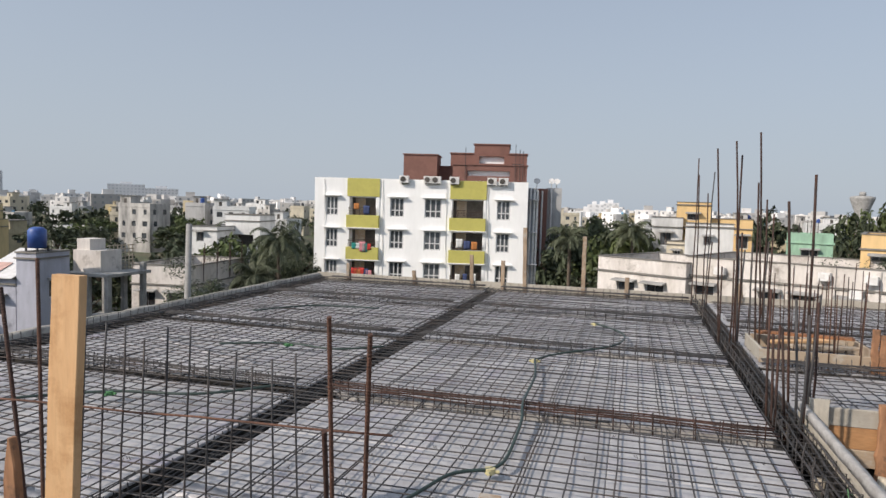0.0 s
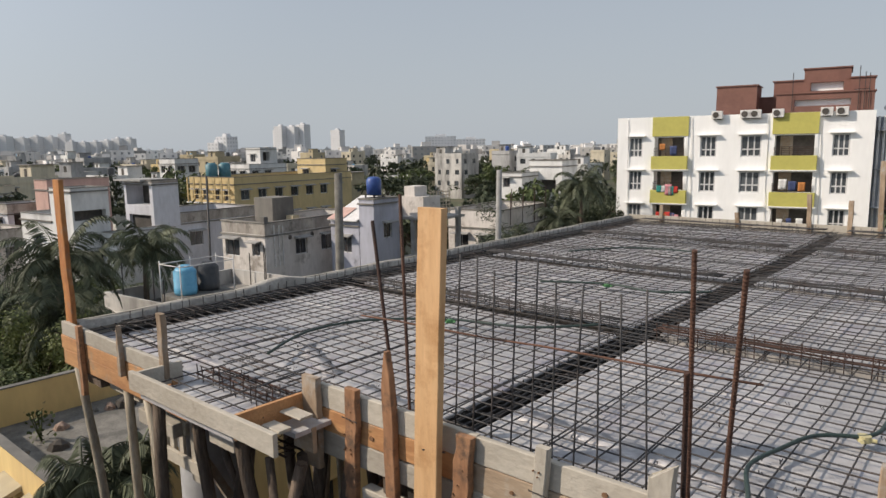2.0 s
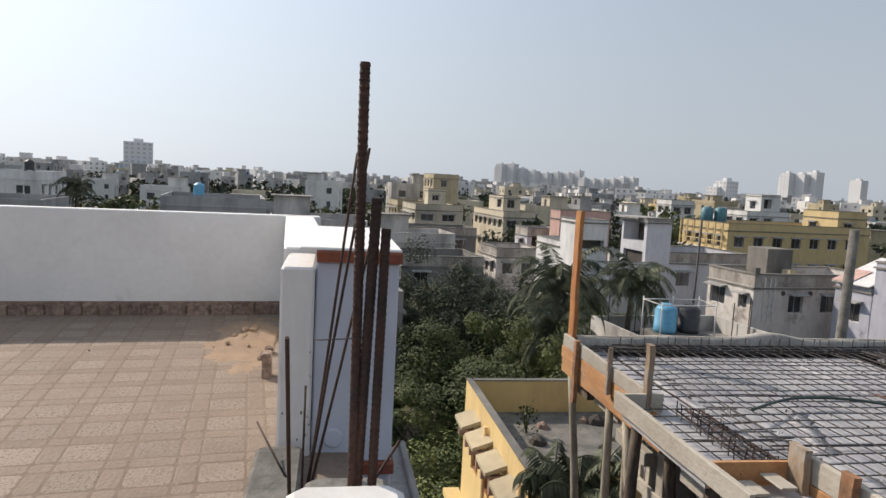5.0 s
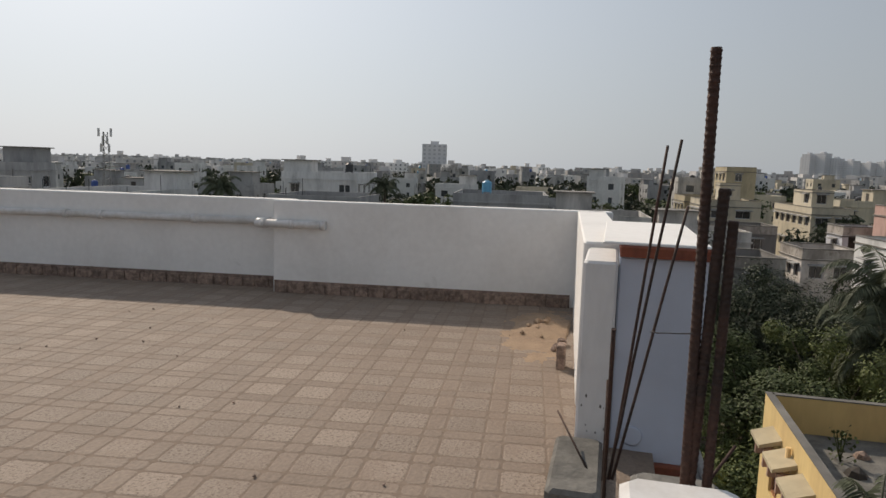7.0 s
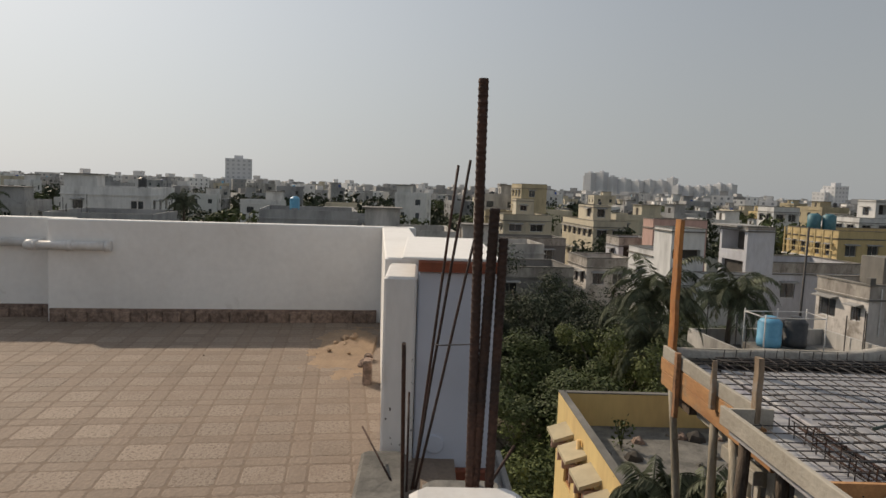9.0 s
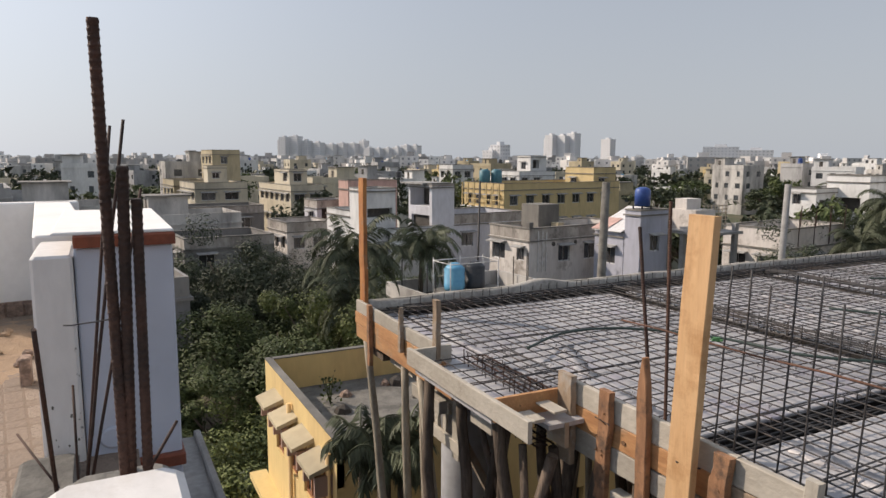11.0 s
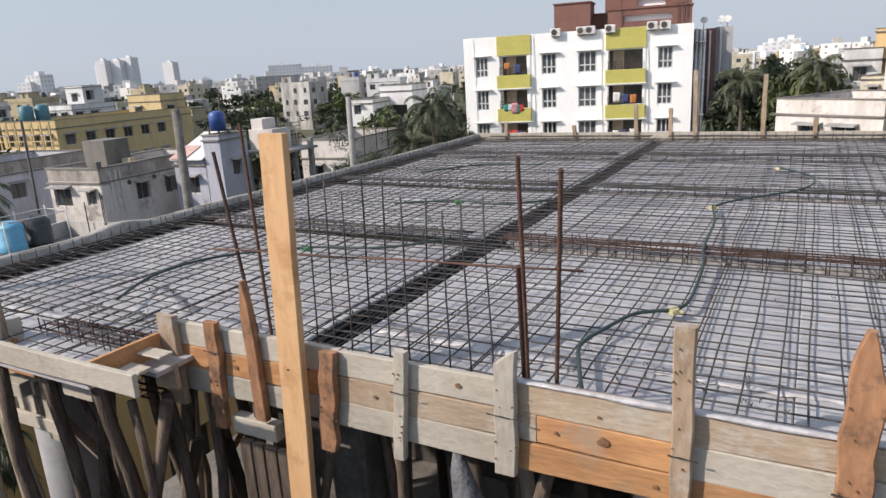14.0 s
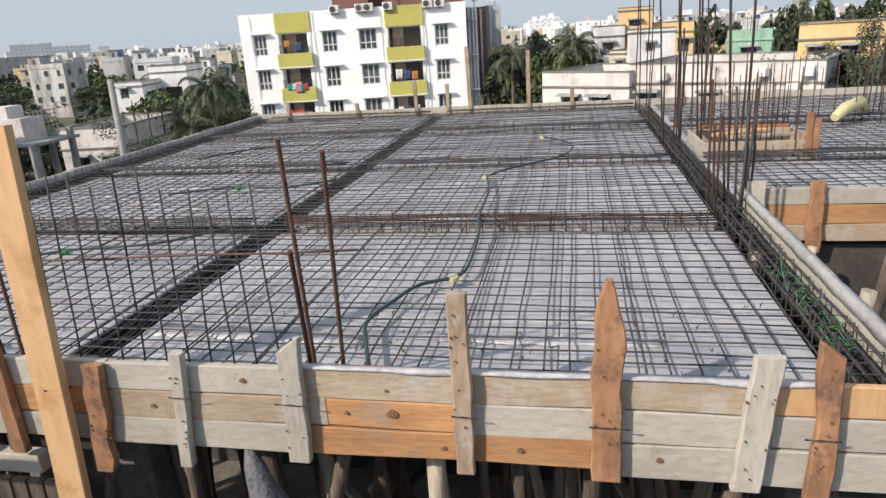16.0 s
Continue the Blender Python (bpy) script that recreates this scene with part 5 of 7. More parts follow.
    for p, ang, ww, hh in wins:
        if near:
            me, grille = window_mesh(ww, hh, q.choice(("bars", "rail", "plain")))
            wo = piece("window", me, th, p - Vector((0, 0, base)), (0, 0, ang))
            if grille:
                piece("grille", grille, wo)
            key = round(ww, 1)
            if key not in SHADE:
                SHADE[key] = Shape().add([(-0.15, -0.5, -0.05), (key + 0.15, -0.5, -0.05), (key + 0.15, 0, 0.04), (-0.15, 0, 0.04), (-0.15, -0.5, -0.12), (key + 0.15, -0.5, -0.12), (key + 0.15, 0, -0.04), (-0.15, 0, -0.04)],
                                         [(0, 1, 2, 3), (7, 6, 5, 4), (0, 4, 5, 1), (1, 5, 6, 2), (3, 7, 4, 0)]).mesh("sunshade", CONC)
            if q.random() < 0.8:
                pp = p + Vector((math.sin(ang), -math.cos(ang), 0)) * 0.098
                piece("sunshade", SHADE[key], th, pp - Vector((0, 0, base - hh - 0.1)), (0, 0, ang))
    if head is None:
        head = q.random() < 0.7
    if head:
        hw, hd, hh = min(3.2, w * 0.4), min(3.6, d * 0.45), q.uniform(2.1, 2.7)
        cx, cy = q.choice((-1, 1)) * (w / 2 - hw / 2 - 0.3), q.choice((-1, 1)) * (d / 2 - hd / 2 - 0.3)
        z = roofz - base
        s4 = Shape().box(cx - hw / 2, cy - hd / 2, z, cx + hw / 2, cy + hd / 2, z + hh, 0)
        s4.box(cx - hw / 2 - 0.3, cy - hd / 2 - 0.3, z + hh, cx + hw / 2 + 0.3, cy + hd / 2 + 0.3, z + hh + 0.12, 1)
        s4.box(cx - 0.4, cy - hd / 2 - 0.02, z + 0.02, cx + 0.4, cy - hd / 2 + 0.01, z + 1.95, 2)
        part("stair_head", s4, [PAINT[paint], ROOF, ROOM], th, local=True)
    if tank and q.random() < 0.55:
        tx, ty = q.uniform(-w / 4, w / 4), q.uniform(-d / 4, d / 4)
        z = roofz - base
        zz = z + (0.0 if q.random() < 0.5 else 0.8)
        s5 = Shape().tube([(tx, ty, zz), (tx, ty, zz + 1.05), (tx, ty, zz + 1.25), (tx, ty, zz + 1.3)], [0.55, 0.55, 0.3, 0.2], 14)
        if zz > z:
            for i in (-1, 1):
                for j in (-1, 1):
                    s5.box(tx + i * 0.45 - 0.05, ty + j * 0.45 - 0.05, z, tx + i * 0.45 + 0.05, ty + j * 0.45 + 0.05, zz)
        part("water_tank", s5, q.choice((BLACKTANK, BLACKTANK, NAVYTANK, BLUETANK)), th, "round plastic water tank", local=True)
    if q.random() < 0.35 and near:
        for i in range(q.randint(3, 7)):
            px, py = q.uniform(-w / 2 + 0.3, w / 2 - 0.3), q.choice((-1, 1)) * (d / 2 - 0.3)
            part("roof_rod", Shape().tube([(px, py, roofz - base), (px, py, roofz - base + q.uniform(1.2, 2.4))], 0.03, 5), STEEL, th, "thin steel rod on the roof", local=True)
    return th


# ---- the white apartment block ----
AT = math.atan2(57.53 - 54.22, -10.27 + 29.04)
apt = thing("apartment_block", (-29.04, 54.22, -12.5), "white five-storey apartment block with lime-yellow balcony bays", "apartment block", turn=AT)
HOUSES.append((-20, 62, 14))
AW, AD, TOP = 19.06, 14.0, 16.4
s = Shape()
ZW = [(14.76 - 2.86 * k) for k in range(5)]
cols = [(1.06, 2.17), (6.9, 8.15), (10.0, 11.5), (16.4, 17.55)]
bays = [(3.2, 5.6), (12.45, 15.2)]
holes = []
for zt in ZW:
    holes += [(a, zt - 1.7, b, zt, 0.2) for a, b in cols]
    holes += [(a, zt - 1.65, b, zt - 0.05, 1.3) for a, b in bays]
holes = [h for h in holes if h[1] > 0.2]
wall_face(s, Vector((0, 0, 0)), Vector((1, 0, 0)), AW, 0, TOP, holes)
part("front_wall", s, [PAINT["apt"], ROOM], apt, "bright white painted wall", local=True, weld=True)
s = Shape()
wall_face(s, Vector((AW, 0, 0)), Vector((0, 1, 0)), AD, 0, TOP - 0.4, [(4, z - 1.7, 5.2, z) for z in ZW[:4]] + [(9, z - 1.7, 10.4, z) for z in ZW[:4]])
# Greyer than the front: shade on this side is put into the paint.
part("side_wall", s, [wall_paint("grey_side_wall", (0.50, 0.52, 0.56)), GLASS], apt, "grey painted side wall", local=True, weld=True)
s = Shape().add([(0, AD, 0), (AW, AD, 0), (AW, AD, TOP), (0, AD, TOP), (0, 0, 0), (0, 0, TOP)], [(0, 3, 2, 1), (0, 4, 5, 3)])
part("rear_wall", s, PAINT["white"], apt, local=True)
s = Shape().box(0.2, 0.2, TOP - 1.25, AW - 0.01, AD - 0.1, TOP - 1.2)
part("roof", s, ROOF, apt, local=True)
s = Shape()
for a in ((0, 0.004, AW, 0.2), (0, 0.2, 0.2, AD), (AW - 0.2, 0.2, AW - 0.004, AD)):
    s.box(a[0] + 0.004, a[1], TOP - 1.19, a[2] - 0.004, a[3], TOP + 0.03)
part("parapet", s, PAINT["apt"], apt, local=True)
for a, b in ((3.0, 5.95), (12.25, 15.45)):
    s = Shape().box(a, -0.10, ZW[0] + 0.05, b, -0.003, TOP + 0.02)
    part("bay_band", s, PAINT["lime"], apt, "lime-yellow painted band", local=True)
    for zt in ZW[:4]:
        s = Shape().soft_box(a, -0.35, zt - 2.72, b, -0.003, zt - 1.62, 0.02)
        part("balcony_front", s, PAINT["lime"], apt, "lime-yellow balcony parapet", local=True)
        s = Shape().box(a - 0.1, -0.42, zt - 2.80, b + 0.1, -0.003, zt - 2.725)
        s.box(b - 0.24, -0.06, zt - 1.62, b - 0.02, -0.003, zt + 0.04)
        part("balcony_slab", s, PAINT["apt"], apt, "white edge slab", local=True)
        s = Shape()
        for i in range(5):
            s.tube([(a + 0.2, -0.2, zt - 1.5 + i * 0.14), (b - 0.3, -0.2, zt - 1.5 + i * 0.14)], 0.02, 5)
        for i in range(6):
            u = a + 0.2 + (b - a - 0.5) * i / 5
            s.tube([(u, -0.2, zt - 1.62), (u, -0.2, zt - 0.92)], 0.02, 5)
        part("balcony_railing", s, DARKRUST, apt, "dark metal railing", local=True)
        s = Shape().box(a + 0.5, 1.24, zt - 1.62, a + 1.4, 1.29, zt - 0.1)
        part("balcony_door", s, WOOD["brown"], apt, "brown door in the balcony", local=True)
for zt in ZW[:4]:
    for a, b in cols:
        s = Shape()
        cw = (b - a - 0.4) / 3
        wall_face(s, Vector((a, 0.08, 0)), Vector((1, 0, 0)), b - a, zt - 1.7, zt, [(0.1 + i * (cw + 0.1), zt - 1.7 + z0, 0.1 + i * (cw + 0.1) + cw, zt - 1.7 + z1) for i in range(3) for z0, z1 in ((0.1, 0.55), (0.65, 1.6))], depth=0.05)
        part("window", s, [ALU, GLASS], apt, "white framed casement window", local=True, weld=True)
        s = Shape().box(a - 0.25, -0.35, zt + 0.05, b + 0.25, -0.003, zt + 0.13)
        part("sunshade", s, PAINT["apt"], apt, local=True)
# The shaft's blue-grey also carries the shade of this side.
SIDESHADE = wall_paint("blue_grey_wing", (0.40, 0.42, 0.46))
part("service_wing", Shape().box(AW, 0.9, 0, AW + 0.9, 6, TOP - 0.45), SIDESHADE, apt, "blue-grey service shaft wall", local=True)
part("rear_wing", Shape().box(AW, 6, 0, AW + 2.0, 13, TOP - 0.3), PAINT["brown"], apt, "brown painted rear wing", local=True)
part("rear_wing", Shape().box(AW + 2.0, 6.6, 0, AW + 3.4, 13, TOP - 0.2), PAINT["grey"], apt, "grey rear wing", local=True)
for u, v0, v1 in ((AW + 0.25, 0.78, TOP - 0.4), (AW + 0.6, 0.78, TOP - 0.4), (AW + 0.86, 0.78, TOP - 0.6), (AW + 1.5, 5.9, TOP - 0.5), (AW + 2.4, 6.5, TOP - 0.3)):
    part("drain_pipe", Shape().tube([(u, v0, 0), (u, v0, v1)], 0.09, 8), PVC, apt, "grey plastic drain pipe", local=True)
for z in ZW[:4]:
    part("pipe_ledge", Shape().box(AW + 0.004, 0.3, z + 0.15, AW + 1.0, 0.898, z + 0.22), SIDESHADE, apt, local=True)
for u in (0.9, 6.2, 11.9, 15.6):
    part("wall_cable", Shape().tube(wander((u, -0.05, TOP - 0.1), (u + 0.2, -0.05, 1.5), 0.8, 0.08, u), 0.025, 5), PVC, apt, "thin cable down the wall", local=True)
for u in (AW + 1.0, AW + 2.4, AW + 2.9):
    part("roof_dish", Shape().tube([(u, 7, TOP - 0.3), (u, 7, TOP + 0.2), (u, 6.8, TOP + 0.4), (u, 6.7, TOP + 0.45)], [0.04, 0.04, 0.28, 0.32], 12), PVC, apt, "white round satellite dish", local=True)


def on_apt(u, v, z):
    return Matrix.Translation((-29.04, 54.22, -12.5)) @ Matrix.Rotation(AT, 4, "Z") @ Vector((u, v, z))


for u in (8.15, 10.3, 11.0, 12.6, 15.9, 16.9):
    th = thing("air_conditioner", on_apt(u, -0.2, TOP - 0.28), "white outdoor air conditioner unit bracketed on the parapet", "air conditioner", "air conditioners on the parapet", turn=AT)
    part("casing", Shape().soft_box(-0.42, -0.18, 0, 0.42, 0.18, 0.62, 0.03), PVC, th, local=True)
    part("bracket", Shape().box(-0.3, -0.12, -0.06, 0.3, 0.19, -0.004), STEEL, th, "steel wall bracket", local=True)
    part("fan_grille", Shape().tube([(-0.1, -0.19, 0.31), (-0.1, -0.215, 0.31)], 0.24, 16), ROOM, th, "dark round fan grille", local=True)
pent = thing("penthouse", on_apt(9, 4, TOP - 1.2), "brown clad stair tower and roof rooms", "roof room", turn=AT)
for k, (u0, u1, v0, v1, z1) in enumerate(((7.3, 10.5, 4.5, 8, 3.75), (12.0, 19.0, 4.6, 9, 2.9), (13.9, 17.3, 6.5, 12, 5.0), (10.5, 12.0, 7, 9, 2.8), (11.6, 13.9, 6.6, 9, 4.1), (17.3, 19.0, 6.2, 9, 4.1))):
    s = Shape()
    o = [Vector((u0 - 9, v0 - 4, 0)), Vector((u1 - 9, v0 - 4, 0)), Vector((u1 - 9, v1 - 4, 0)), Vector((u0 - 9, v1 - 4, 0))]
    wall_face(s, o[0], Vector((1, 0, 0)), u1 - u0, 0, z1, [(1.4, 1.9, u1 - u0 - 1.6, 2.4, 0.4)] if k == 1 else ([(0.5, 3.2, 2.9, 3.9, 0.4)] if k == 2 else [(0.3, 2.7, 1.4, 3.2, 0.3)] if k == 5 else []))
    wall_face(s, o[1], Vector((0, 1, 0)), v1 - v0, 0, z1, [])
    wall_face(s, o[2], Vector((-1, 0, 0)), u1 - u0, 0, z1, [])
    wall_face(s, o[3], Vector((0, -1, 0)), v1 - v0, 0, z1, [])
    s.add([p + Vector((0, 0, z1)) for p in o], [(0, 1, 2, 3)])
    s.box(u0 - 9.1, v0 - 4.1, z1, u1 - 8.9, v1 - 3.9, z1 + 0.1)
    part("roof_room", s, [PAINT["brown"], PAINT["apt"]], pent, local=True)
s = Shape()
for u, h in ((17.9, 4.9), (18.3, 4.4), (18.6, 4.3), (13.2, 4.6)):
    s.tube([(u - 9, 0.5, 0), (u - 9, 0.5, h)], 0.03, 5)
part("mast", s, STEEL, pent, local=True)
# washing on the balconies
CLOTH = {c: mat(c + "_cloth", v, None, 0.5, 0.95, scale=3, fine=20, vary=0.1) for c, v in (("red", (0.55, 0.05, 0.04)), ("teal", (0.03, 0.25, 0.22)), ("pink", (0.6, 0.25, 0.28)), ("white", (0.7, 0.7, 0.68)), ("orange", (0.5, 0.2, 0.06)), ("navy", (0.05, 0.07, 0.16)))}
q = random.Random(4)
for bay, k, names in ((0, 1, ("teal", "white", "pink", "teal", "red")), (0, 2, ("red", "orange", "red", "navy", "pink")), (0, 0, ("orange", "navy")), (1, 1, ("white", "navy", "orange")), (1, 2, ("white", "navy", "white"))):
    a, b = bays[bay]
    for i, c in enumerate(names):
        u = a + 0.25 + (b - a - 0.7) * (i + 0.3) / len(names)
        w, h = q.uniform(0.35, 0.6), q.uniform(0.5, 1.0)
        zt = ZW[k] - 0.75 + q.uniform(-0.1, 0.2) - (0.5 if k == 1 and bay == 0 else 0)
        v = []
        for r in range(5):
            for cc in range(6):
                v.append(on_apt(u + w * cc / 5, -0.40 + 0.03 * math.sin(cc * 2.3 + r * 0.4), zt - h * r / 4 + (0.05 * math.sin(cc * 1.9) if r == 4 else 0)))
        s = Shape().add(v, [(r * 6 + cc, r * 6 + 6 + cc, r * 6 + 7 + cc, r * 6 + cc + 1) for r in range(4) for cc in range(5)])
        ob = whole("washing", s, CLOTH[c], c + " cloth hung to dry on a balcony railing", "laundry", "washing on the balconies", smooth=True)
        mo = ob.modifiers.new("thickness", "SOLIDIFY")
        mo.thickness = 0.02

# ---- houses that stand out ----
H3 = math.radians


def corner_house(x, y, w, d, top, paint, seed, turn=6.0, **more):
    """A house whose corner nearest the terrace stands at x, y; w runs to -x and d to +y."""
    t = math.radians(turn)
    cx, cy = -w / 2, d / 2
    return house(x + cx * math.cos(t) - cy * math.sin(t), y + cx * math.sin(t) + cy * math.cos(t), w, d, t, top, paint, seed, **more)


MOSS = wall_paint("mossy_coping", (0.24, 0.225, 0.20), 0.5, 0.4)
BAND = mat("rain_stained_band", (0.44, 0.405, 0.365), (0.26, 0.235, 0.21), 0.5, 0.95, scale=0.9, fine=6, stretch=(1, 1, 0.4), vary=0.12, bump=0.3, blot=((0.14, 0.125, 0.11), 0.3, 1.2))
PAINT["wash"] = mat("weathered_whitewash", (0.66, 0.62, 0.585), (0.47, 0.43, 0.39), 0.42, 0.92, scale=0.5, fine=5, stretch=(1, 1, 0.35), vary=0.10, bump=0.2, blot=((0.27, 0.24, 0.21), 0.34, 0.8))
PAINT["bluewash"] = mat("weathered_bluish_wash", (0.56, 0.57, 0.61), (0.42, 0.42, 0.45), 0.42, 0.92, scale=0.5, fine=5, stretch=(1, 1, 0.3), vary=0.10, bump=0.2, blot=((0.25, 0.24, 0.24), 0.16, 0.8))


def villa(x, y, w, d, top, paint, south, east, label, turn=6.0, base=-12.5, par=0.75, coping=0.09, trim=None, band=None):
    """A house placed by its corner; openings (u, down from the top, width, height[, loggia depth]) on the two sides turned to the terrace."""
    th = thing("house", (x, y, base), label, "house", "houses of the town", turn=math.radians(turn))
    mid = Matrix.Rotation(math.radians(turn), 4, "Z") @ Vector((-w / 2, d / 2, 0))
    HOUSES.append((x + mid.x, y + mid.y, max(w, d) * 0.62))
    h = top - base
    s = Shape()
    sides = ((Vector((-w, 0, 0)), Vector((1, 0, 0)), w, south), (Vector((0, 0, 0)), Vector((0, 1, 0)), d, east), (Vector((0, d, 0)), Vector((-1, 0, 0)), w, []), (Vector((-w, d, 0)), Vector((0, -1, 0)), d, []))
    for o, ux, ln, holes in sides:
        wall_face(s, o, ux, ln, 0, h, [(a[0], h - a[1] - a[3], a[0] + a[2], h - a[1], a[4] if len(a) > 4 else 0.14) for a in holes])
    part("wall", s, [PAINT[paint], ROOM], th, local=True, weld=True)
    part("roof", Shape().box(-w + 0.15, 0.15, h - par - 0.1, -0.15, d - 0.15, h - par), ROOF, th, "sooty flat roof", local=True)
    s = Shape()
    for b in ((-w, 0.004, 0, 0.15), (-w, d - 0.15, 0, d - 0.004), (-w + 0.004, 0.15, -w + 0.15, d - 0.15), (-0.15, 0.15, -0.004, d - 0.15)):
        s.box(b[0] + 0.004, b[1], h - par, b[2] - 0.004, b[3], h - 0.01)
    part("parapet", s, PAINT[trim or paint], th, local=True)
    part("coping", Shape().box(-w - 0.06, -0.06, h, 0.06, 0.2, h + coping).box(-0.2, 0.2, h, 0.06, d, h + coping).box(-w - 0.06, 0.2, h, -w + 0.2, d, h + coping).box(-w + 0.2, d - 0.2, h, -0.2, d, h + coping), MOSS, th, "black mossy coping", local=True)
    part("ledge", Shape().box(-w - 0.1, -0.1, h - par - 0.14, 0.1, -0.002, h - par - 0.04).box(0.002, -0.1, h - par - 0.14, 0.1, d, h - par - 0.04), MOSS, th, "stained ledge under the parapet", local=True)
    if (paint in ("wash", "bluewash", "dark")) if band is None else band:
        part("parapet_band", Shape().box(-w, -0.006, h - par, 0.006, -0.001, h - 0.02).box(0.001, 0, h - par, 0.006, d, h - 0.02), BAND, th, "rain-stained plaster band", local=True)
    for (o, ux, ln, holes), ang in zip(sides[:2], (0, math.pi / 2)):
        out = Vector((ux.y, -ux.x, 0))
        for a in holes:
            if len(a) > 4:
                continue
            me, grille = window_mesh(a[2], a[3], "bars")
            p = o + ux * a[0] - out * 0.10 + Vector((0, 0, h - a[1] - a[3]))
            wo = piece("window", me, th, p, (0, 0, ang))
            piece("grille", grille, wo)
            k = round(a[2], 1)
            if k not in SHADE:
                SHADE[k] = Shape().add([(-0.15, -0.5, -0.05), (k + 0.15, -0.5, -0.05), (k + 0.15, 0, 0.04), (-0.15, 0, 0.04), (-0.15, -0.5, -0.12), (k + 0.15, -0.5, -0.12), (k + 0.15, 0, -0.04), (-0.15, 0, -0.04)],
                                       [(0, 1, 2, 3), (7, 6, 5, 4), (0, 4, 5, 1), (1, 5, 6, 2), (3, 7, 4, 0)]).mesh("sunshade", CONC)
            piece("sunshade", SHADE[k], th, p + out * 0.098 + Vector((0, 0, a[3] + 0.1)), (0, 0, ang))
    return th


def row(n, start, pitch, down, w, h):
    """A line of n like openings."""
    return [(start + i * pitch, down, w, h) for i in range(n)]


villa(-73.4, 4.5, 5, 9.9, -3.5, "dark", row(2, 0.6, 2.4, 1.2, 1.2, 1.1), row(3, 1.2, 3.0, 1.2, 1.3, 1.1), "long dark grey house with a sooty parapet")
villa(-55.5, 4.2, 6, 7, -4.6, "dark", row(2, 0.8, 2.6, 1.2, 1.2, 1.1), row(2, 1.0, 3.2, 1.2, 1.3, 1.1), "low dark concrete house with a flat roof")
va = villa(-39.6, 24.66, 4.45, 10.0, -3.21, "wash", [(0.3, 1.15, 1.5, 1.25), (3.1, 1.3, 0.8, 0.95), (0.3, 4.2, 1.5, 1.25), (3.1, 4.3, 0.8, 0.95)], [(2.7, 1.25, 1.1, 1.2), (5.2, 1.25, 1.2, 1.2), (7.4, 1.25, 1.0, 1.2), (2.7, 4.25, 1.1, 1.2), (5.2, 4.25, 1.2, 1.2)], "grey-white two-storey house with rain-streaked walls and small sunshades")
for u in (0.75, 1.15, 1.5):
    part("drain_pipe", Shape().tube([(0.06, u, 9.2 - u * 0.1), (0.06, u, 6.3)], 0.04, 6), PVC, va, "thin white drain pipe", local=True)
for u in (2.2, 4.3, 6.6):
    part("vent", Shape().tube([(0.004, u, 8.15), (0.05, u, 8.15)], 0.16, 10), ROOM, va, "dark round wall vent", local=True)
part("stair_head", Shape().box(-4.0, 2.6, 8.5, -2.1, 4.6, 10.75), MOSS, va, "dark sooty stair head", local=True)
part("roof_block", Shape().box(-1.6, 3.4, 8.5, -0.9, 4.0, 9.5), PAINT["ochre"], va, "small plastered block on the roof", local=True)
part("corner_pillar", Shape().soft_box(-0.34, -0.02, 9.3, 0.02, 0.34, 9.75, 0.02), MOSS, va, "sooty parapet pillar", local=True)
villa(-51.5, 24.3, 6, 8.5, -3.19, "bluewash", [], [(1.7, 1.5, 1.2, 1.2), (5.2, 1.5, 1.2, 1.2), (1.7, 4.5, 1.2, 1.2)], "bluish grey rendered house with a plain roof")
vl = villa(-51.2, 22.95, 3.8, 2.2, -0.55, "bluewash", [(0.3, 0.35, 3.1, 1.5, 1.4), (0.5, 2.6, 2.9, 1.7, 0.25)], [], "tall white stair tower with an open upper loggia", par=0.2)
part("flat_canopy", Shape().box(-4.35, -0.5, 11.92, -0.7, 2.0, 12.06), CONC, vl, "thin concrete roof canopy", local=True)
for u in (-4.0, -1.2):
    part("canopy_post", Shape().box(u, -0.2, 11.75, u + 0.16, -0.04, 11.92), CONC, vl, local=True)
vk = villa(-71.0, 42.4, 8.4, 20.0, -1.47, "yellow", row(4, 0.5, 2.0, 1.5, 1.1, 1.2) + row(4, 0.5, 2.0, 4.5, 1.1, 1.2), row(7, 0.9, 2.6, 1.5, 1.3, 1.2) + row(7, 0.9, 2.6, 4.5, 1.3, 1.2), "long yellow house with rows of windows and a balustrade", coping=0.05)
for u in range(7):
    part("balcony_post", Shape().box(-8.3 + u * 1.3, -0.5, 8.0, -8.16 + u * 1.3, -0.36, 11.0), PAINT["yellow"], vk, "yellow painted veranda post", local=True)
part("balcony_rail", Shape().box(-8.35, -0.52, 8.9, 0.0, -0.40, 9.0), PAINT["yellow"], vk, "yellow painted veranda rail", local=True)
part("balcony_slab", Shape().box(-8.4, -0.6, 7.9, 0.05, -0.01, 8.02), PAINT["white"], vk, "pale veranda slab edge", local=True)
villa(-72.9, 57.6, 5.4, 4.2, 0.38, "yellow", row(1, 1.0, 1, 1.4, 1.2, 1.3), row(1, 1.0, 1, 1.4, 1.2, 1.3), "raised yellow top storey of a long house", base=-2.2, coping=0.05)
villa(-93.0, 9.7, 8.5, 6.8, -1.7, "cream", row(4, 0.6, 2.0, 1.3, 1.3, 1.0) + row(4, 0.6, 2.0, 4.3, 1.3, 1.0), row(2, 0.8, 3.0, 1.3, 1.8, 1.0) + row(2, 0.8, 3.0, 4.3, 1.8, 1.0), "cream house with long window bands", coping=0.04)
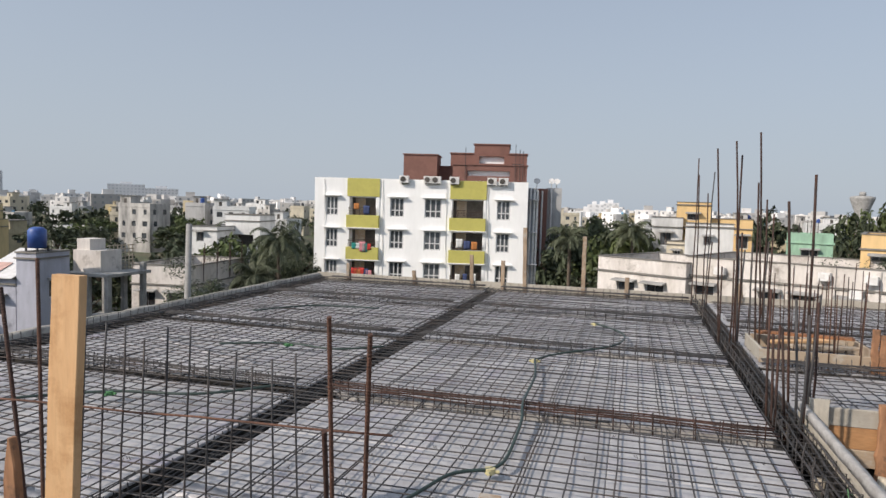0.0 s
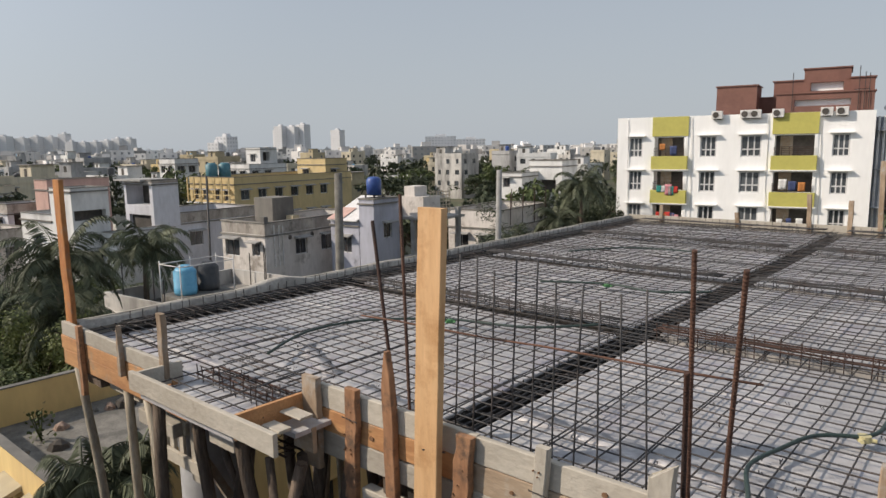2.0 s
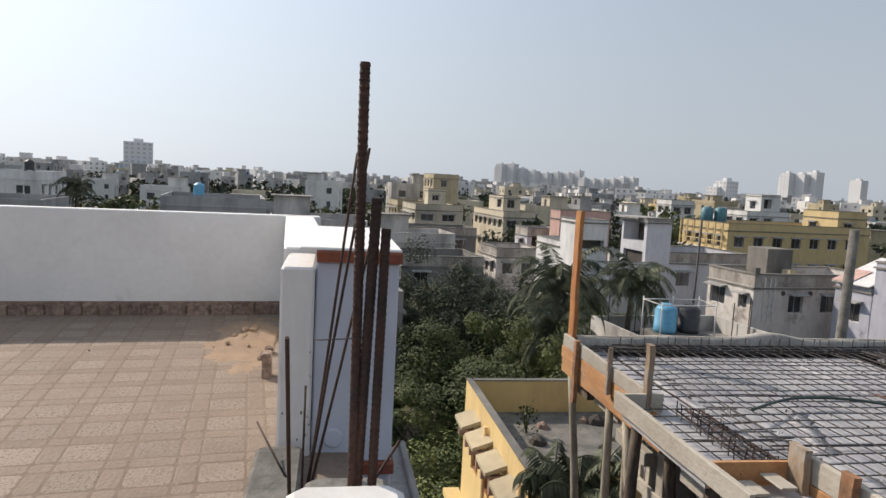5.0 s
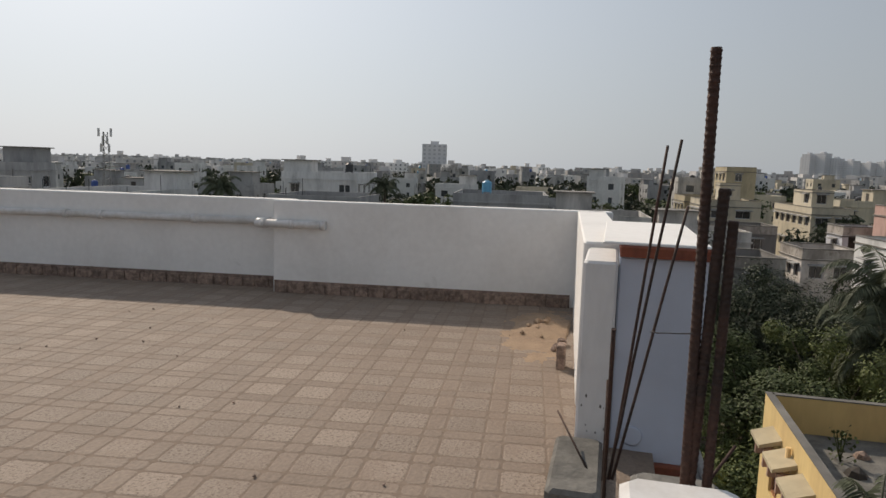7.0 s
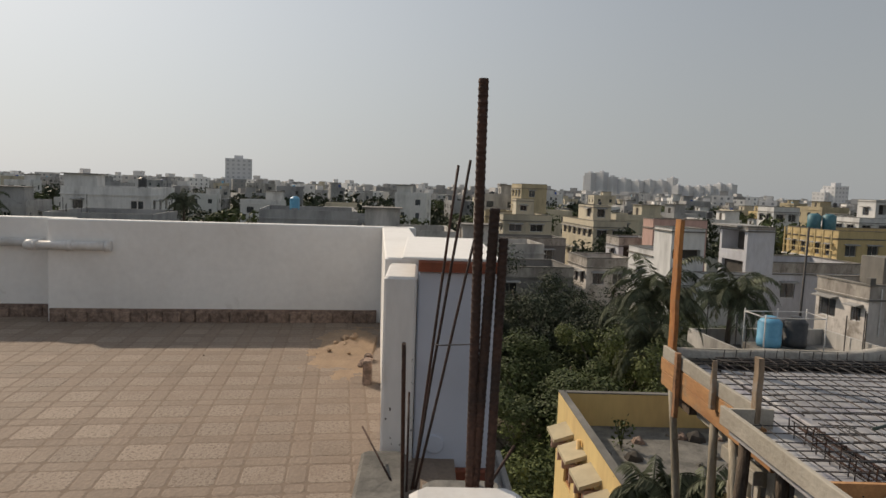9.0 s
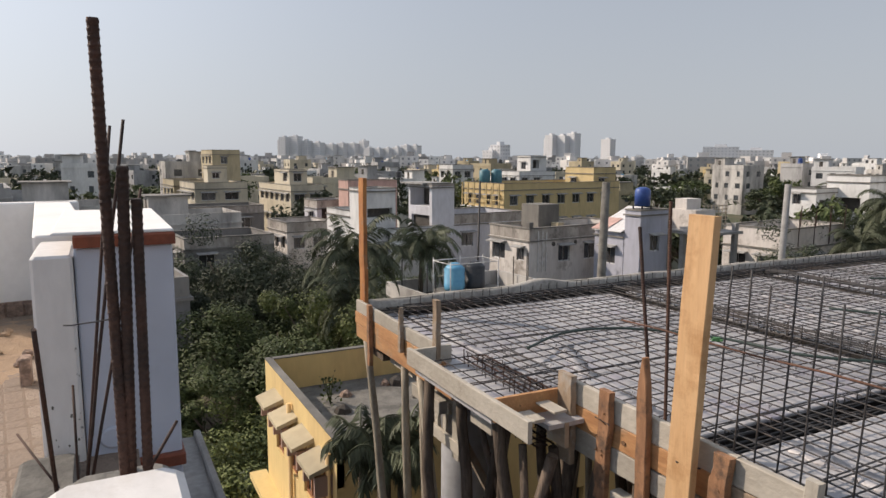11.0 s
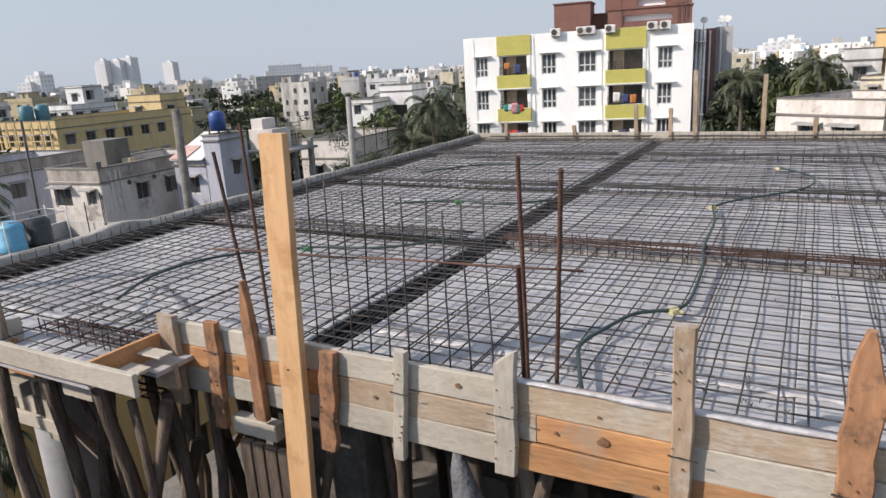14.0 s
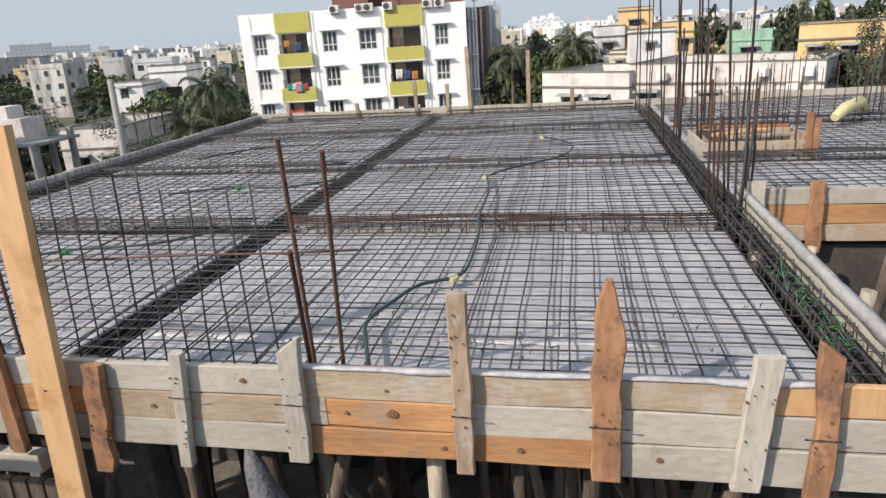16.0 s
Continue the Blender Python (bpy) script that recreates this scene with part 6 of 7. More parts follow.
villa(-97.6, 12.0, 2.2, 2.6, 0.38, "cream", [], [(0.6, 0.9, 1.0, 0.8)], "cream stair head on a flat roof", base=-2.5, par=0.2, coping=0.04)
villa(-102.3, 8.1, 7.5, 5, -1.6, "ochre", row(3, 0.8, 2.3, 1.2, 1.2, 1.2) + row(3, 0.8, 2.3, 4.2, 1.2, 1.2), [], "tan plastered house with rows of windows", coping=0.04)
villa(-130.3, 17.5, 8, 5, 2.85, "ochre", row(3, 0.8, 2.4, 1.2, 1.2, 1.3) + row(3, 0.8, 2.4, 4.2, 1.2, 1.3), row(1, 1.5, 2, 1.2, 1.2, 1.3), "tall tan house with two tanks on its roof", coping=0.04)
villa(-90.8, 21.5, 13.2, 4.7, -2.1, "cream", row(6, 0.7, 2.1, 1.2, 1.3, 1.1) + row(6, 0.7, 2.1, 4.2, 1.3, 1.1), row(2, 0.5, 2.2, 1.2, 1.5, 1.1) + row(2, 0.5, 2.2, 4.2, 1.5, 1.1), "cream house with a ribbon of windows", coping=0.04)
villa(-95.6, 22.6, 6.2, 2.6, -0.12, "cream", row(1, 3.6, 1, 0.5, 1.6, 1.2), [(0.6, 0.5, 1.2, 1.2)], "cream roof room with dark openings", base=-2.9, par=0.2, coping=0.04)
vb = villa(-50.4, 16.9, 2.9, 2.6, -0.76, "white", [(0.5, 4.4, 1.6, 1.2)], [(0.12, 1.55, 2.2, 0.7, 0.5), (0.6, 4.4, 1.4, 1.2)], "white house with a wide open window", par=0.15, coping=0.04)
villa(-53.3, 16.6, 4.6, 3.6, -2.66, "white", row(1, 1.6, 1, 1.5, 1.2, 1.1), [], "low white wing with a clean parapet", par=0.4, coping=0.03)
villa(-48.6, 18.9, 1.8, 4.6, -3.9, "white", [], row(1, 1.6, 1, 1.4, 1.2, 1.1), "low white wing with a flat roof", par=0.3, coping=0.03)
villa(-64.0, 20.2, 2.2, 5.4, -0.62, "pink", [], row(2, 0.8, 2.3, 1.0, 1.2, 0.9), "pink painted house wall behind a white one", coping=0.05)
villa(-61.8, 13.6, 5.2, 4.4, -4.3, "wash", row(3, 0.4, 1.6, 1.3, 1.0, 1.1), row(2, 0.6, 1.9, 1.3, 1.1, 1.1), "mouldy white house with a dirty parapet")
house(-66.5, 6.0, 6, 7.5, H3(6), -3.3, "mould", 411, label="low sooty grey house with a flat roof", tank=False)
villa(-68.8, 18.5, 3.4, 3.6, -2.8, "bluewash", row(1, 1.0, 1, 1.2, 1.3, 1.2), [(0.5, 0.6, 2.4, 1.6, 1.2)], "grey roof room with a tank behind a mouldy house")
villa(-112.1, 57.1, 4.5, 4.7, 0.3, "white", row(2, 0.4, 2.0, 1.2, 1.2, 1.2) + row(2, 0.4, 2.0, 4.0, 1.2, 1.2), row(2, 0.5, 2.2, 1.2, 1.4, 1.2) + row(2, 0.5, 2.2, 4.0, 1.4, 1.2), "white house with open balconies", coping=0.04)
villa(-109.3, 72.4, 4.0, 4.0, 2.05, "white", row(1, 1.2, 1, 1.2, 1.4, 1.4), [(0.6, 0.8, 1.6, 1.6, 1.0)], "white cube of a roof room", base=-1.2, par=0.2, coping=0.04)
villa(-108.4, 69.3, 8.5, 9, -0.9, "white", row(3, 0.5, 2.6, 1.2, 1.6, 1.2) + row(3, 0.5, 2.6, 4.2, 1.6, 1.2), row(2, 0.6, 3.0, 1.2, 1.6, 1.2), "white house with broad terraces", coping=0.04)
vt = villa(-34.3, 29.6, 1.3, 2.7, -1.75, "blue", [], [(1.0, 1.6, 0.9, 1.1)], "lilac-blue house with a tin-roofed top", par=0.2)
part("tin_roof", Shape().add([(-4.0, -0.3, 9.3), (-1.36, -0.3, 9.3), (-1.36, 3.3, 10.75), (-4.0, 3.3, 10.75), (-4.0, -0.3, 9.26), (-1.36, -0.3, 9.26), (-1.36, 3.3, 10.71), (-4.0, 3.3, 10.71)], [(0, 1, 2, 3), (7, 6, 5, 4), (0, 4, 5, 1), (1, 5, 6, 2), (2, 6, 7, 3), (3, 7, 4, 0)]), PVC, vt, "sloping pale tin sheet roof", local=True)
part("tin_ridge", Shape().box(-4.0, 0, 0, -2.7, 1.8, 0.02, 0, Matrix.Translation((0, -0.33, 9.34)) @ Matrix.Rotation(math.atan2(1.45, 3.6), 4, "X")), PAINT["pink"], vt, "faded red tin sheet", local=True)
villa(-35.7, 29.5, 2.6, 3.4, -3.3, "blue", row(1, 0.8, 1, 1.0, 1.1, 1.2), [], "lilac-blue wing under a tin roof", par=0.2)
villa(-32.1, 40.7, 4.7, 8.5, -3.28, "wash", row(2, 0.6, 2.2, 1.9, 1.3, 1.3), row(3, 0.8, 2.6, 1.9, 1.3, 1.3), "long mossy house with a rain-streaked parapet", par=1.3, band=False)
villa(-40.7, 56.6, 2.9, 10.4, -1.07, "white", row(1, 0.7, 1, 0.5, 0.8, 1.0) + row(1, 0.7, 1, 3.4, 0.9, 1.2), [(0.6, 1.0, 2.0, 2.2, 1.2), (4.0, 1.6, 1.4, 1.3)], "white house with a flat upper terrace", par=0.3, coping=0.06)
villa(-38.3, 60.5, 3.8, 3.8, 0.1, "white", [(0.3, 2.0, 2.8, 1.4, 0.9)], row(1, 1.6, 1, 2.2, 1.2, 1.2), "taller white house with a black stained parapet", par=0.5)
corner_house(-29.3, 12.7, 5.5, 7.5, -5.0, "mould", 115, label="low stained house with a tank terrace on its roof", head=False, tank=False)
# unfinished concrete frame
fr = thing("concrete_frame_house", (-33, 34, -12.5), "unfinished grey concrete frame with open storeys", "house")
HOUSES.append((-33, 34, 3.5))
for z in (-3.3, -6.3, -9.3):
    part("floor_slab", Shape().box(-35.6, 32.6, z, -32.0, 36.4, z + 0.18), CONC, fr, "raw concrete slab")
for x in (-35.3, -33.8, -32.3):
    for y in (32.9, 36.0):
        part("column", Shape().box(x - 0.15, y - 0.15, -12.5, x + 0.15, y + 0.15, -2.6 if y > 35 else -3.3), CONC, fr)
part("stair_room", Shape().box(-35.4, 33.4, -3.12, -33.3, 35.2, -1.75).box(-35.2, 33.5, -1.75, -34.2, 34.8, -1.05), PAINT["wash"], fr, "stained pale plastered roof room")
for i in range(7):
    part("rack_pole", Shape().tube([(-33.6 + 0.02 * i, 34.5 + 0.32 * i, -3.12), (-33.6 + 0.02 * i, 34.5 + 0.32 * i, -1.45)], 0.04, 5), WOOD["bamboo"], fr, "upright bamboo rack pole")
    part("rack_pole", Shape().tube([(-33.6, 34.3, -2.95 + 0.24 * i), (-33.5, 36.6, -2.95 + 0.24 * i)], 0.035, 5), WOOD["bamboo"], fr, "level bamboo rack pole")
for i in range(9):
    part("roof_rod", Shape().tube([(-32.6 + 0.5 * (i % 2), 41.4 + i * 0.85, -4.5), (-32.6 + 0.5 * (i % 2), 41.4 + i * 0.85, -2.4 + 0.35 * (i % 3))], 0.035, 5), DARKRUST, fr, "rusty column bar beside the frame")

villa(5.22, 62.33, 2.85, 4, 2.65, "apricot", [(0.9, 1.0, 1.0, 0.6)], [], "apricot yellow roof block", turn=-4.7, base=0.4, par=0.15, coping=0.03)
villa(2.9, 61.6, 2.6, 5, 1.23, "white", row(1, 0.7, 1, 1.3, 1.0, 1.2) + row(1, 0.7, 1, 4.0, 1.0, 1.2), [], "white and apricot house with a flat roof", turn=-2.6, coping=0.05)
villa(8.77, 62.87, 5.8, 6, 1.24, "apricot", [(0.5, 1.4, 1.0, 1.2), (2.6, 1.4, 1.0, 1.2), (4.5, 1.4, 1.0, 1.2), (0.5, 4.2, 1.0, 1.2), (2.6, 4.2, 1.0, 1.2), (4.5, 4.2, 1.0, 1.2)], [], "apricot yellow house with white trim", turn=-7.6, trim="white", coping=0.05)
villa(6.07, 54.17, 3.47, 4.2, 0.9, "white", [(1.35, 0.95, 0.6, 0.75), (1.3, 3.6, 0.9, 1.2)], [], "plain white stair tower with one small window", turn=-6.0, par=0.15, coping=0.03)
villa(2.75, 55.9, 1.5, 3.5, -0.64, "cream", [(0.55, 0.7, 0.55, 1.6)], [], "narrow cream stair head with a dark door", turn=-23.3, par=0.15, coping=0.03)
villa(1.6, 38.57, 5.82, 7, -1.12, "wash", [(1.4, 1.35, 1.2, 1.1), (3.3, 1.35, 1.2, 1.1)], [], "low white building with a stained parapet", turn=-31.9, coping=0.05, band=False)
vr = villa(10.41, 34.78, 9.75, 8, -0.75, "wash", [(0.5, 1.5, 1.1, 1.1), (3.9, 1.5, 1.0, 1.1), (5.5, 1.5, 1.1, 1.1), (7.6, 1.5, 1.1, 1.1)], [(1.5, 1.5, 1.1, 1.1)], "long low white building with small sunshades", turn=-26.0, par=0.95, coping=0.05, band=False)
for u in (-7.1, -4.4, -2.5, -0.6):
    part("buttress", Shape().box(u, -0.09, 8.0, u + 0.22, -0.004, 11.7), PAINT["wash"], vr, "plastered wall pier", local=True)
for u, z in ((-3.0, 11.05), (-1.0, 11.05), (-8.1, 10.9), (-1.6, 10.3)):
    cw = part("air_conditioner", Shape().soft_box(u, -0.42, z, u + 0.55, -0.02, z + 0.4, 0.02), PVC, vr, "small white air conditioner casing", local=True)
house(15.8, 73.6, 4.0, 5, H3(-13), 0.02, "green", 126, label="mint green plastered town house", head=False, tank=False)
villa(15.6, 41.5, 4.4, 7, 0.76, "apricot", [(0.5, 1.2, 0.9, 1.1), (2.2, 1.2, 0.9, 1.1), (0.5, 3.8, 0.9, 1.1), (2.2, 3.8, 0.9, 1.1)], [], "apricot house with a rounded corner", turn=-17.8, coping=0.05)
house(24, 50, 8, 8, H3(-12), 0.8, "apricot", 128, label="apricot house with balconies")
house(-33, -1.6, 6, 6, H3(6), -3.2, "dark", 131, label="grey concrete house behind trees", head=False)
house(-28, -3.2, 5, 6, H3(6), -5.2, "dark", 132, label="dark grey concrete house behind trees", head=False, tank=False)
for (x, y, w, d, tz, pnt, sd) in ((-58, -48, 12, 9, -1.5, "white", 141), (-66, -30, 10, 9, -1.6, "grey", 142), (-50, -60, 10, 8, -0.6, "grey", 143), (-78, -14, 12, 10, -1.2, "grey", 144), (-90, -40, 14, 10, 0.3, "white", 145), (-62, -70, 13, 9, 0.6, "grey", 146), (-70, -3, 10, 9, -2.5, "mould", 147)):
    house(x, y, w, d, H3(4 + sd % 7), tz, pnt, sd)

# yellow neighbour with sunshades
yel = thing("yellow_house", (-13, 5, -12.5), "pale yellow house with stepped sunshades and a dirty flat roof", "house")
HOUSES.append((-13, 6, 6))
s = Shape()
wall_face(s, Vector((-17.35, 2.0, 0)), Vector((1, 0, 0)), 5.35, -12.5, -3.15, [(0.95 + i * 1.15, -4.95 - r * 2.9, 1.65 + i * 1.15, -3.75 - r * 2.9, 0.25) for i in range(4) for r in range(3)])
wall_face(s, Vector((-12.0, 2.0, 0)), Vector((0, 1, 0)), 7, -12.5, -3.15, [(1.5, -6.4, 2.6, -5.1), (4.2, -6.4, 5.3, -5.1)])
wall_face(s, Vector((-12.0, 9, 0)), Vector((-1, 0, 0)), 5.35, -12.5, -3.15, [])
wall_face(s, Vector((-17.35, 9, 0)), Vector((0, -1, 0)), 7, -12.5, -3.15, [])
part("wall", s, [PAINT["pale"], GLASS], yel, "pale yellow painted wall", weld=True)
for b in ((-17.35, 2.004, -12.0, 2.14), (-17.35, 8.86, -12.0, 8.996), (-17.346, 2.14, -17.21, 8.86), (-12.14, 2.14, -12.004, 8.86)):
    part("parapet", Shape().box(b[0], b[1], -3.95, b[2], b[3], -3.14), PAINT["pale"], yel)
    part("coping", Shape().box(b[0] - 0.012, b[1] - 0.012, -3.136, b[2] + 0.012, b[3] + 0.012, -3.11), MOSS, yel, "sooty coping")
part("roof", Shape().box(-17.2, 2.15, -4.0, -12.15, 8.85, -3.92), DARKCONC, yel, "grey sooty concrete roof")
for i in range(4):
    for r in range(3):
        u = -17.35 + 0.95 + i * 1.15
        zt = -3.6 - r * 2.9
        s = Shape().add([(u - 0.06, 1.58, zt - 0.1), (u + 0.76, 1.58, zt - 0.1), (u + 0.76, 2.0, zt + 0.04), (u - 0.06, 2.0, zt + 0.04), (u - 0.06, 1.58, zt - 0.17), (u + 0.76, 1.58, zt - 0.17), (u + 0.76, 2.0, zt - 0.05), (u - 0.06, 2.0, zt - 0.05)],
                        [(0, 1, 2, 3), (7, 6, 5, 4), (0, 4, 5, 1), (1, 5, 6, 2), (3, 7, 4, 0)])
        part("sunshade", s, PAINT["ochre"], yel, "dirty tan concrete sunshade")
        for e in (-0.04, 0.66):
            part("sunshade_bracket", Shape().box(u + e, 1.68, zt - 0.55, u + e + 0.08, 1.996, zt - 0.18), PAINT["brick"], yel, "reddish brown side fin")
        s = Shape()
        wall_face(s, Vector((u, 2.05, 0)), Vector((1, 0, 0)), 0.7, zt - 1.35, zt - 0.15, [(0.06, zt - 1.29, 0.32, zt - 0.21), (0.38, zt - 1.29, 0.64, zt - 0.21)], depth=0.04)
        part("window", s, [WOOD["bark"], GLASS], yel, "reddish wooden casement window", weld=True)
s = Shape().box(-17.6, 1.6, -6.15, -12.0, 1.998, -6.0)
part("floor_ledge", s, PAINT["pale"], yel)
s = Shape()
for x in (-14.9, -12.25):
    s.tube([(x, 1.93, -3.4), (x, 1.93, -12.4)], 0.05, 8)
part("drain_pipe", s, PAINT["apricot"], yel, "yellow painted drain pipe", smooth=True)

yel.location.y -= 0.1

# roof tank stand
plinth = whole("tank_plinth", Shape().soft_box(-32.3, 13.7, -5.85, -30.6, 16.6, -5.06, 0.03), DARKCONC, "grey concrete plinth under the roof tanks", "plinth")
for x, y, c, lb in ((-31.4, 14.5, BLUETANK, "light blue plastic water tank on a roof frame"), (-31.5, 15.75, BLACKTANK, "black plastic water tank on a roof frame")):
    z = -5.05
    th = thing("water_tank", (x, y, z), lb, "water tank")
    part("tank_body", Shape().tube([(x, y, z), (x, y, z + 0.15), (x, y, z + 0.4), (x, y, z + 0.42), (x, y, z + 0.75), (x, y, z + 0.77), (x, y, z + 1.1), (x, y, z + 1.3)], [0.5, 0.53, 0.53, 0.51, 0.53, 0.51, 0.53, 0.36], 18), c, th, smooth=True)
    part("lid", Shape().tube([(x, y, z + 1.3), (x, y, z + 1.38)], [0.28, 0.25], 14), c, th)
s = Shape()
for x, y in ((-32.2, 13.7), (-32.3, 15.3), (-30.5, 13.8), (-30.6, 16.6), (-32.3, 16.7)):
    s.tube([(x, y, -5.8), (x, y, -3.45)], 0.03, 6)
s.tube([(-32.2, 13.7, -3.6), (-32.3, 15.3, -3.6), (-32.3, 16.7, -3.6), (-30.6, 16.6, -3.6), (-30.5, 13.8, -3.6), (-32.2, 13.7, -3.6)], 0.025, 6)
part("pipe_frame", s, PVC, plinth, "white pipe frame round the roof tanks", smooth=True)
th = thing("water_tank", (-34.95, 30.3, -1.7), "dark blue water tank on a roof stand", "water tank")
part("tank_body", Shape().tube([(-34.95, 30.3, -1.45), (-34.95, 30.3, -0.45), (-34.95, 30.3, -0.3), (-34.95, 30.3, -0.24)], [0.5, 0.5, 0.38, 0.2], 16), NAVYTANK, th, smooth=True)
s = Shape()
for i in (-0.4, 0.4):
    for j in (-0.4, 0.4):
        s.box(-34.95 + i - 0.04, 30.3 + j - 0.04, -1.95, -34.95 + i + 0.04, 30.3 + j + 0.04, -1.45)
part("stand", s, STEEL, th)
th = thing("water_tank", (-77.4, 43.45, -2.2), "pair of teal plastic water tanks on the yellow house", "water tank")
for u in (0, 1.5):
    part("tank_body", Shape().tube([(-77.4 + u * 0.3, 43.45 + u, -2.2), (-77.4 + u * 0.3, 43.45 + u, -0.1), (-77.4 + u * 0.3, 43.45 + u, 0.15)], [0.72, 0.72, 0.4], 16), TEALTANK, th, smooth=True)
# poles
for x, y, z1, r, kd in ((-24.66, 18.1, 0.6, 0.17, DARKCONC), (-19.4, 22.8, 0.63, 0.12, CONC), (-32.9, 16.6, 0.4, 0.05, STEEL)):
    whole("utility_pole", Shape().tube([(x, y, -12.5), (x + 0.2, y + 0.1, z1)], [r * 1.4, r], 10), kd, "grey concrete utility pole" if r > 0.1 else "thin dark steel pole", "pole", "poles", smooth=True)
# water tower
s = Shape().tube([(56.9, 200.4, -12.5), (56.9, 200.4, 0), (56.9, 200.4, 2.6), (56.9, 200.4, 6.6), (56.9, 200.4, 7.2), (56.9, 200.4, 7.5)], [1.5, 1.4, 1.5, 2.95, 3.0, 1.3], 20)
s.tube([(56.9, 200.4, 7.5), (56.9, 200.4, 8.3), (56.9, 200.4, 8.6)], [0.8, 0.8, 0.5], 12)
whole("water_tower", s, CONC, "grey concrete funnel-shaped water tower", "water tower", smooth=True)
# telecom mast
th = thing("telecom_mast", (-100, -86, 0), "steel lattice telecom mast with antennas on a roof", "mast")
s = Shape()
for a in range(3):
    c, d = 0.8 * math.cos(a * 2.1), 0.8 * math.sin(a * 2.1)
    s.tube([(-100 + c, -86 + d, -4), (-100 + c * 0.5, -86 + d * 0.5, 5.6)], 0.07, 5)
    for k in range(8):
        c2, d2 = 0.8 * math.cos((a + 1) * 2.1), 0.8 * math.sin((a + 1) * 2.1)
        s.tube([(-100 + c * (1 - k * 0.05), -86 + d * (1 - k * 0.05), -3 + k * 1.05), (-100 + c2 * (1 - k * 0.05), -86 + d2 * (1 - k * 0.05), -1.95 + k * 1.05)], 0.04, 4)
part("lattice", s, CONC, th)
for a in range(6):
    c, d = 0.95 * math.cos(a * 1.05), 0.95 * math.sin(a * 1.05)
    part("antenna", Shape().box(-100 + c - 0.13, -86 + d - 0.13, 2.2 + (a % 3) * 1.3, -100 + c + 0.13, -86 + d + 0.13, 3.6 + (a % 3) * 1.3), PVC, th)
HOUSES.append((-100, -86, 8))
house(-100, -86, 12, 10, H3(110), -3.9, "grey", 150)

# ---- the town, nearer and farther ----
GARDENS = [(-24, 3.5, 9), (-32, 6, 8), (-6, 57, 8), (-23, 38, 5), (-4, 46, 5), (-62, 38, 8), (-50, 33, 5)]
q = random.Random(2024)
dull = ["white", "grey", "grey", "mould", "grey", "cream", "white"]
names = ["white", "white", "white", "cream", "cream", "grey", "mould", "grey", "mould", "ochre", "white", "cream", "mould", "grey", "white", "blue", "yellow", "white", "mould", "cream", "ochre"]
count = 0
tries = 0
while count < 300 and tries < 8000:
    tries += 1
    ang = q.uniform(math.radians(48), math.radians(226))
    r = 62 + 420 * q.random() ** 0.95
    x, y = r * math.cos(ang), r * math.sin(ang)
    w, d = q.uniform(5.5, 10), q.uniform(5.5, 9.5)
    if any(math.hypot(x - a, y - b) < c + w * 0.55 for a, b, c in HOUSES) or any(math.hypot(x - a, y - b) < c + 3 for a, b, c in GARDENS) or (r < 104 and 2.45 < ang < 3.2) or (r < 150 and 1.2 < ang <= 2.45) or (r < 100 and ang <= 1.2):
        continue
    hgt = q.choice((6.8, 6.8, 9.8, 9.8, 9.8, 10.6)) if r < 140 else q.choice((6.8, 9.8, 9.8, 9.8, 12.6, 12.6))
    house(x, y, w, d, 0.12 + q.gauss(0, 0.12), -12.5 + hgt + q.uniform(-0.4, 0.6), q.choice(names if ang < 2.75 else dull), 1000 + tries, near=r < 135)
    count += 1
# Walls and openings kept pale: haze of distance is put into their colours.
FARWALL = mat("distant_walls", (0.66, 0.65, 0.64), (0.5, 0.48, 0.46), 0.5, 0.95, scale=0.02, fine=0.3, vary=0.1, island=0.45, bump=0)
FARWIN = mat("distant_openings", (0.28, 0.29, 0.30), None, 0.5, 0.9, scale=0.05, fine=0.5, bump=0)
s = Shape()
for i in range(2600):
    ang = q.uniform(math.radians(40), math.radians(232))
    r = 400 + 2400 * q.random() ** 1.3
    w, d, h = q.uniform(7, 16), q.uniform(7, 12), q.choice((7, 10, 10, 10, 13, 13, 15))
    m = Matrix.Translation((r * math.cos(ang), r * math.sin(ang), -12.5)) @ Matrix.Rotation(ang + q.uniform(-0.6, 0.6), 4, "Z")
    s.box(-d / 2, -w / 2, 0, d / 2, w / 2, h, 0, m)
    if q.random() < 0.6:
        s.box(-d / 4, -w / 4, h, d / 4, w / 8, h + 2.6, 0, m)
    if r < 700:
        for lv in range(int(h / 3.2)):
            for k in range(int(w / 3.5)):
                u = -w / 2 + (k + 0.5) * w / int(w / 3.5)
                s.box(-d / 2 - 0.03, u - 0.6, h - 2.3 - lv * 3.1, -d / 2 + 0.01, u + 0.6, h - 1.0 - lv * 3.1, 1, m)
whole("far_town", s, [FARWALL, FARWIN], "hazy sprawl of pale flat-roofed houses", "town", kind="stuff", base=(0, 0, -12.5))
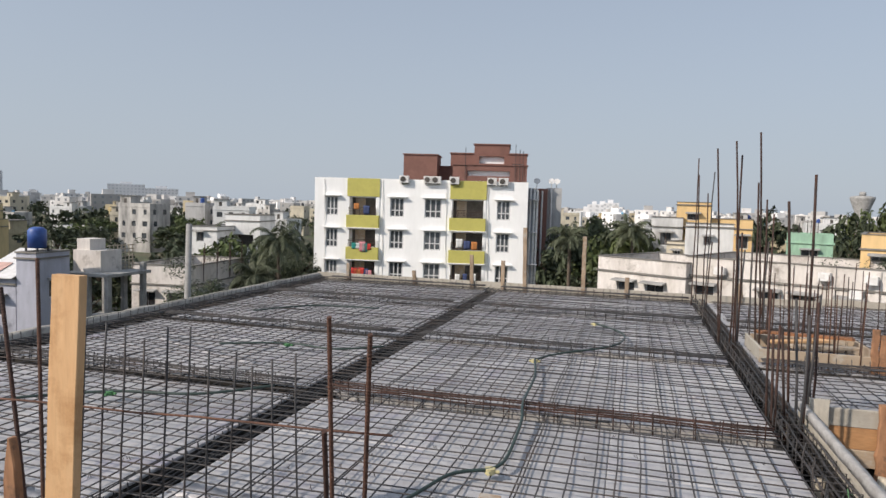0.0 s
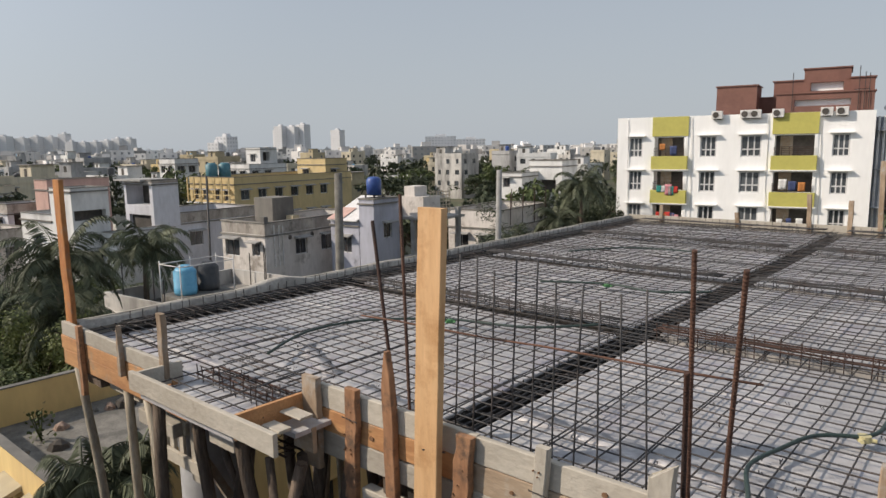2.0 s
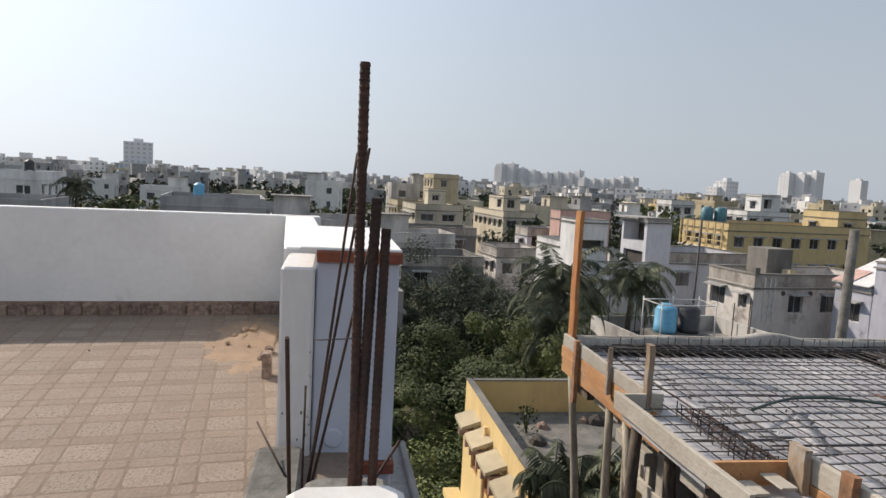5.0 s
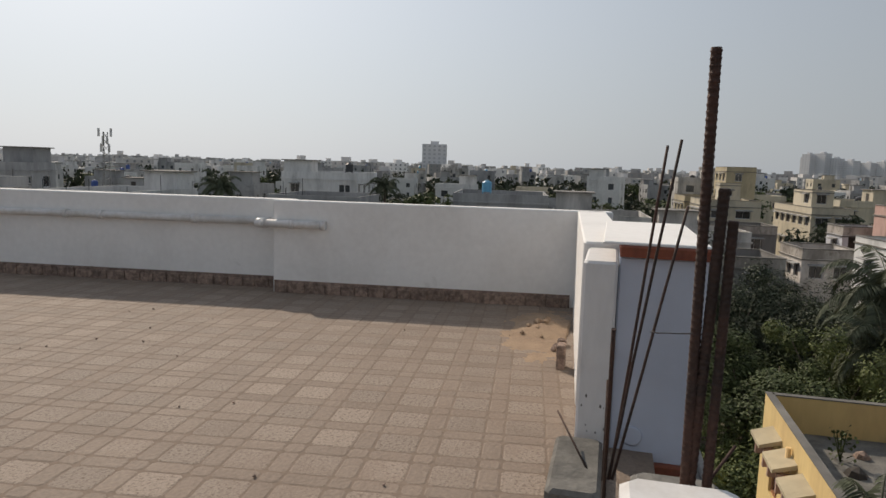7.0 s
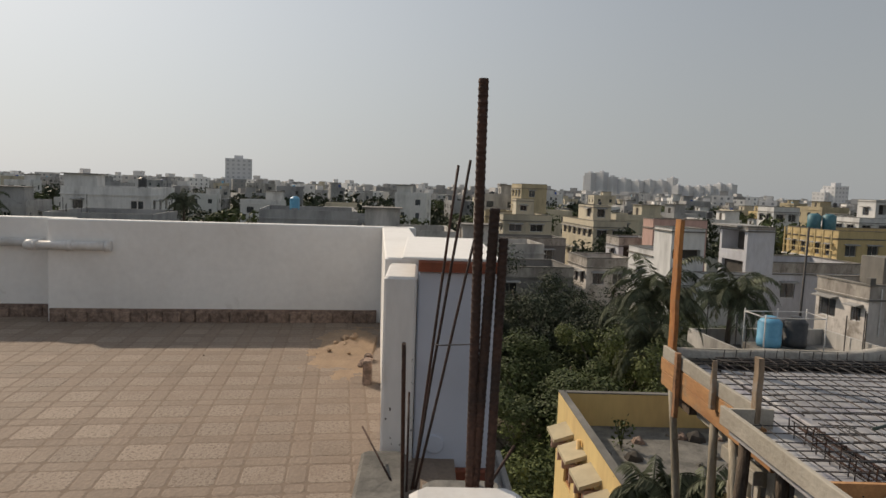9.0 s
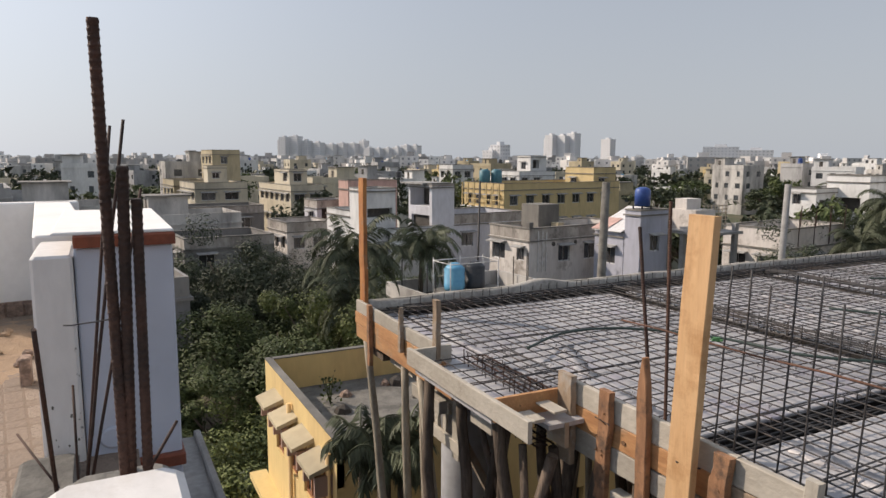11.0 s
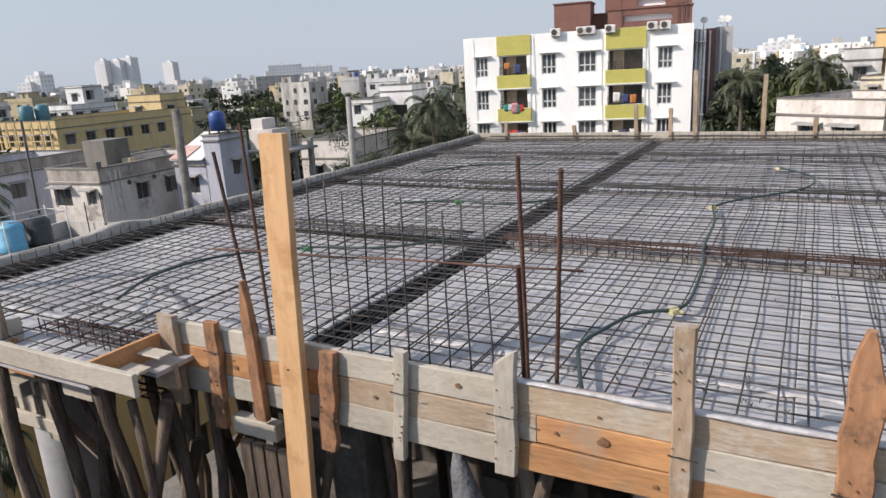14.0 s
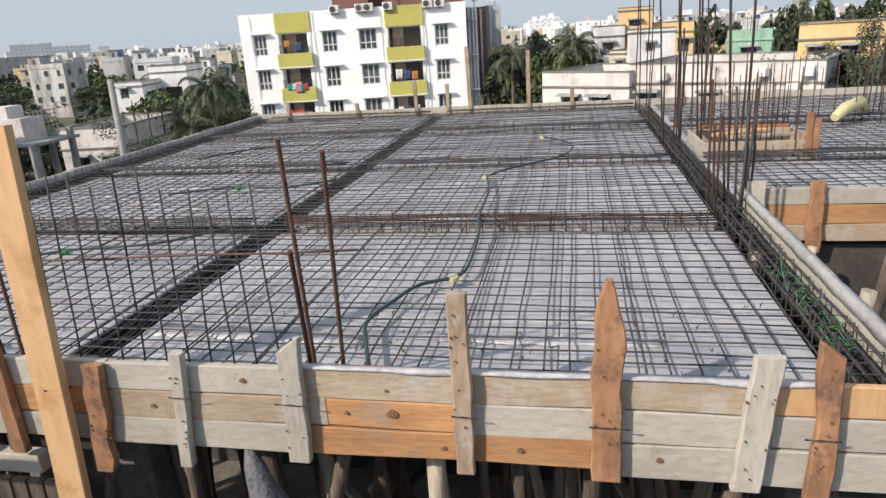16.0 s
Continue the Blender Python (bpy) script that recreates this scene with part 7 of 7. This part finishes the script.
# tower blocks on the skyline
# Skyline haze is painted in: pale walls, windows almost as light.
PALE = mat("pale_tower_walls", (0.72, 0.72, 0.73), (0.66, 0.66, 0.67), 0.5, 0.95, scale=0.02, fine=0.3, vary=0.05, bump=0)
PALEWIN = mat("pale_tower_windows", (0.58, 0.59, 0.61), None, 0.5, 0.9, scale=0.05, fine=0.5, bump=0)
for ang, r, n, w, h in ((163.4, 1150, 4, 15, 46), (159.6, 1300, 5, 15, 47), (155.3, 1250, 6, 13, 37), (148.3, 600, 2, 11, 25), (142.2, 1000, 3, 15, 53), (139.4, 1200, 1, 20, 54), (130.9, 800, 1, 36, 27), (128.4, 800, 1, 34, 26), (195.1, 560, 1, 20, 30), (91.9, 560, 3, 11, 20)):
    for k in range(n):
        a = math.radians(ang + k * 1.3 * (w / 22))
        th = thing("tower_block", (r * math.cos(a), r * math.sin(a), -12.5), "pale hazy tower block on the skyline", "tower block", "tower blocks on the skyline", turn=a - (0.7 if 139 < ang < 165 else 0))
        hh = h * q.uniform(0.8, 1.05)
        bw = w * q.uniform(0.85, 1.3) if n > 2 else w
        sh = Shape().box(-7, -bw / 2, 0, 7, bw / 2, hh, 0)
        sh.box(-3, -bw / 6, hh, 3, bw / 6, hh + 2.5, 0)
        if n > 2:  # stepped wing
            sh.box(-5, bw / 2, 0, 5, bw * 0.8, hh * 0.9, 0)
        for lv in range(int(hh / 3.2)):
            z = hh - 2.4 - lv * 3.2
            for c in range(int(bw / 3.6)):
                u = -bw / 2 + (c + 0.5) * bw / int(bw / 3.6)
                sh.box(-7.05, u - 0.9, z, -6.98, u + 0.9, z + 1.5, 1)
            for c in range(4):
                sh.box(-5.9 + c * 3.4, -bw / 2 - 0.05, z, -4.3 + c * 3.4, -bw / 2 + 0.02, z + 1.5, 1)
        part("tower", sh, [PALE, PALEWIN], th, local=True)

# ---- trees ----


def leaf_mat(name, c, d):
    return mat(name, c, d, 0.5, 0.6, scale=0.6, fine=3, vary=0.3, each=0.2, island=0.35, bump=0, gloss=0.2)


LEAF = [leaf_mat("mid_green_leaves", (0.094, 0.116, 0.043), (0.06, 0.08, 0.032)), leaf_mat("dark_green_leaves", (0.066, 0.078, 0.045), (0.046, 0.058, 0.036)), leaf_mat("yellow_green_leaves", (0.125, 0.145, 0.047), (0.083, 0.103, 0.037))]
FROND = leaf_mat("palm_leaves", (0.115, 0.128, 0.078), (0.07, 0.082, 0.052))
BARK = mat("tree_bark", (0.14, 0.11, 0.085), (0.08, 0.065, 0.05), 0.5, 0.95, scale=4, fine=16, stretch=(3, 3, 0.6), vary=0.25, bump=0.6)


def tree_meshes(h, rad, seed, leaves, size, material):
    """Trunk with limbs, and a crown of single leaves on many uneven clumps."""
    q = random.Random(seed)
    wood = Shape()
    fork = h * 0.42
    wood.tube([(0, 0, 0), (0.1, 0.05, fork * 0.5), (0.05, 0.15, fork), (0.2, 0.1, h * 0.7)], [h * 0.028, h * 0.022, h * 0.018, h * 0.006], 8)
    clumps = []
    for i in range(15):
        a = i * 2.399 + q.uniform(-0.3, 0.3)
        up = q.uniform(0.48, 0.95)
        out = rad * (1.15 - abs(up - 0.62) * 1.7) * q.uniform(0.45, 1.0)
        tip = Vector((out * math.cos(a), out * math.sin(a), h * up))
        s0 = Vector((0.05, 0.1, fork * q.uniform(0.8, 1.3)))
        wood.tube([s0, s0.lerp(tip, 0.5) + Vector((0, 0, h * 0.03)), tip], [h * 0.01, h * 0.006, h * 0.002], 5)
        for k in range(4):
            p = tip + Vector((q.gauss(0, 1), q.gauss(0, 1), q.gauss(0, 0.7))) * rad * 0.25
            clumps.append((p, rad * q.uniform(0.10, 0.30)))
    crown = Shape()
    v, f = [], []
    for i in range(leaves):
        c, r = clumps[q.randrange(len(clumps))]
        d = Vector((q.gauss(0, 1), q.gauss(0, 1), q.gauss(0, 1))).normalized()
        p = c + d * r * q.random() ** 0.28
        n = (d + Vector((q.uniform(-0.7, 0.7), q.uniform(-0.7, 0.7), q.uniform(0.1, 0.9)))).normalized()
        a = n.orthogonal().normalized()
        b = n.cross(a)
        t = q.uniform(0, 6.28)
        a, b = a * math.cos(t) + b * math.sin(t), b * math.cos(t) - a * math.sin(t)
        s = size * q.uniform(0.6, 1.3)
        k = len(v)
        v += [tuple(p - a * s), tuple(p + b * s * 0.42), tuple(p + a * s - n * s * 0.2), tuple(p - b * s * 0.42)]
        f.append((k, k + 1, k + 2, k + 3))
    crown.v, crown.f, crown.s = v, f, [0] * len(f)
    return wood.mesh("trunk", BARK, smooth=True), crown.mesh("crown", material)


def tree(me, x, y, z, turn, scale, label, group):
    th = thing("tree", (x, y, z), label, "tree", group, turn=turn)
    th.scale = scale
    piece("trunk", me[0], th)
    piece("crown", me[1], th)
    return th


def frond(s, root, yaw, rise, length, q, leaflet=0.55, n=24, slot=0, droop=1.0):
    """A feather leaf: a bending midrib with hanging leaflets on both sides."""
    pts = []
    d = Vector((math.cos(yaw) * math.cos(rise), math.sin(yaw) * math.cos(rise), math.sin(rise)))
    p = Vector(root)
    for i in range(n + 1):
        pts.append(p.copy())
        p = p + d * (length / n)
        d = (d + Vector((0, 0, -0.075 * droop * (0.4 + i / n)))).normalized()
    s.tube(pts, [0.03 * (1 - 0.85 * i / n) for i in range(n + 1)], 4, slot)
    for i in range(2, n + 1):
        u = i / n
        t = (pts[i] - pts[i - 1]).normalized()
        side = t.cross(Vector((0, 0, 1))).normalized()
        ll = leaflet * math.sin(min(1, u * 1.25 + 0.12) * math.pi * 0.86) + 0.08
        for sg in (-1, 1):
            for h in (0, 0.5):
                o = pts[i - 1].lerp(pts[i], h)
                e = o + (side * sg * 0.8 + t * 0.45 + Vector((0, 0, -0.45 * droop + q.uniform(-0.25, 0.2)))) * ll
                w = t * 0.034
                mid = o.lerp(e, 0.5) + Vector((0, 0, 0.05 * ll))
                s.add([o, mid - w, e, mid + w], [(0, 1, 2, 3)], slot)


def palm_meshes(h, fronds, length, seed, leaflet=0.6, lean=0.6):
    q = random.Random(seed)
    wood = Shape()
    wood.tube([(lean * (i / 10) ** 2, 0.1 * math.sin(i * 0.5), h * i / 10) for i in range(11)], [0.2 - 0.008 * i for i in range(11)], 9)
    top = (lean, 0.1 * math.sin(5.0), h)
    out = Shape()
    for i in range(fronds):
        frond(out, top, i * 2.399 + q.uniform(-0.2, 0.2), math.radians(68 - 80 * (i / fronds) + q.uniform(-8, 8)), length * q.uniform(0.85, 1.1), q, leaflet, droop=1.5)
    return wood.mesh("trunk", BARK, smooth=True), out.mesh("crown", FROND)


def areca_meshes(seed):
    q = random.Random(seed)
    wood, out = Shape(), Shape()
    for i in range(3):
        x, y, h = q.uniform(-0.35, 0.35), q.uniform(-0.35, 0.35), q.uniform(8.6, 9.5)
        wood.tube([(x, y, 0), (x * 1.3, y * 1.3, h)], [0.09, 0.06], 8)
        for k in range(9):
            frond(out, (x * 1.3, y * 1.3, h), k * 2.399 + q.random(), math.radians(q.uniform(5, 70)), q.uniform(0.85, 1.2), q, 0.36, 14, droop=1.6)
    return wood.mesh("trunk", BARK, smooth=True), out.mesh("crown", FROND)


big = [tree_meshes(10, 3.6, 1, 26000, 0.08, LEAF[0]), tree_meshes(9, 3.8, 2, 26000, 0.08, LEAF[1]), tree_meshes(8, 3.2, 3, 26000, 0.07, LEAF[2]), tree_meshes(9.5, 3.4, 4, 26000, 0.08, LEAF[0])]
small = [tree_meshes(8, 3.2, 11, 1600, 0.34, LEAF[1]), tree_meshes(7, 3.4, 12, 1600, 0.34, LEAF[0]), tree_meshes(9, 3.0, 13, 1500, 0.34, LEAF[1])]
coco = [palm_meshes(9, 22, 2.5, 5, 0.6), palm_meshes(8, 20, 2.3, 6, 0.56, lean=-0.5)]
areca = areca_meshes(3)
q = random.Random(77)
for k, x, y, top, wd in ((1, -37, 4.8, -2.1, 1.15), (1, -34.0, 3.6, -3.0, 0.95), (1, -35.2, 7.2, -3.2, 0.9), (0, -27.5, 4.2, -3.7, 1.05), (2, -28.0, 6.4, -3.0, 1.0), (0, -24.4, 2.6, -4.4, 1.0), (2, -21.6, 2.4, -5.4, 1.05), (0, -22.6, 4.6, -5.6, 1.0), (2, -24.6, 5.6, -5.2, 0.9), (0, -19.2, 0.3, -6.4, 0.9),
                         (1, -37, 9.5, -5.0, 0.9), (3, -26.0, 9.2, -6.6, 0.8), (0, -15.5, 0.0, -8.2, 0.7), (3, -20.2, 4.0, -6.6, 0.9)):
    h = (top + 12.5) * 0.9
    h0 = (10, 9, 8, 9.5)[k]
    tree(big[k], x, y, -12.5, q.uniform(0, 6.28), (wd, wd, h / h0), "broad leafy green tree with an uneven crown" if k != 1 else "dark leafy tree with an uneven crown", "trees between the houses")
for m, x, y, top in ((0, -30.4, 8.2, -2.7), (1, -34.3, 13.8, -3.2), (1, -28.2, 7.7, -4.2), (0, -25.8, 42.3, -1.2), (1, -6.1, 54, -0.6), (0, -1.2, 58, -0.1), (1, -43, 60, -2.0), (0, -60, -38, -1.0), (1, -72, -26, -0.8), (0, -46, -24, -3.4), (1, -26, 40, -3.5)):
    h = top + 12.5
    th = thing("palm_tree", (x, y, -12.5), "tall coconut palm with drooping feathery fronds", "palm tree", "coconut palms", turn=q.uniform(0, 6.28))
    th.scale = (1, 1, h / (9, 8)[m])
    piece("trunk", coco[m][0], th)
    cr = piece("crown", coco[m][1], th)
    h0, c = (9, 8)[m], 1.17 if -40 < x < -30 and y < 20 else 1.0  # older palms carry longer fronds
    cr.scale = (c, c, c * h0 / h)
    cr.location = ((1 - c) * (0.6, -0.5)[m], 0, h0 - c * h0 * h0 / h)
for x, y, z, tn in ((-11.4, 2.2, -11.2, 0.3), (-10.9, 2.5, -11.6, 1.7)):
    th = thing("palm_tree", (x, y, -12.5), "clump of slender areca palms beside the yellow house", "palm tree", "areca palms", turn=tn)
    th.scale = (0.72, 0.72, 1.06)
    piece("trunk", areca[0], th)
    piece("crown", areca[1], th)
for x, y, top, k in ((-6.5, 60, -1.0, 0), (-2.5, 62, -0.6, 1), (-8.5, 66, -0.2, 0), (-4, 70, 0.2, 2), (10, 80, 0.5, 0), (14, 86, 1.6, 2), (22, 84, 2.0, 0), (26, 92, 2.4, 1), (34, 96, 2.2, 2), (19, 40, -1.0, 1), (13.6, 37.5, 0.4, 0), (15.8, 36.5, 0.2, 2), (17.5, 38.5, 0.6, 0), (26, 60, 1.2, 2), (40, 110, 2.4, 0), (-25.5, 33, -3.4, 0), (-31, 50, -1.8, 2), (-36, 52, -2.2, 1), (-42, 50, -2.6, 0), (-46, 46, -3.0, 2), (-44, 3, -4.6, 1), (-50, 10, -4.6, 0), (-48, 15, -4.9, 1), (-40, 14, -5.5, 0), (-53, 1, -4.2, 2), (-43, -3, -4.0, 1), (-82, 22, -2.4, 0), (-80, 4, -2.0, 0), (-62, 30, -3.6, 1), (-84, 40, -1.4, 0), (-88, 46, -1.2, 1), (-47, 36, -4.2, 0), (-42, 19, -5.2, 1)):
    near = math.hypot(x, y) < 60
    h = top + (11.3 if near and x < -35 else 12.5)
    tree(big[(1, 0, 1)[k]] if near else small[k], x, y, -12.5, q.uniform(0, 6.28), (1.1, 1.1, h / (((9, 10, 9) if near else (8, 7, 9))[k])), "dark leafy tree rising between the houses", "trees of the town")
made = 0
while made < 215:
    ang = q.uniform(math.radians(45), math.radians(228))
    r = 55 + 215 * q.random() ** 0.8
    x, y = r * math.cos(ang), r * math.sin(ang)
    if any(math.hypot(x - a, y - b) < c * 0.9 for a, b, c in HOUSES) or (r < 105 and 2.45 < ang < 3.05) or (r < 62 and ang > 1.9):
        continue
    k = q.randrange(3)
    h = q.uniform(6.0, 10.5)
    w = q.uniform(0.9, 1.7)
    tree(small[k], x, y, -12.5, q.uniform(0, 6.28), (w, w, h / (8, 7, 9)[k]), "dark leafy tree rising between the houses", "trees of the town")
    made += 1
s = Shape()
for i in range(3000):
    ang = q.uniform(math.radians(40), math.radians(232))
    r = 240 + 2000 * q.random() ** 1.7
    w, h = q.uniform(4, 8), q.uniform(6, 10.5)
    cx, cy = r * math.cos(ang), r * math.sin(ang)
    if r < 500 and any(math.hypot(cx - a, cy - b) < c * 0.8 for a, b, c in HOUSES):
        continue
    for k in range(30 if r < 700 else 12):
        a = q.uniform(0, 6.28)
        p = Vector((cx + w * 0.55 * math.cos(a) * q.random() ** 0.6, cy + w * 0.55 * math.sin(a) * q.random() ** 0.6, -12.5 + h * q.uniform(0.35, 0.95)))
        e = w * (q.uniform(0.1, 0.22) if r < 700 else q.uniform(0.2, 0.4))
        tip = [p + Vector((q.uniform(-1, 1), q.uniform(-1, 1), q.uniform(-1, 1))).normalized() * e for _ in range(5)]
        s.add(tip, [(0, 1, 2), (0, 2, 3), (0, 3, 4), (1, 2, 4), (1, 3, 4)])
whole("far_trees", s, LEAF[1], "distant dark green treetops among the houses", "trees", kind="stuff", base=(0, 0, -12.5))

# rubbish and weeds on the yellow house's roof
q = random.Random(61)
for i in range(26):
    x, y = q.uniform(-17.0, -12.5), q.uniform(2.5, 8.5)
    r = q.uniform(0.08, 0.28)
    s = Shape().tube([(x, y, -3.925), (x + 0.02, y, -3.92 + r * 0.5), (x, y + 0.03, -3.92 + r * 0.8)], [r, r * 0.7, r * 0.15], 7)
    whole("rubble_lump", s, q.choice((DARKCONC, SKIRT, SHADEDARK)), "dark lump of rubble on the sooty roof", "rubble", "rubble on the roof")
for x, y in ((-16.4, 8.2), (-15.2, 8.4), (-14.6, 8.1), (-16.9, 5.6), (-16.8, 7.2), (-15.8, 3.0)):
    s = Shape()
    for i in range(70):
        a, u = q.uniform(0, 6.28), q.random()
        p = Vector((x + 0.32 * u * math.cos(a), y + 0.32 * u * math.sin(a), -3.9 + q.random() * 0.7))
        d = Vector((q.gauss(0, 1), q.gauss(0, 1), q.gauss(0, 1))).normalized() * 0.09
        e = d.orthogonal().normalized() * 0.035
        s.add([p, p + d * 0.5 + e, p + d, p + d * 0.5 - e], [(0, 1, 2, 3)])
    for i in range(5):
        s.tube([(x, y, -3.92), (x + q.uniform(-0.2, 0.2), y + q.uniform(-0.2, 0.2), -3.3)], 0.012, 4)
    whole("weed", s, LEAF[0], "scrubby weed growing on the sooty roof", "plant", "weeds on the roof")
